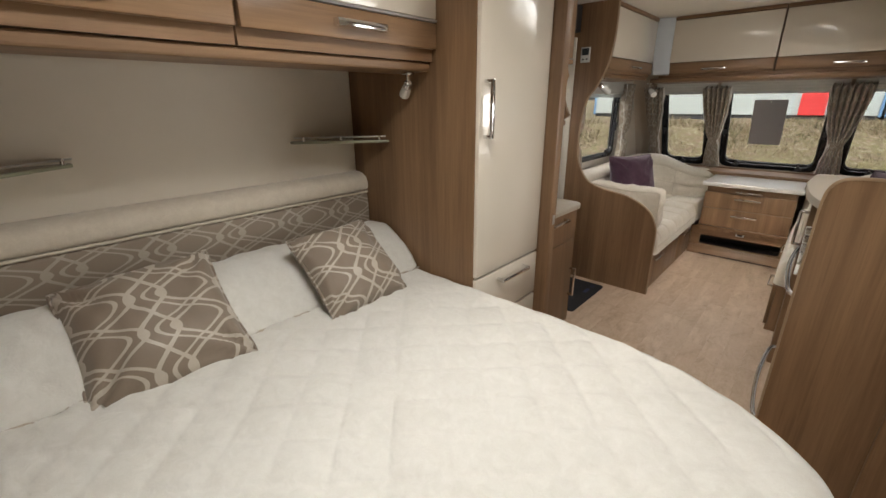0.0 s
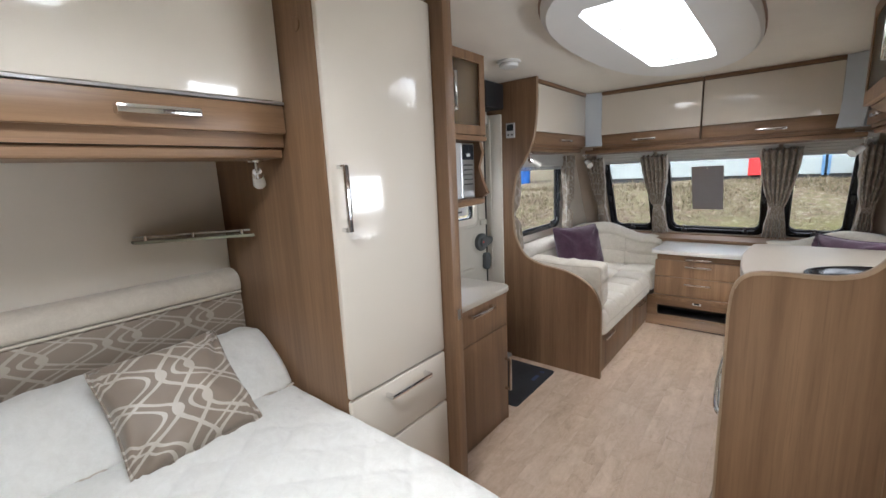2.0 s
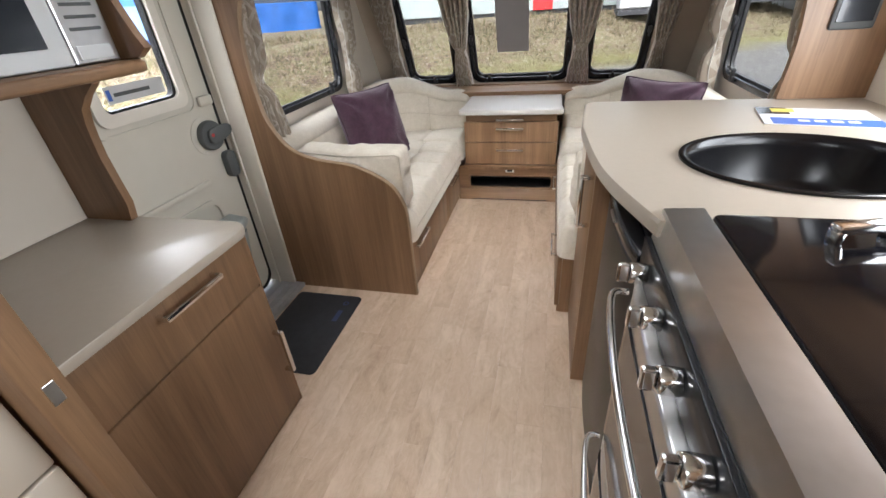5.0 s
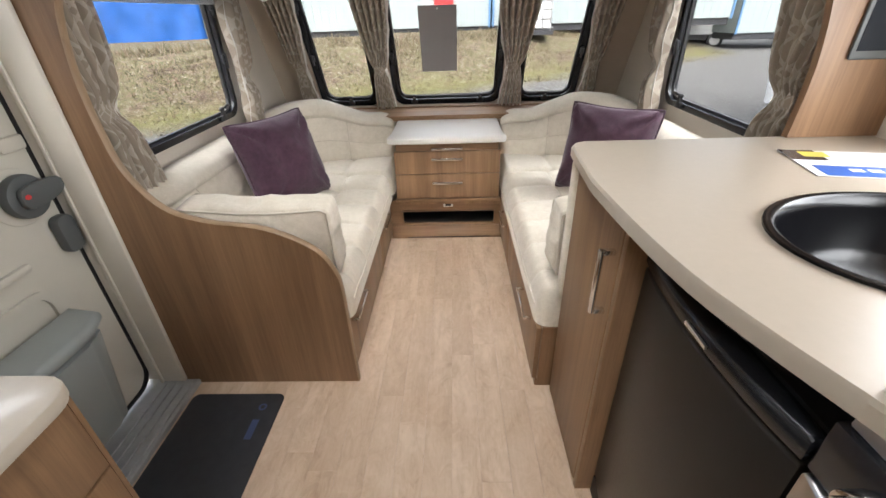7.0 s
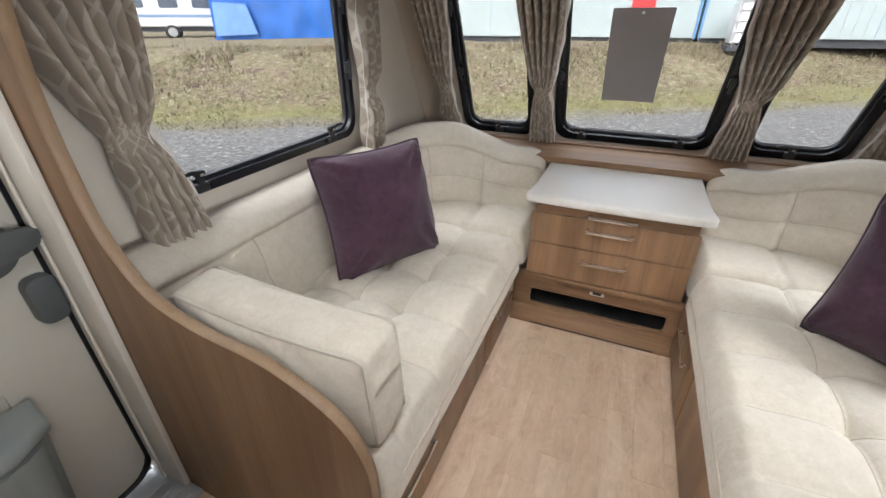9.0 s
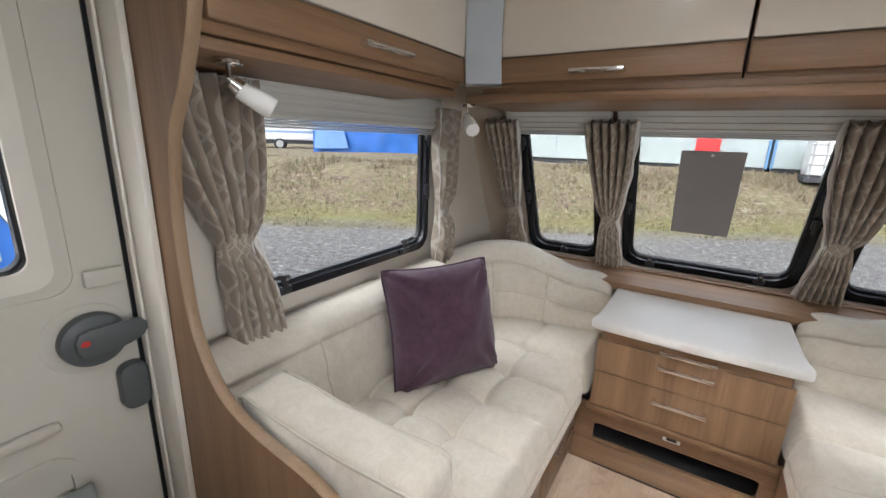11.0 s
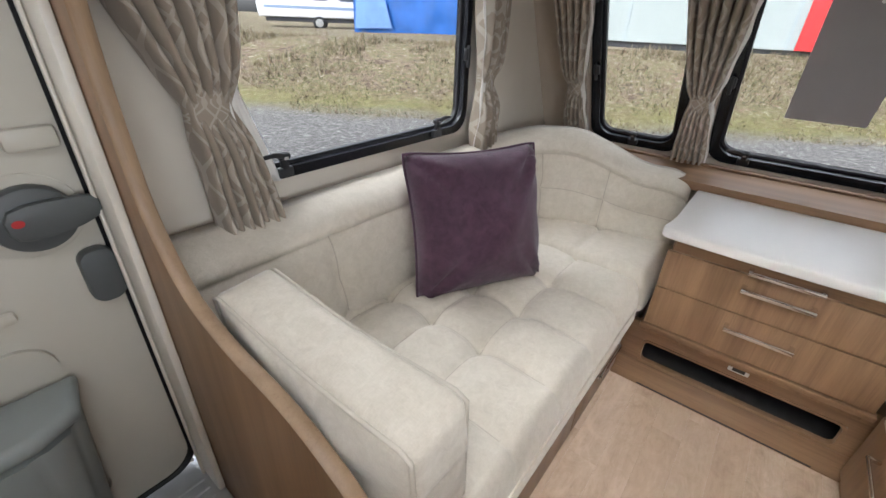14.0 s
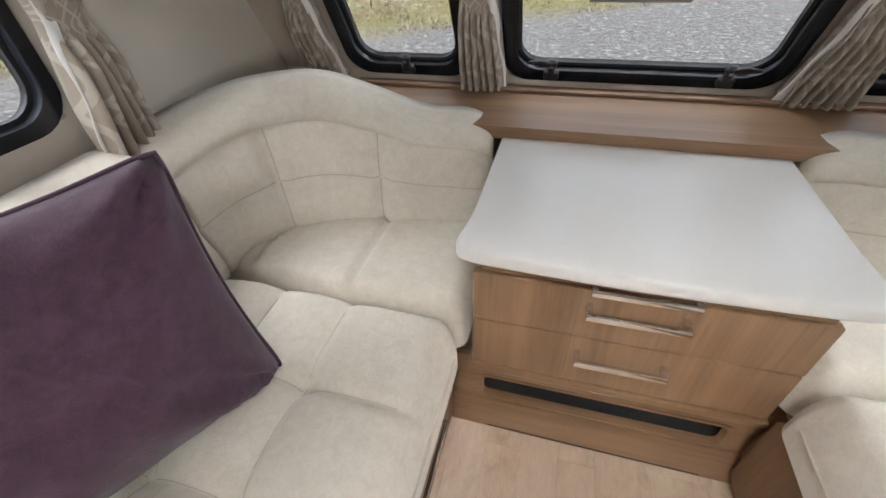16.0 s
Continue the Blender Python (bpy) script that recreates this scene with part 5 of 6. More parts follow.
def chest():
    x0, x1, fy = 0.865, 1.465, 5.518
    t = thing("chest_of_drawers", pose(XC, 5.7, 0), "walnut front chest with two drawers, chrome handles and heater slot", "chest of drawers")
    part("body", box(x0, x1, fy, 5.93, 0.22, 0.61), M_WOOD, t)
    part("pull_out_board", box(x0 + 0.005, x1 - 0.005, fy - 0.016, fy - 0.001, 0.563, 0.608, 0.003), M_WOODX, t)
    bow_handle(t, (XC, fy - 0.016, 0.578), (1, 0, 0), (0, -1, 0), 0.18, 0.005, 0.03)
    for z0, z1, hz in ((0.425, 0.559, 0.52), (0.27, 0.421, 0.376)):
        b = box(x0 - 0.01, x1 + 0.01, fy - 0.02, fy - 0.001, z0, z1, 0.003)
        d = auto(part("drawer_front", b, M_WOOD, t))
        bow_handle(d, (XC, fy - 0.02, hz), (1, 0, 0), (0, -1, 0), 0.18, 0.006, 0.03)
    part("shelf_lip", box(x0 - 0.02, x1 + 0.02, fy - 0.024, 5.93, 0.243, 0.263, 0.004), M_WOODX, t)
    # heater box with a slot
    py = fy + 0.012
    b = bmesh.new()
    for q in ((0.79, 1.54, 0.0, 0.080), (0.79, 1.54, 0.172, 0.2425), (0.79, 0.872, 0.080, 0.172), (1.458, 1.54, 0.080, 0.172)):
        box(q[0], q[1], py, py + 0.02, q[2], q[3], 0, b)
    part("plinth_board", b, M_WOODX, t)
    part("slot_frame", ring(rounded(0.868, 1.462, 0.076, 0.176, 0.022), rounded(0.878, 1.452, 0.084, 0.168, 0.018), "y", py - 0.004, py + 0.018), M_WOODX, t)
    part("slot_back", box(0.84, 1.49, py + 0.20, py + 0.21, 0.03, 0.22), M_BLACKM, t)
    for z0, z1 in ((0.05, 0.07), (0.19, 0.21)):
        part("slot_lining", box(0.84, 1.49, py + 0.021, py + 0.199, z0, z1), M_BLACKM, t)
    for x2 in (0.84, 1.48):
        part("slot_cheek", box(x2, x2 + 0.01, py + 0.021, py + 0.199, 0.071, 0.189), M_BLACKM, t)
    auto(part("lower_board", slab([(py - 0.001, 0.0), (py - 0.045, 0.0), (py - 0.045, 0.014), (py - 0.006, 0.070), (py - 0.001, 0.070)], "x", 0.80, 1.53, 0.002), M_WOODX, t))
    # black strip on the board's face paints a gap's shade; nothing is cut
    part("shadow_gap", box(0.90, 1.43, py - 0.0462, py - 0.0455, 0.004, 0.010), M_BLACKM, t)
    s = part("socket", box(XC - 0.03, XC + 0.03, py - 0.006, py - 0.0005, 0.198, 0.23, 0.003), M_SILVER, t, "small silver socket")
    part("socket_face", box(XC - 0.018, XC + 0.018, py - 0.008, py - 0.0062, 0.204, 0.224, 0.001), M_BLACKM, s)
    tp = thing("table_top", pose(XC, 5.7, 0.613), "white laminate table top with rounded corners on the chest", "table top")
    pts = [(0.838, 5.928), (0.838, 5.60)] + [tuple(p) for p in curve([(0.832, 5.53), (0.826, 5.485), (0.846, 5.464), (0.93, 5.456), (XC, 5.45), (1.40, 5.456), (1.484, 5.464), (1.504, 5.485), (1.498, 5.53)], 4)] + [(1.492, 5.60), (1.492, 5.928)]
    auto(part("board", slab(pts, "z", 0.613, 0.646, 0.007), M_WTOP, tp), 50)


chest()


def lounge_lockers():
    z0, zd, z1 = 1.496, 1.573, CEIL - 0.03
    # along the left wall
    lx = 0.36

    def side(m, y0, y1, hy):
        t = thing("overhead_locker", m @ pose(0.19, (y0 + y1) / 2, z0) @ Matrix.Diagonal((m[0][0], 1, 1, 1)), "overhead lounge locker with a cream gloss flap and walnut rail", "cabinet", "lounge lockers")
        BASE[t] = t.matrix_world.copy()

        def add(nm, b, mat, lab=""):
            b.transform(m)
            return auto(part(nm, b, mat, t, lab))
        add("body", box(0.002, lx - 0.02, y0, y1, z0 - 0.02, CEIL - 0.002), M_WOODY)
        add("door", box(lx - 0.019, lx + 0.003, y0 + 0.003, y1 - 0.003, zd + 0.004, z1, 0.005), M_CREAM, "cream gloss flap")
        add("rail", box(lx - 0.019, lx + 0.003, y0 + 0.003, y1 - 0.003, z0, zd, 0.005), M_WOODY)
        hb = box(lx + 0.020, lx + 0.030, hy - 0.095, hy + 0.095, z0 + 0.024, z0 + 0.038, 0.004)
        for e in (-0.085, 0.085):
            box(lx, lx + 0.028, hy + e - 0.01, hy + e + 0.01, z0 + 0.024, z0 + 0.038, 0.003, hb)
        add("handle", hb, M_CHROME, "chrome bow handle")
        add("cornice", box(lx - 0.019, lx + 0.006, y0, y1, z1 + 0.004, CEIL - 0.002, 0.004), M_WOODY)
        # lit pelmet under the locker
        add("pelmet", box(0.002, lx - 0.03, y0, y1, z0 - 0.046, z0 - 0.022, 0.006), M_WOODY)
    side(Matrix(), PANEL_Y + 0.024, 5.20, 4.785)
    side(MIRROR, PANEL_Y + 0.024, 5.20, 4.785)
    fy = 5.248
    for x0, x1, hx in ((0.47, XC - 0.014, 0.79), (XC - 0.008, 2 * XC - 0.47, 1.54)):
        t = thing("overhead_locker", pose((x0 + x1) / 2, 5.45, z0), "wide front locker with a cream gloss flap and walnut rail", "cabinet", "front lockers")
        part("body", box(x0, x1, fy + 0.02, 5.66, z0 - 0.01, CEIL - 0.002), M_WOODX, t)
        auto(part("door", box(x0 + 0.002, x1 - 0.002, fy - 0.003, fy + 0.019, zd + 0.004, z1, 0.005), M_CREAM, t, "cream gloss flap"))
        auto(part("rail", box(x0 + 0.002, x1 - 0.002, fy - 0.003, fy + 0.019, z0, zd, 0.005), M_WOODX, t))
        bow_handle(t, (hx, fy - 0.003, z0 + 0.024), (1, 0, 0), (0, -1, 0), 0.16, 0.006, 0.022)
        part("cornice", box(x0, x1, fy - 0.006, fy + 0.019, z1 + 0.004, CEIL - 0.002, 0.004), M_WOODX, t)
    # the pelmet under the front lockers
    t = thing("pelmet", pose(XC, 5.4, 1.42), "walnut light pelmet below the front lockers", "trim", kind="structure")
    auto(part("board", box(0.345, 2 * XC - 0.345, fy - 0.012, 5.66, 1.433, 1.465, 0.010), M_WOODX, t))
    part("recess", box(0.40, 2 * XC - 0.40, fy + 0.022, 5.64, 1.4655, 1.4855), M_WOODX, t)
    # grey corner trims
    for m, nm in ((Matrix(), 0), (MIRROR, 1)):
        t = thing("corner_trim", m @ pose(0.42, 5.26, 1.43), "silver-grey rounded corner trim between lockers", "trim", "corner trims", "structure")
        BASE[t] = t.matrix_world.copy()
        b = bmesh.new()
        pts = curve([(0.358, 5.203), (0.39, 5.212), (0.43, 5.226), (0.469, 5.246)], 4)
        rows = []
        for z, o in ((CEIL - 0.006, 0.004), (1.65, 0.004), (1.58, 0.010), (1.51, 0.022), (1.493, 0.024)):
            rows.append([b.verts.new((p.x + o * 0.8, p.y - o * 0.8, z)) for p in pts] + [b.verts.new((0.46, 5.30, z)), b.verts.new((0.34, 5.25, z))])
        for p, q in zip(rows, rows[1:]):
            for k in range(len(p)):
                b.faces.new((p[k], p[(k + 1) % len(p)], q[(k + 1) % len(p)], q[k]))
        b.faces.new(rows[0])
        b.faces.new(rows[-1][::-1])
        b.transform(m)
        auto(part("moulding", b, M_CORNER, t), 50)


lounge_lockers()
spot(pose(0.28, 4.40, 1.449, 0, 0, 60), "chrome reading spotlight with a white shade under the locker")
spot(pose(0.352, 5.25, 1.4325, 0, 0, -45), "chrome reading spotlight with a white shade under the locker")
spot(pose(2 * XC - 0.352, 5.25, 1.4325, 0, 0, -135), "chrome reading spotlight with a white shade under the locker")


def curtain(m, w_top, w_tie, w_bot, z_tie, height, seed, label, lean=0.0, lining=0):
    """A gathered curtain hanging in its own plane: x across, z up from its foot, pulled in by a tie-band."""
    t = thing("curtain", m, label, "curtain", "curtains")
    b = bmesh.new()
    nz, nu = 56, 84
    rows = []
    folds = 3.0 + 13 * w_top
    for j in range(nz + 1):
        z = height * j / nz
        d = (z - z_tie) / height
        if z < z_tie:
            k = (z_tie - z) / z_tie
            wd = w_tie + (w_bot - w_tie) * k ** 0.7
        else:
            k = (z - z_tie) / (height - z_tie)
            wd = w_tie + (w_top - w_tie) * (1 - (1 - k) ** 1.7)
        near = math.exp(-((z - z_tie) / 0.05) ** 2)
        row = []
        for i in range(nu + 1):
            u = i / nu
            f = folds * u * 2 * math.pi + seed + 0.7 * math.sin(3 * z + seed) + 0.5 * noise.noise((u * 4, z * 5, seed))
            amp = (0.040 + 0.016 * noise.noise((u * 5, z * 4, seed + 5))) * (1 - 0.55 * near)
            x = (u - 0.5) * wd + lean * (z - z_tie) + 0.005 * math.cos(f)
            y = amp * math.sin(f) - 0.016 * (1 - near) + noise.noise((u * 9, z * 11, seed)) * 0.004
            row.append(b.verts.new((x, y, z + 0.010 * math.sin(f * 0.5 + seed) * (j == 0))))
        rows.append(row)
    flat = 2.6 * w_top
    laid = b.loops.layers.uv.new("laid_flat")
    for j in range(nz):
        for i in range(nu):
            face = b.faces.new((rows[j][i], rows[j][i + 1], rows[j + 1][i + 1], rows[j + 1][i]))
            for lp, (di, dj) in zip(face.loops, ((0, 0), (1, 0), (1, 1), (0, 1))):
                lp[laid].uv = (flat * (i + di) / nu + seed, height * (j + dj) / nz)
    c = part("cloth", b, M_CURT, t, local=True, smooth=True)
    s = c.modifiers.new("thickness", "SOLIDIFY")
    s.thickness, s.offset = 0.003, 0
    if lining:
        b = bmesh.new()
        pr = None
        for j in range(nz + 1):
            z = height * j / nz
            if z < z_tie:
                wd = w_tie + (w_bot - w_tie) * ((z_tie - z) / z_tie) ** 0.7
            else:
                wd = w_tie + (w_top - w_tie) * (1 - (1 - (z - z_tie) / (height - z_tie)) ** 1.7)
            e = lining * wd / 2 + lean * (z - z_tie)
            q = [b.verts.new((e + lining * o + 0.003 * math.sin(z * 40 + seed), -0.022 + 0.006 * math.sin(z * 25 + o * 90), z)) for o in (-0.010, 0.0, 0.008)]
            if pr:
                for k in range(2):
                    b.faces.new((pr[k], pr[k + 1], q[k + 1], q[k]))
            pr = q
        ln = part("lining", b, M_LINING, t, "white lining edge", local=True, smooth=True)
        s = ln.modifiers.new("thickness", "SOLIDIFY")
        s.thickness = 0.002
    # tie band
    b = bmesh.new()
    rows = []
    for z, g in ((z_tie - 0.045, -0.003), (z_tie - 0.038, 0.003), (z_tie, 0.001), (z_tie + 0.038, 0.003), (z_tie + 0.045, -0.003)):
        rows.append([b.verts.new((math.cos(2 * math.pi * i / 24) * (w_tie / 2 + 0.008 + g), math.sin(2 * math.pi * i / 24) * (0.026 + g) + 0.0, z)) for i in range(24)])
    for p, q in zip(rows, rows[1:]):
        for i in range(24):
            b.faces.new((p[i], p[(i + 1) % 24], q[(i + 1) % 24], q[i]))
    part("tie_back", b, M_TIE, t, "patterned tie band", local=True, smooth=True)
    return t


def hang(p_foot, p_head, normal, *args, **kw):
    """A curtain from foot to head, turned so that its face looks along normal."""
    up = (Vector(p_head) - Vector(p_foot))
    h = up.length
    up.normalize()
    n = Vector(normal)
    n = (n - up * n.dot(up)).normalized()
    side = (-n).cross(up) * 1.0
    m = Matrix((side, -n, up)).transposed().to_4x4()
    m.translation = p_foot
    w_top, w_tie, w_bot, f, seed, label = args
    return curtain(m, w_top, w_tie, w_bot, f * h, h, seed, label, **kw)


CURTAIN_LABEL = "gathered taupe patterned curtain with tie band beside the window"
first_curtain = hang((0.06, 4.508, 0.695), (0.06, 4.508, 1.44), (1, 0, 0), 0.27, 0.085, 0.145, 0.422, 1.0, CURTAIN_LABEL, lean=-0.13, lining=1)
def side_lining(t):
    """White lining hanging loose against the glass behind the first curtain."""
    b = bmesh.new()
    pr = None
    for j in range(25):
        z = 0.80 + 0.60 * j / 24
        e = 4.672 - 0.31 * (z - 0.80)
        row = [b.verts.new((0.022 + 0.004 * math.sin(i * 1.9 + z), 4.53 + (e - 4.53) * i / 18, z)) for i in range(19)]
        if pr:
            for i in range(18):
                b.faces.new((pr[i], pr[i + 1], row[i + 1], row[i]))
        pr = row
    ln = part("lining", b, M_LINING, t, "white lining cloth", smooth=True)
    s = ln.modifiers.new("thickness", "SOLIDIFY")
    s.thickness = 0.002


side_lining(first_curtain)
hang((0.06, 5.55, 0.70), (0.06, 5.555, 1.44), (1, 0, 0), 0.13, 0.07, 0.12, 0.38, 2.0, CURTAIN_LABEL, lining=-1)


def front_point(x, z, off=0.05):
    y = front_y(z)
    n = MF.to_3x3() @ Vector((0, 0, 1))
    p = Vector((x, y, z)) + n * off
    return p


NF = MF.to_3x3() @ Vector((0, 0, 1))
for x, wt, wm, wb, sd, ln in ((0.215, 0.17, 0.07, 0.12, 3.0, 1), (0.735, 0.21, 0.075, 0.13, 4.0, 1), (1.60, 0.24, 0.08, 0.16, 5.0, -1), (2.115, 0.18, 0.07, 0.12, 6.0, -1)):
    hang(front_point(x, 0.70), front_point(x, 1.44), NF, wt, wm, wb, 0.36, sd, CURTAIN_LABEL, lining=ln)
hang((W - 0.06, 5.555, 0.70), (W - 0.06, 5.555, 1.425), (-1, 0, 0), 0.15, 0.07, 0.12, 0.38, 7.0, CURTAIN_LABEL, lining=1)
hang((W - 0.06, 4.57, 0.70), (W - 0.06, 4.57, 1.425), (-1, 0, 0), 0.27, 0.085, 0.17, 0.38, 8.0, CURTAIN_LABEL, lining=-1)

# card stuck on the middle front window
cardm = MF @ Matrix.Translation((1.121, 0.475, 0.016))
t = thing("notice_card", cardm, "grey back of a card stuck on the front window", "sign")
part("card", box(-0.115, 0.115, -0.213, 0.213, 0, 0.0015), M_PAPER, t, local=True)
part("pin", disc(-0.0, 0.195, 0.002, 0.004, 0.006, n=12), M_WHITE, t, local=True)

# ---------------------------------------------------------------- kitchen
KY0, KY1, KZ = 2.79, 4.31, 0.93


def kitchen():
    edge = curve([(1.535, 4.28), (1.52, 4.10), (1.515, 3.95), (1.54, 3.63), (1.61, 3.385)], 6)
    top = thing("worktop", pose(1.95, 3.8, 0.9), "beige laminate kitchen worktop with a curved front", "worktop")
    outer = [Vector((W - 0.002, 4.318)), Vector((1.575, 4.318)), Vector((1.548, 4.305))] + edge
    sink = [(1.955 + 0.235 * math.cos(2 * math.pi * i / 40), 3.70 + 0.19 * math.sin(2 * math.pi * i / 40)) for i in range(40)]
    # board with the bowl's hole: built as a ring joined to the outline by angle
    b = bmesh.new()
    poly = outer + [Vector((W - 0.002, 3.385))]

    def reach(a):
        d = Vector((math.cos(a), math.sin(a)))
        c = Vector((1.955, 3.70))
        best = 9.0
        for i in range(len(poly)):
            p, q = poly[i] - c, poly[(i + 1) % len(poly)] - c
            den = d.x * (q.y - p.y) - d.y * (q.x - p.x)
            if abs(den) < 1e-9:
                continue
            s = (p.x * (q.y - p.y) - p.y * (q.x - p.x)) / den
            u = (p.x * d.y - p.y * d.x) / den
            if s > 0 and -1e-6 <= u <= 1 + 1e-6:
                best = min(best, s)
        return c + d * best
    angs = sorted({math.atan2(p.y - 3.70, p.x - 1.955) for p in poly} | {-math.pi + 2 * math.pi * (i + 0.5) / 60 for i in range(60)})
    o = [reach(a) for a in angs]
    inn = [Vector((1.955 + 0.232 * math.cos(a), 3.70 + 0.187 * math.sin(a))) for a in angs]
    rows = [[b.verts.new((p.x, p.y, z)) for p in pts] for pts, z in ((inn, KZ - 0.03), (inn, KZ), ([c.lerp(q, 0.985) for c, q in zip(inn, o)], KZ), (o, KZ - 0.007), (o, KZ - 0.03), (inn, KZ - 0.03))]
    n = len(angs)
    for p, q in zip(rows, rows[1:]):
        for i in range(n):
            b.faces.new((p[i], p[(i + 1) % n], q[(i + 1) % n], q[i]))
    auto(part("board", b, M_TOP, top), 25)
    s = thing("sink", pose(1.955, 3.70, KZ), "oval black enamel sink set into the worktop", "sink")
    b = bmesh.new()
    rows = []
    for k, z in ((1.04, KZ + 0.001), (1.04, KZ + 0.006), (1.0, KZ + 0.008), (0.96, KZ + 0.003), (0.93, KZ - 0.02), (0.88, KZ - 0.10), (0.72, KZ - 0.135), (0.2, KZ - 0.14)):
        rows.append([b.verts.new((1.955 + 0.235 * k * math.cos(2 * math.pi * i / 48), 3.70 + 0.19 * k * math.sin(2 * math.pi * i / 48), z)) for i in range(48)])
    for p, q in zip(rows, rows[1:]):
        for i in range(48):
            b.faces.new((p[i], p[(i + 1) % 48], q[(i + 1) % 48], q[i]))
    b.faces.new(rows[-1])
    auto(part("bowl", b, M_ENAMEL, s), 50)
    part("waste", disc(1.955, 3.70, KZ - 0.139, KZ - 0.135, 0.035, n=20, r=0.002), M_CHROME, s)
    tp = thing("tap", pose(2.25, 3.70, KZ), "chrome kitchen tap behind the sink", "tap")
    auto(part("spout", tube(curve([(2.25, 3.70, KZ + 0.001), (2.25, 3.70, KZ + 0.16), (2.22, 3.69, KZ + 0.21), (2.10, 3.67, KZ + 0.20)], 6), 0.013, 12), M_CHROME, tp), 60)
    part("lever", tube([(2.25, 3.70, KZ + 0.12), (2.20, 3.80, KZ + 0.15)], [0.012, 0.006], 10), M_CHROME, tp)
    # narrow cupboard by the seats
    c = thing("kitchen_cupboard", pose(1.9, 4.05, 0), "narrow walnut kitchen cupboard with a chrome handle", "cabinet")
    part("body", box(1.575, W - 0.002, 3.89, 4.245, 0, KZ - 0.032), M_WOOD, c)
    auto(part("side_panel", slab([(1.555, 0), (1.555, KZ - 0.032), (1.75, KZ - 0.032), (1.75, 0)], "y", 3.868, 3.8895, 0.003), M_WOOD, c, "dark inner side"))
    d = auto(part("door", box(1.554, 1.5745, 3.891, 4.244, 0.012, KZ - 0.034, 0.003), M_WOOD, c))
    bow_handle(d, (1.554, 3.915, 0.72), (0, 0, 1), (-1, 0, 0), 0.17, 0.006, 0.03)
    e = thing("upholstered_end", pose(1.9, 4.27, 0.4), "ivory padded panel on the kitchen end behind the sofa", "panel")
    part("pad", box(1.545, W - 0.01, 4.247, 4.305, 0.42, KZ - 0.034, 0.022, seg=3), M_FABRIC, e, smooth=True)
    part("backing", box(1.58, W - 0.02, 4.246, 4.29, 0.286, 0.43), M_WOOD, e)
    # fridge under the worktop
    f = thing("fridge", pose(1.85, 3.6, 0), "dark bronze built-in fridge with a black handle strip", "fridge")
    part("body", box(1.628, 1.70, 3.43, 3.865, 0.0, 0.838), M_BLACKM, f)
    part("rear_case", box(1.701, W - 0.05, 3.43, 3.865, 0.0, 0.77), M_BLACKM, f)
    part("back_board", box(1.695, 1.705, 3.43, 3.866, 0.8385, 0.897), M_BLACKM, f)
    pts = [Vector((1.627, 3.432))] + [Vector((1.627, 3.865))] + curve([(1.602, 3.865), (1.588, 3.78), (1.582, 3.65), (1.588, 3.52), (1.602, 3.432)], 5)
    d = auto(part("door", slab(pts, "z", 0.08, 0.795, 0.008), M_FRIDGE, f, "curved dark bronze door"), 50)
    auto(part("handle_strip", slab([p + Vector((-0.003, 0)) if p.x < 1.62 else p for p in pts], "z", 0.7965, 0.838, 0.010), M_BLACK, f, "glossy black grip"), 50)
    part("emblem", box(1.574, 1.579, 3.60, 3.66, 0.814, 0.821, 0.001), M_STEEL, f, "small plain dull badge")
    part("plinth", box(1.6288, 1.60, 3.432, 3.864, 0.0, 0.075), M_BLACKM, f)
    # cooker
    k = thing("cooker", pose(1.9, 3.15, 0), "steel and black cooker with a black glass hob lid", "cooker")
    y0, y1 = KY0 + 0.024, 3.428
    part("body", box(1.63, W - 0.05, y0, y1, 0.0, KZ - 0.035), M_BLACKM, k)
    auto(part("steel_front", slab([(1.622, KZ + 0.008), (1.685, KZ + 0.012), (1.685, KZ - 0.034), (1.612, KZ - 0.05)], "y", y0, y1 - 0.005, 0.003), M_STEEL, k, "brushed steel front strip"))
    auto(part("fascia", box(1.602, 1.629, y0, y1, KZ - 0.13, KZ - 0.051, 0.004), M_BLACK, k, "glossy black control fascia"))
    hob = auto(part("hob_lid", slab(rounded(1.687, W - 0.09, y0 + 0.004, y1 - 0.032, 0.02), "z", KZ + 0.003, KZ + 0.013, 0.003), M_HOB, k, "black glass hob lid"))
    auto(part("lid_hinge", tube([(1.95, 3.345, KZ + 0.028), (2.03, 3.345, KZ + 0.028)], 0.011, 10), M_CHROME, hob))
    bow_handle(hob, (1.86, 3.33, KZ + 0.013), (1, 0.3, 0), (0, 0, 1), 0.09, 0.008, 0.02)
    for i in range(5):
        yy = y0 + 0.055 + i * 0.122
        kn = auto(part("knob", disc(yy, KZ - 0.09, 1.572, 1.601, 0.019, 0.019, 20, "x", 0.003), M_CHROME, k, "chrome control knob"))
        part("grip", box(1.552, 1.572, yy - 0.006, yy + 0.006, KZ - 0.109, KZ - 0.071, 0.004), M_CHROME, kn)
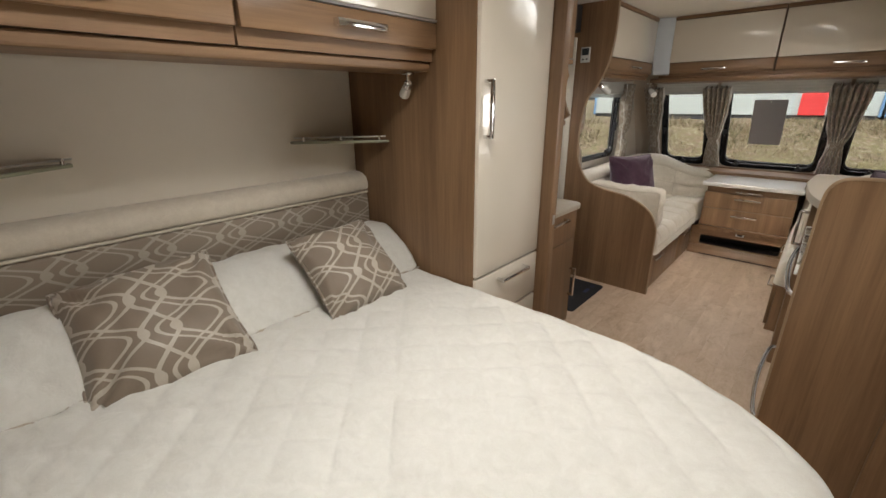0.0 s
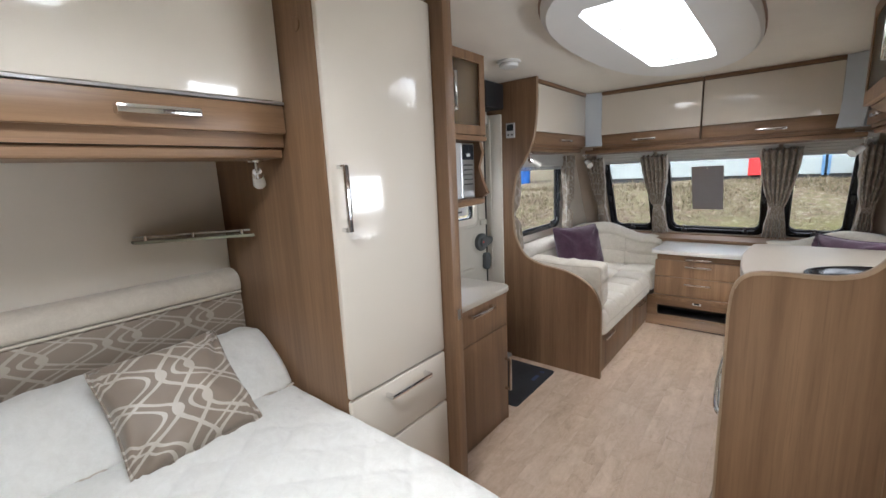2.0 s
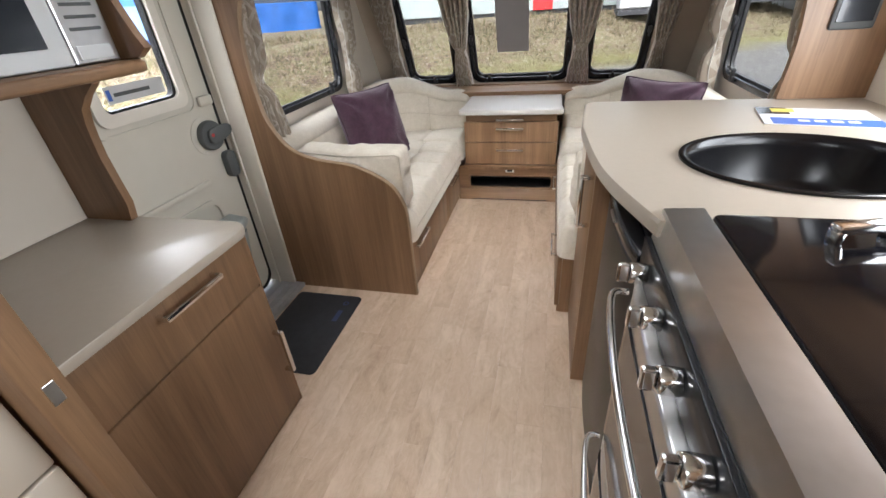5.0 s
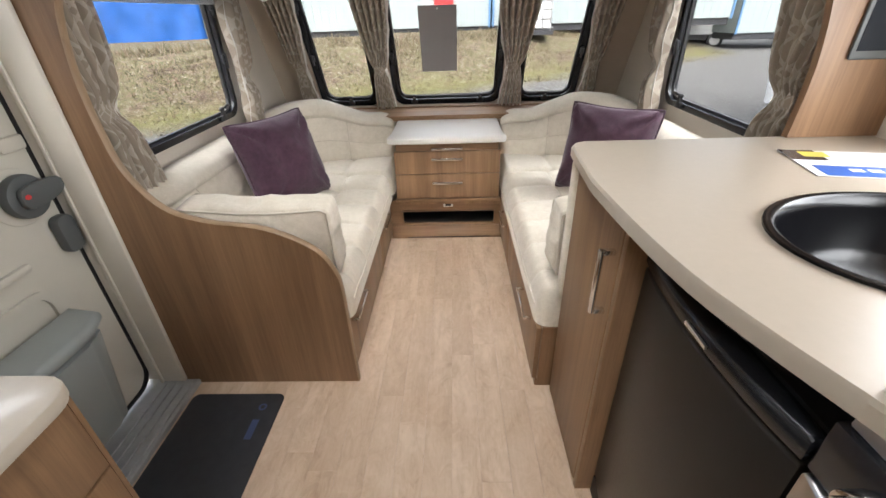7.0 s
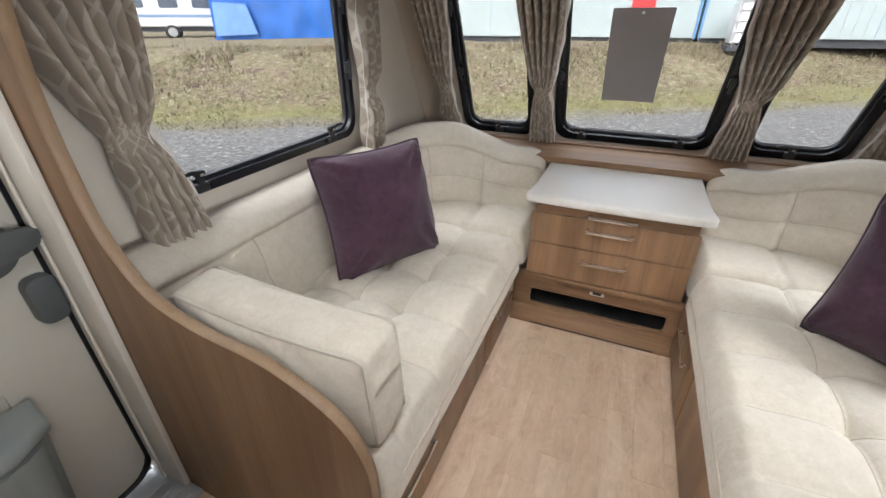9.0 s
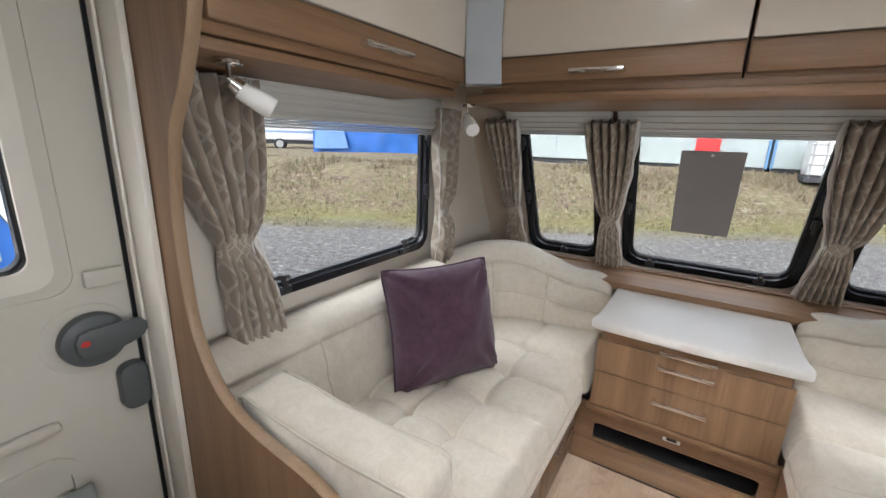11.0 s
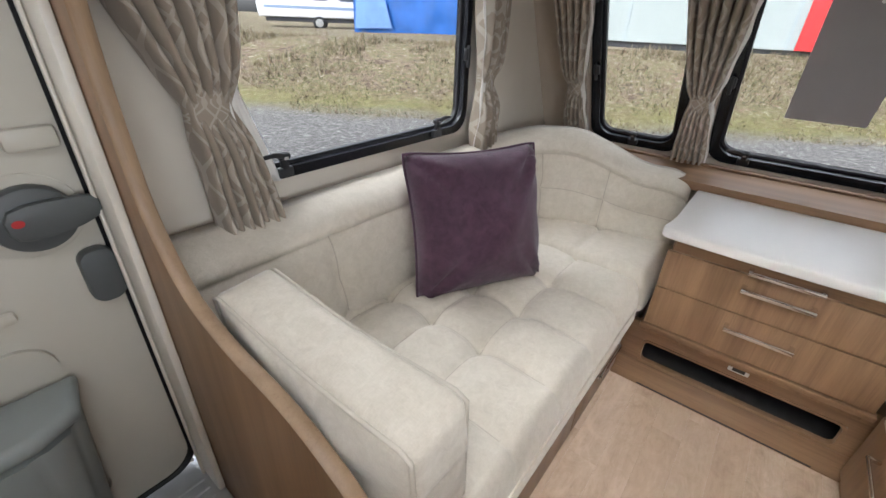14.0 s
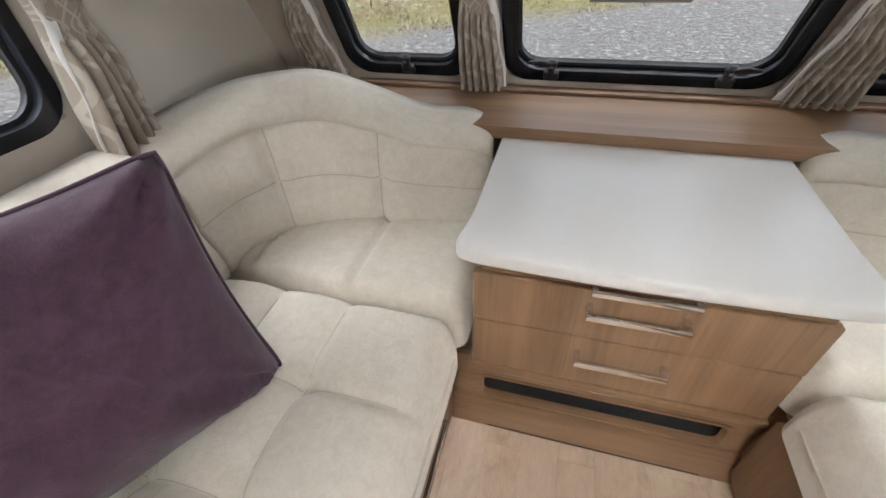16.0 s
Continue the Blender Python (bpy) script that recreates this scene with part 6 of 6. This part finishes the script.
    for nm, z0, z1 in (("oven_door", 0.36, KZ - 0.135), ("lower_door", 0.06, 0.352)):
        d = auto(part(nm, slab([Vector((1.629, y0 + 0.002))] + [Vector((1.629, y1 - 0.002))] + curve([(1.602, y1 - 0.002), (1.586, 3.33), (1.582, 3.12), (1.586, 2.93), (1.602, y0 + 0.002)], 4), "z", z0, z1, 0.006), M_STEEL, k, "brushed steel door"), 50)
        part("glass", slab([Vector((1.595, y0 + 0.05)), Vector((1.595, y1 - 0.05))] + curve([(1.59, y1 - 0.05), (1.58, 3.33), (1.578, 3.12), (1.58, 2.93), (1.59, y0 + 0.05)], 4), "z", z0 + 0.05, z1 - 0.05), M_HOB, d)
        hp = curve([(1.586, y0 + 0.03, z1 - 0.025), (1.552, y0 + 0.06, z1 - 0.025), (1.538, 3.12, z1 - 0.025), (1.552, y1 - 0.06, z1 - 0.025), (1.586, y1 - 0.03, z1 - 0.025)], 6)
        auto(part("handle", tube(hp, 0.007, 10), M_CHROME, d), 60)
    # end panel beside the bedroom, its top sweeping up to the lockers
    e = thing("end_panel", pose(1.9, KY0, 0), "walnut kitchen end panel sweeping up in a curve", "panel")
    sw = curve([(1.568, 1.03), (1.573, 1.08), (1.592, 1.108), (1.63, 1.116), (1.72, 1.118), (1.77, 1.14), (1.798, 1.20), (1.803, 1.30), (1.803, 1.46)], 6)
    pts = [Vector((W - 0.002, 0)), Vector((1.568, 0))] + sw + [Vector((1.803, CEIL - 0.002)), Vector((W - 0.002, CEIL - 0.002))]
    auto(part("board", slab(pts, "y", KY0 - 0.002, KY0 + 0.020), M_WOOD, e), 50)
    tip = [Vector((1.568, 0.0))] + sw
    b = bmesh.new()
    rows = []
    for i, p in enumerate(tip):
        d = (tip[min(i + 1, len(tip) - 1)] - tip[max(i - 1, 0)]).normalized()
        nrm = Vector((-d.y, d.x))
        rows.append([b.verts.new((p.x + nrm.x * o, KY0 + y, p.y + nrm.y * o)) for o, y in ((0.0005, -0.004), (0.006, 0.001), (0.006, 0.017), (0.0005, 0.022))])
    for p, q in zip(rows, rows[1:]):
        for j in range(3):
            b.faces.new((p[j], p[j + 1], q[j + 1], q[j]))
    part("edging", b, M_EDGE, e, "pale wood edging", smooth=True)
    part("post", box(1.812, W - 0.002, KY0 - 0.024, KY0 - 0.003, 0, CEIL - 0.003, 0.004), M_WOOD, e, "walnut upright in front of the panel")
    # partition above the worktop towards the seats
    e = thing("end_panel", pose(2.25, 4.30, KZ), "walnut curved partition standing on the kitchen worktop", "panel")
    pts = [Vector((2 * XC - x, z)) for x, z in [tuple(p) for p in curve(KNOTS[:9], 6)] if z > KZ + 0.002]
    pts = [Vector((W - 0.002, CEIL - 0.002))] + pts + [Vector((pts[-1].x, KZ + 0.002)), Vector((W - 0.002, KZ + 0.002))]
    auto(part("board", slab(pts, "y", 4.29, 4.312), M_WOOD, e), 50)
    s = thing("control_panel", pose(2.25, 4.29, 1.16), "dark grey wall control panel with a black display", "switch")
    auto(part("plate", box(2.19, 2.30, 4.28, 4.2895, 1.125, 1.30, 0.006), M_GREYP, s))
    part("display", box(2.20, 2.29, 4.2785, 4.2798, 1.145, 1.285, 0.001), M_SCREEN, s)
    kf = thing("window_6", pose(W, 3.58, KWIN[2]), "small kitchen window with a white frame over the sink", "window", kind="structure")
    part("window_frame", ring(rounded(KWIN[0] - 0.03, KWIN[1] + 0.03, KWIN[2] - 0.03, KWIN[3] + 0.03, 0.04), rounded(KWIN[0] + 0.01, KWIN[1] - 0.01, KWIN[2] + 0.01, KWIN[3] - 0.01, 0.03), "x", W - 0.012, W + 0.03), M_WHITE, kf)
    # upper kitchen lockers
    for y0, y1 in ((2.815, 3.52), (3.525, 4.235)):
        t = thing("kitchen_locker", pose(2.1, (y0 + y1) / 2, 1.48), "walnut kitchen locker with frosted glazed door", "cabinet", "kitchen lockers")
        b = slab([(1.878, CEIL - 0.002), (1.878, 1.52)] + [tuple(p) for p in curve([(1.885, 1.515), (1.92, 1.498), (2.05, 1.490)], 4)] + [(W - 0.014, 1.49), (W - 0.014, CEIL - 0.002)], "y", y0, y1)
        part("body", b, M_WOODY, t)
        d = part("door", ring([(y0 + 0.003, 1.525), (y1 - 0.003, 1.525), (y1 - 0.003, CEIL - 0.01), (y0 + 0.003, CEIL - 0.01)], [(y0 + 0.055, 1.58), (y1 - 0.055, 1.58), (y1 - 0.055, CEIL - 0.06), (y0 + 0.055, CEIL - 0.06)], "x", 1.855, 1.8775), M_WOOD, t)
        part("pane", box(1.859, 1.867, y0 + 0.054, y1 - 0.054, 1.559, CEIL - 0.059), M_OPALGL, d, "frosted grey-blue pane")
        bow_handle(d, (1.855, y1 - 0.03 if y0 < 3.2 else y0 + 0.03, 1.68), (0, 0, 1), (-1, 0, 0), 0.17, 0.007, 0.032)


kitchen()

# brochures on the worktop
t = thing("brochure", pose(2.12, 4.06, KZ + 0.001, 0, 0, -12), "printed leaflet with blue and yellow bands on the worktop", "leaflet")
part("page", box(-0.12, 0.14, -0.09, 0.10, 0, 0.002, 0.0005), M_PAGE, t, local=True)
part("dark_block", box(-0.12, -0.045, 0.02, 0.10, 0.0022, 0.0026), M_SCREEN, t, local=True)
part("yellow_block", box(-0.085, -0.03, 0.045, 0.085, 0.0028, 0.0032), M_YELLOWP, t, local=True)
part("blue_band", box(-0.10, 0.14, -0.09, -0.02, 0.0022, 0.0026), M_BLUEP, t, local=True)
for i in range(4):
    part("text_bar", box(-0.04 + i * 0.035, -0.015 + i * 0.035, -0.06, -0.04, 0.0028, 0.003), M_PAGE, t, local=True)

# ceiling fittings
t = thing("smoke_alarm", pose(0.45, 3.85, CEIL), "round white smoke alarm on the ceiling", "smoke alarm")
auto(part("base", disc(0.45, 3.85, CEIL - 0.012, CEIL - 0.001, 0.062, n=32, r=0.003), M_WHITE, t))
auto(part("cover", disc(0.45, 3.85, CEIL - 0.035, CEIL - 0.0125, 0.05, n=32, r=0.01), M_WHITE, t))
t = thing("speaker", pose(0.12, 4.16, 1.72), "black loudspeaker above the entrance door", "speaker")
auto(part("case", box(0.004, 0.16, 4.07, 4.28, 1.73, 1.89, 0.01), M_BLACKM, t))

# ---------------------------------------------------------------- outside
def bank_height(x, y):
    """The rough bank that rises beyond the yard."""
    s = max(0.0, min(1.0, (y - 0.63 * (x - 1) - 14.2) / 6.5))
    return 1.1 * s * s * (3 - 2 * s) * max(0.0, min(1.0, (15 - x) / 6))


def ground():
    b = bmesh.new()
    n = 150

    def co(i):
        s = (i / n - 0.5) * 2
        return math.copysign(abs(s) ** 3.2 * 900 + abs(s) * 26, s)
    rows = []
    for j in range(n + 1):
        row = []
        for i in range(n + 1):
            x, y = 1.2 + co(i), 4 + co(j)
            bank = bank_height(x, y)
            z = FLOOR_OUT + bank + noise.noise((x * 0.8, y * 0.8, 0)) * 0.08 * (0.15 + bank)
            row.append(b.verts.new((x, y, z)))
        rows.append(row)
    for j in range(n):
        for i in range(n):
            b.faces.new((rows[j][i], rows[j][i + 1], rows[j + 1][i + 1], rows[j + 1][i]))
    m = Mat("gravel_and_grass", 0.9)
    sep = m.node("ShaderNodeSeparateXYZ", {"Vector": m.co()})
    d = m.math("SUBTRACT", sep.outputs[1], m.math("MULTIPLY", m.math("SUBTRACT", sep.outputs[0], 1.0), 0.63))
    wob = m.math("MULTIPLY", m.math("SUBTRACT", m.noise(m.co(), 0.7, 4), 0.5), 2.0)
    edge = m.math("ADD", d, wob)
    g = m.math("MULTIPLY", m.math("SUBTRACT", edge, 13.6), 0.7)
    g = m.node("ShaderNodeClamp", {"Value": g}).outputs[0]
    side = m.node("ShaderNodeClamp", {"Value": m.math("MULTIPLY", m.math("SUBTRACT", 13.0, m.math("ADD", sep.outputs[0], wob)), 0.6)}).outputs[0]
    g = m.math("MULTIPLY", g, side)
    stone = m.ramp(m.noise(m.co(), 22, 8, 0.85), (0.40, (0.05, 0.048, 0.046)), (0.5, (0.17, 0.165, 0.157)), (0.60, (0.40, 0.39, 0.37)))
    stone = m.mix(m.math("MULTIPLY", m.noise(m.co(), 0.8, 3), 0.45), stone, (0.15, 0.145, 0.135))
    grit = m.noise(m.co(), 9, 3, 0.7)
    stone = m.mix(m.math("MULTIPLY", m.math("GREATER_THAN", grit, 0.60), 0.8), stone, (0.42, 0.41, 0.39))
    stone = m.mix(m.math("MULTIPLY", m.math("LESS_THAN", grit, 0.40), 0.6), stone, (0.055, 0.052, 0.045))
    n1, n2 = m.noise(m.co(), 1.3, 8, 0.85, 0.6), m.noise(m.co(), 7, 8, 0.85)
    grass = m.ramp(n1, (0.41, (0.13, 0.085, 0.06)), (0.47, (0.26, 0.20, 0.13)), (0.53, (0.16, 0.165, 0.065)), (0.59, (0.25, 0.17, 0.12)))
    grass = m.mix(m.math("GREATER_THAN", n2, 0.575), grass, (0.46, 0.41, 0.33))
    grass = m.mix(m.math("LESS_THAN", n2, 0.44), grass, (0.085, 0.07, 0.045))
    strip = m.math("SUBTRACT", 1.0, m.math("ABSOLUTE", m.math("MULTIPLY", m.math("SUBTRACT", edge, 14.9), 0.7)))
    strip = m.node("ShaderNodeClamp", {"Value": m.math("MULTIPLY", strip, 0.55)}).outputs[0]
    grass = m.mix(strip, grass, m.mix(n2, (0.10, 0.12, 0.02), (0.30, 0.29, 0.07)))
    m.set("Base Color", m.mix(g, stone, grass))
    m.bump(m.math("ADD", n2, m.noise(m.co(), 60, 3)), 0.6, 0.05)
    setting("ground", b, m.m, "grey gravel yard running into a rough grass bank", "ground", True)


ground()


def tufts():
    """Grass blades and dry stalks over the bank."""
    rnd = random.Random(5)
    verts, faces = [], []
    for _ in range(100000):
        x = rnd.uniform(-20, 12)
        y = rnd.uniform(13.9, 21.5) + 0.63 * (x - 1)
        z = FLOOR_OUT + bank_height(x, y)
        if noise.noise((x * 0.5, y * 0.5, 9)) < -0.15:
            continue
        high = max(0.0, min(1.0, (y - 0.63 * (x - 1) - 15.6) / 3))
        h = rnd.uniform(0.02, 0.10) * (1 + 1.2 * (rnd.random() < 0.06) + 2.6 * high * (rnd.random() < 0.25) * (noise.noise((x * 0.9, y * 0.9, 2)) > 0))
        a = rnd.uniform(0, 6.28)
        w = rnd.uniform(0.006, 0.022)
        lx, ly = rnd.uniform(-0.12, 0.12), rnd.uniform(-0.12, 0.12)
        i = len(verts)
        verts += [(x - w * math.cos(a), y - w * math.sin(a), z - 0.03), (x + w * math.cos(a), y + w * math.sin(a), z - 0.03), (x + lx, y + ly, z + h * (0.6 + 0.8 * abs(noise.noise((x, y, 4)))))]
        faces.append((i, i + 1, i + 2))
    me = bpy.data.meshes.new("grass")
    me.from_pydata(verts, [], faces)
    m = Mat("dry_grass_blades", 0.8)
    r = m.t.nodes.new("ShaderNodeNewGeometry").outputs["Random Per Island"]
    m.set("Base Color", m.ramp(r, (0.05, (0.07, 0.055, 0.035)), (0.3, (0.15, 0.14, 0.065)), (0.55, (0.26, 0.22, 0.13)), (0.75, (0.21, 0.14, 0.095)), (0.95, (0.42, 0.37, 0.28))))
    me.materials.append(m.m)
    tagged(new("grass", me), "rough dry grass and weeds on the bank", "grass", "", "stuff")


tufts()
M_CLAD = plain("pale_green_white_cladding", (0.37, 0.42, 0.415), 0.45, vary=0.06, scale=1.5)
M_CLADD = plain("cladding_rib", (0.36, 0.43, 0.46), 0.5, vary=0.08)
M_BLUEJ = plain("blue_corner_post", (0.11, 0.24, 0.42), 0.5, vary=0.1)
M_TARP = plain("blue_tarpaulin", (0.025, 0.12, 0.42), 0.35, vary=0.25, scale=2.5, bump=0.5, grain=5)
M_TARPL = plain("pale_blue_tarpaulin", (0.16, 0.30, 0.60), 0.4, vary=0.2, scale=3)
M_REDO = plain("red_painted_door", (0.55, 0.03, 0.03), 0.5)
M_VANW = plain("white_painted_bodywork", (0.78, 0.79, 0.80), 0.25, vary=0.02, coat=0.4)
M_VANG = plain("grey_vehicle_glass", (0.10, 0.12, 0.15), 0.08, coat=0.8, bump=0)
M_VANS = plain("silver_blue_stripe", (0.25, 0.34, 0.50), 0.35)
M_DARKW = plain("dark_underside", (0.05, 0.05, 0.055), 0.7)


def cabin(m, length, height, depth, label, red=None, door=None):
    """A site cabin with ribbed cladding."""
    t = thing("site_cabin", m, label, "building", "site cabins")
    part("body", box(-length / 2, length / 2, 0, depth, 0.25, height), M_CLAD, t, local=True)
    part("skid", box(-length / 2 + 0.05, length / 2 - 0.05, 0.1, depth - 0.1, 0.0, 0.249), M_DARKW, t, local=True)
    part("roof", box(-length / 2 - 0.05, length / 2 + 0.05, -0.05, depth + 0.05, height + 0.001, height + 0.12, 0.02), M_CLADD, t, local=True)
    n = int(length / 0.3)
    for i in range(1, n):
        x = -length / 2 + length * i / n
        if i % 8 == 0:
            part("joint_cover", box(x - 0.03, x + 0.03, -0.03, -0.001, 0.25, height - 0.02, 0.006), M_CLADD, t, local=True)
        elif red is None or not (red - 0.05 < x < red + 0.8):
            part("rib", box(x - 0.02, x + 0.02, -0.014, -0.001, 0.25, height - 0.02, 0.004), M_CLAD, t, local=True)
    for x in (-length / 2 - 0.001, length / 2 - 0.079):
        part("corner_post", box(x, x + 0.08, -0.06, -0.0005, 0.2, height, 0.01), M_BLUEJ, t, local=True)
    if red is not None:
        part("door", box(red, red + 0.74, -0.07, -0.002, 0.25, 2.3, 0.01), M_REDO, t, local=True)
    if door is not None:
        w = part("window", box(door, door + 0.92, -0.06, -0.002, 1.5, 2.3, 0.02), M_VANW, t, local=True)
        part("pane", box(door + 0.09, door + 0.83, -0.07, -0.061, 1.59, 2.21), M_VANG, w, local=True)


GZ = FLOOR_OUT + 1.02
cabin(pose(-2.1, 21.6, GZ, 0, 0, 3), 9.6, 2.7, 2.4, "pale green site cabin with a red door and framed window", 2.62, 3.62)
cabin(pose(7.56, 22.11, GZ, 0, 0, 3), 9.6, 2.7, 2.4, "pale site cabin with ribbed cladding beside the caged container")
cabin(pose(17.6, 22.9, GZ - 0.6, 0, 0, 3), 9.6, 2.7, 2.4, "white site cabin with ribbed cladding on the bank")
t = thing("water_container", pose(4.15, 20.75, GZ - 0.05) @ Matrix.Scale(1.15, 4), "white caged liquid container beside the cabins", "container")
part("tank", box(-0.55, 0.55, -0.5, 0.5, 0.15, 1.15, 0.06), M_VANW, t, local=True)
for z in (0.2, 0.45, 0.7, 0.95, 1.15):
    part("cage_bar", tube([(-0.58, -0.53, z), (0.58, -0.53, z)], 0.018, 6), M_STEEL, t, local=True)
for x in (-0.5, -0.25, 0, 0.25, 0.5):
    part("cage_bar", tube([(x, -0.535, 0.1), (x, -0.535, 1.2)], 0.018, 6), M_STEEL, t, local=True)
part("pallet", box(-0.6, 0.6, -0.55, 0.55, 0.0, 0.14, 0.01), M_DARKW, t, local=True)


def tarp_stack(m):
    t = thing("covered_stack", m, "stack under a draped bright blue tarpaulin", "tarpaulin")
    b = bmesh.new()
    n = 40
    rows = []
    prof = [(-1.3, 0.0), (-1.28, 1.0), (-1.2, 1.9), (-0.9, 2.25), (0, 2.45), (0.9, 2.3), (1.2, 1.9), (1.28, 1.0), (1.3, 0.0)]
    prof = curve([(a, z) for a, z in prof], 4)
    for i in range(n + 1):
        x = -4.0 + 8.0 * i / n
        row = []
        for k, p in enumerate(prof):
            d = noise.noise((x * 1.4, k * 0.35, 3)) * 0.16 + 0.05 * math.sin(x * 5 + k)
            row.append(b.verts.new((x, p.x + d * 0.6, max(0.0, p.y + d * 0.4))))
        rows.append(row)
    for p, q in zip(rows, rows[1:]):
        for k in range(len(prof) - 1):
            b.faces.new((p[k], p[k + 1], q[k + 1], q[k]))
    b.faces.new(rows[0])
    b.faces.new(rows[-1][::-1])
    part("sheet", b, M_TARP, t, local=True, smooth=True)
    b = slab([(-3.9, 0.15), (-2.2, 0.2), (-2.5, 1.05), (-3.8, 1.1)], "y", -1.47, -1.45)
    part("patch", b, M_TARPL, t, local=True)


tarp_stack(pose(-13.1, 21.5, FLOOR_OUT + 1.05, 0, 0, 35) @ Matrix.Diagonal((0.97, 1.1, 1.3, 1)))


def caravan(m, label, length=6.0):
    """A touring caravan seen from outside."""
    t = thing("caravan", m, label, "caravan", "parked caravans")
    side = [(-length / 2, 0.55), (-length / 2 - 0.05, 1.2), (-length / 2 + 0.25, 2.2), (-length / 2 + 0.6, 2.5), (length / 2 - 0.7, 2.55), (length / 2 - 0.2, 2.2), (length / 2 + 0.1, 1.2), (length / 2, 0.55)]
    pts = [Vector(side[0])] + curve(side, 4)[1:]
    auto(part("body", slab(pts, "y", -1.12, 1.12, 0.08, seg=3), M_VANW, t, local=True), 50)
    part("chassis", box(-length / 2 + 0.3, length / 2 - 0.3, -1.0, 1.0, 0.35, 0.545), M_DARKW, t, local=True)
    for s in (-1, 1):
        w = auto(part("wheel", disc(0, 0.33, s * 1.02 - 0.1, s * 1.02 + 0.1, 0.33, n=28, axis="y", r=0.03), M_BLACKM, t, local=True))
        part("rim", disc(0, 0.33, s * 1.124 - 0.01, s * 1.124 + 0.01, 0.2, n=20, axis="y"), M_STEEL, w, local=True)
        for x0, x1 in ((-length / 2 + 0.8, -0.9), (-0.3, 0.5), (1.1, length / 2 - 0.6)):
            part("window", slab(rounded(x0, x1, 1.35, 2.0, 0.08), "y", s * 1.122 - 0.012, s * 1.122 + 0.012), M_VANG, t, local=True)
        part("stripe", box(-length / 2 + 0.3, length / 2 - 0.4, s * 1.121 - 0.006, s * 1.121 + 0.006, 0.95, 1.08), M_VANS, t, local=True)
    part("end_window", box(length / 2 + 0.02, length / 2 + 0.06, -0.8, 0.8, 1.35, 1.95, 0.01), M_VANG, t, local=True)


caravan(pose(13.3, 25.2, FLOOR_OUT, 0, 0, 160), "white touring caravan parked across the gravel yard")
caravan(pose(25.0, 31.0, FLOOR_OUT, 0, 0, 170), "white touring caravan with grey windows parked in the yard")
caravan(pose(8.75, 8.85, FLOOR_OUT, 0, 0, 10), "white touring caravan parked close beside the window")
caravan(pose(-20.7, 20.2, FLOOR_OUT + 1.0, 0, 0, 50), "white touring caravan parked beyond the bank")


t = thing("water_barrel", pose(7.8, 11.8, FLOOR_OUT), "bright blue water barrel lying on the gravel yard", "barrel")
b = disc(0, 0.2, -0.26, 0.26, 0.2, n=28, axis="y", r=0.03)
auto(part("drum", b, M_TARP, t, local=True))
part("cap", disc(0, 0.2, -0.285, -0.261, 0.05, n=16, axis="y", r=0.006), M_VANW, t, local=True)


def motorhome(m):
    t = thing("motorhome", m, "white and blue motorhome parked close outside the door", "motorhome")
    part("body", box(-1.1, 1.1, -3.0, 3.0, 0.5, 3.0, 0.15, seg=3), M_VANW, t, local=True, smooth=False)
    part("chassis", box(-1.0, 1.0, -2.8, 2.8, 0.15, 0.499), M_DARKW, t, local=True)
    part("cab_window", slab([(0.9, 1.55), (2.35, 1.14), (2.82, 1.14), (2.82, 2.3), (0.9, 2.3)], "x", 1.101, 1.112), M_VANG, t, local=True)
    part("white_band", slab([(2.44, 1.93), (2.43, 1.73), (2.70, 1.14), (2.82, 1.14), (2.80, 1.32)], "x", 1.120, 1.126), M_VANW, t, local=True)
    part("window_bar", slab([(0.9, 1.94), (2.85, 1.94), (2.85, 2.01), (0.9, 2.01)], "x", 1.114, 1.130), M_VANW, t, local=True)
    part("corner_plate", slab([(2.55, 2.14), (2.85, 2.16), (2.85, 2.011), (2.66, 2.011)], "x", 1.114, 1.119), M_VANW, t, local=True)
    part("dark_band", slab([(2.46, 1.93), (2.56, 1.92), (2.71, 1.67), (2.68, 1.57)], "x", 1.114, 1.118), M_DARKW, t, local=True)
    part("blue_panel", slab([(2.41, 0.9), (2.76, 0.9), (2.70, 1.14), (2.43, 1.70)], "x", 1.113, 1.1185), M_TARP, t, local=True)
    part("mirror_arm", box(1.132, 1.16, 2.2, 2.42, 0.9, 1.74, 0.01), M_DARKW, t, local=True)


motorhome(pose(-2.9, 1.85, FLOOR_OUT))

# ---------------------------------------------------------------- floor planks
def planks():
    t = thing("floor", pose(XC, 3, 0), "pale oak plank vinyl floor", "floor", kind="structure")
    rnd = random.Random(11)
    w, l = 0.092, 0.61
    meshes = {}

    def mesh(length):
        key = round(length, 2)
        if key not in meshes:
            b = box(-w / 2 + 0.0003, w / 2 - 0.0003, -key / 2 + 0.0003, key / 2 - 0.0003, -0.0055, 0.0)
            me = bpy.data.meshes.new("plank")
            b.to_mesh(me)
            b.free()
            me.materials.append(M_PLANK)
            meshes[key] = me
        return meshes[key]
    nx = int((W + 0.02) / w) + 1
    for i in range(nx):
        x = 0.0 + w * (i + 0.5) - 0.01
        if x > W:
            break
        y = -rnd.uniform(0.0, 0.55) + YR
        while y < 6.3:
            y1 = min(y + l, 6.34)
            y0 = max(y, YR)
            if y1 - y0 > 0.05:
                ob = new("plank", mesh(y1 - y0))
                ob.parent = t
                ob.matrix_world = pose(x, (y0 + y1) / 2, 0)
            y += l


planks()
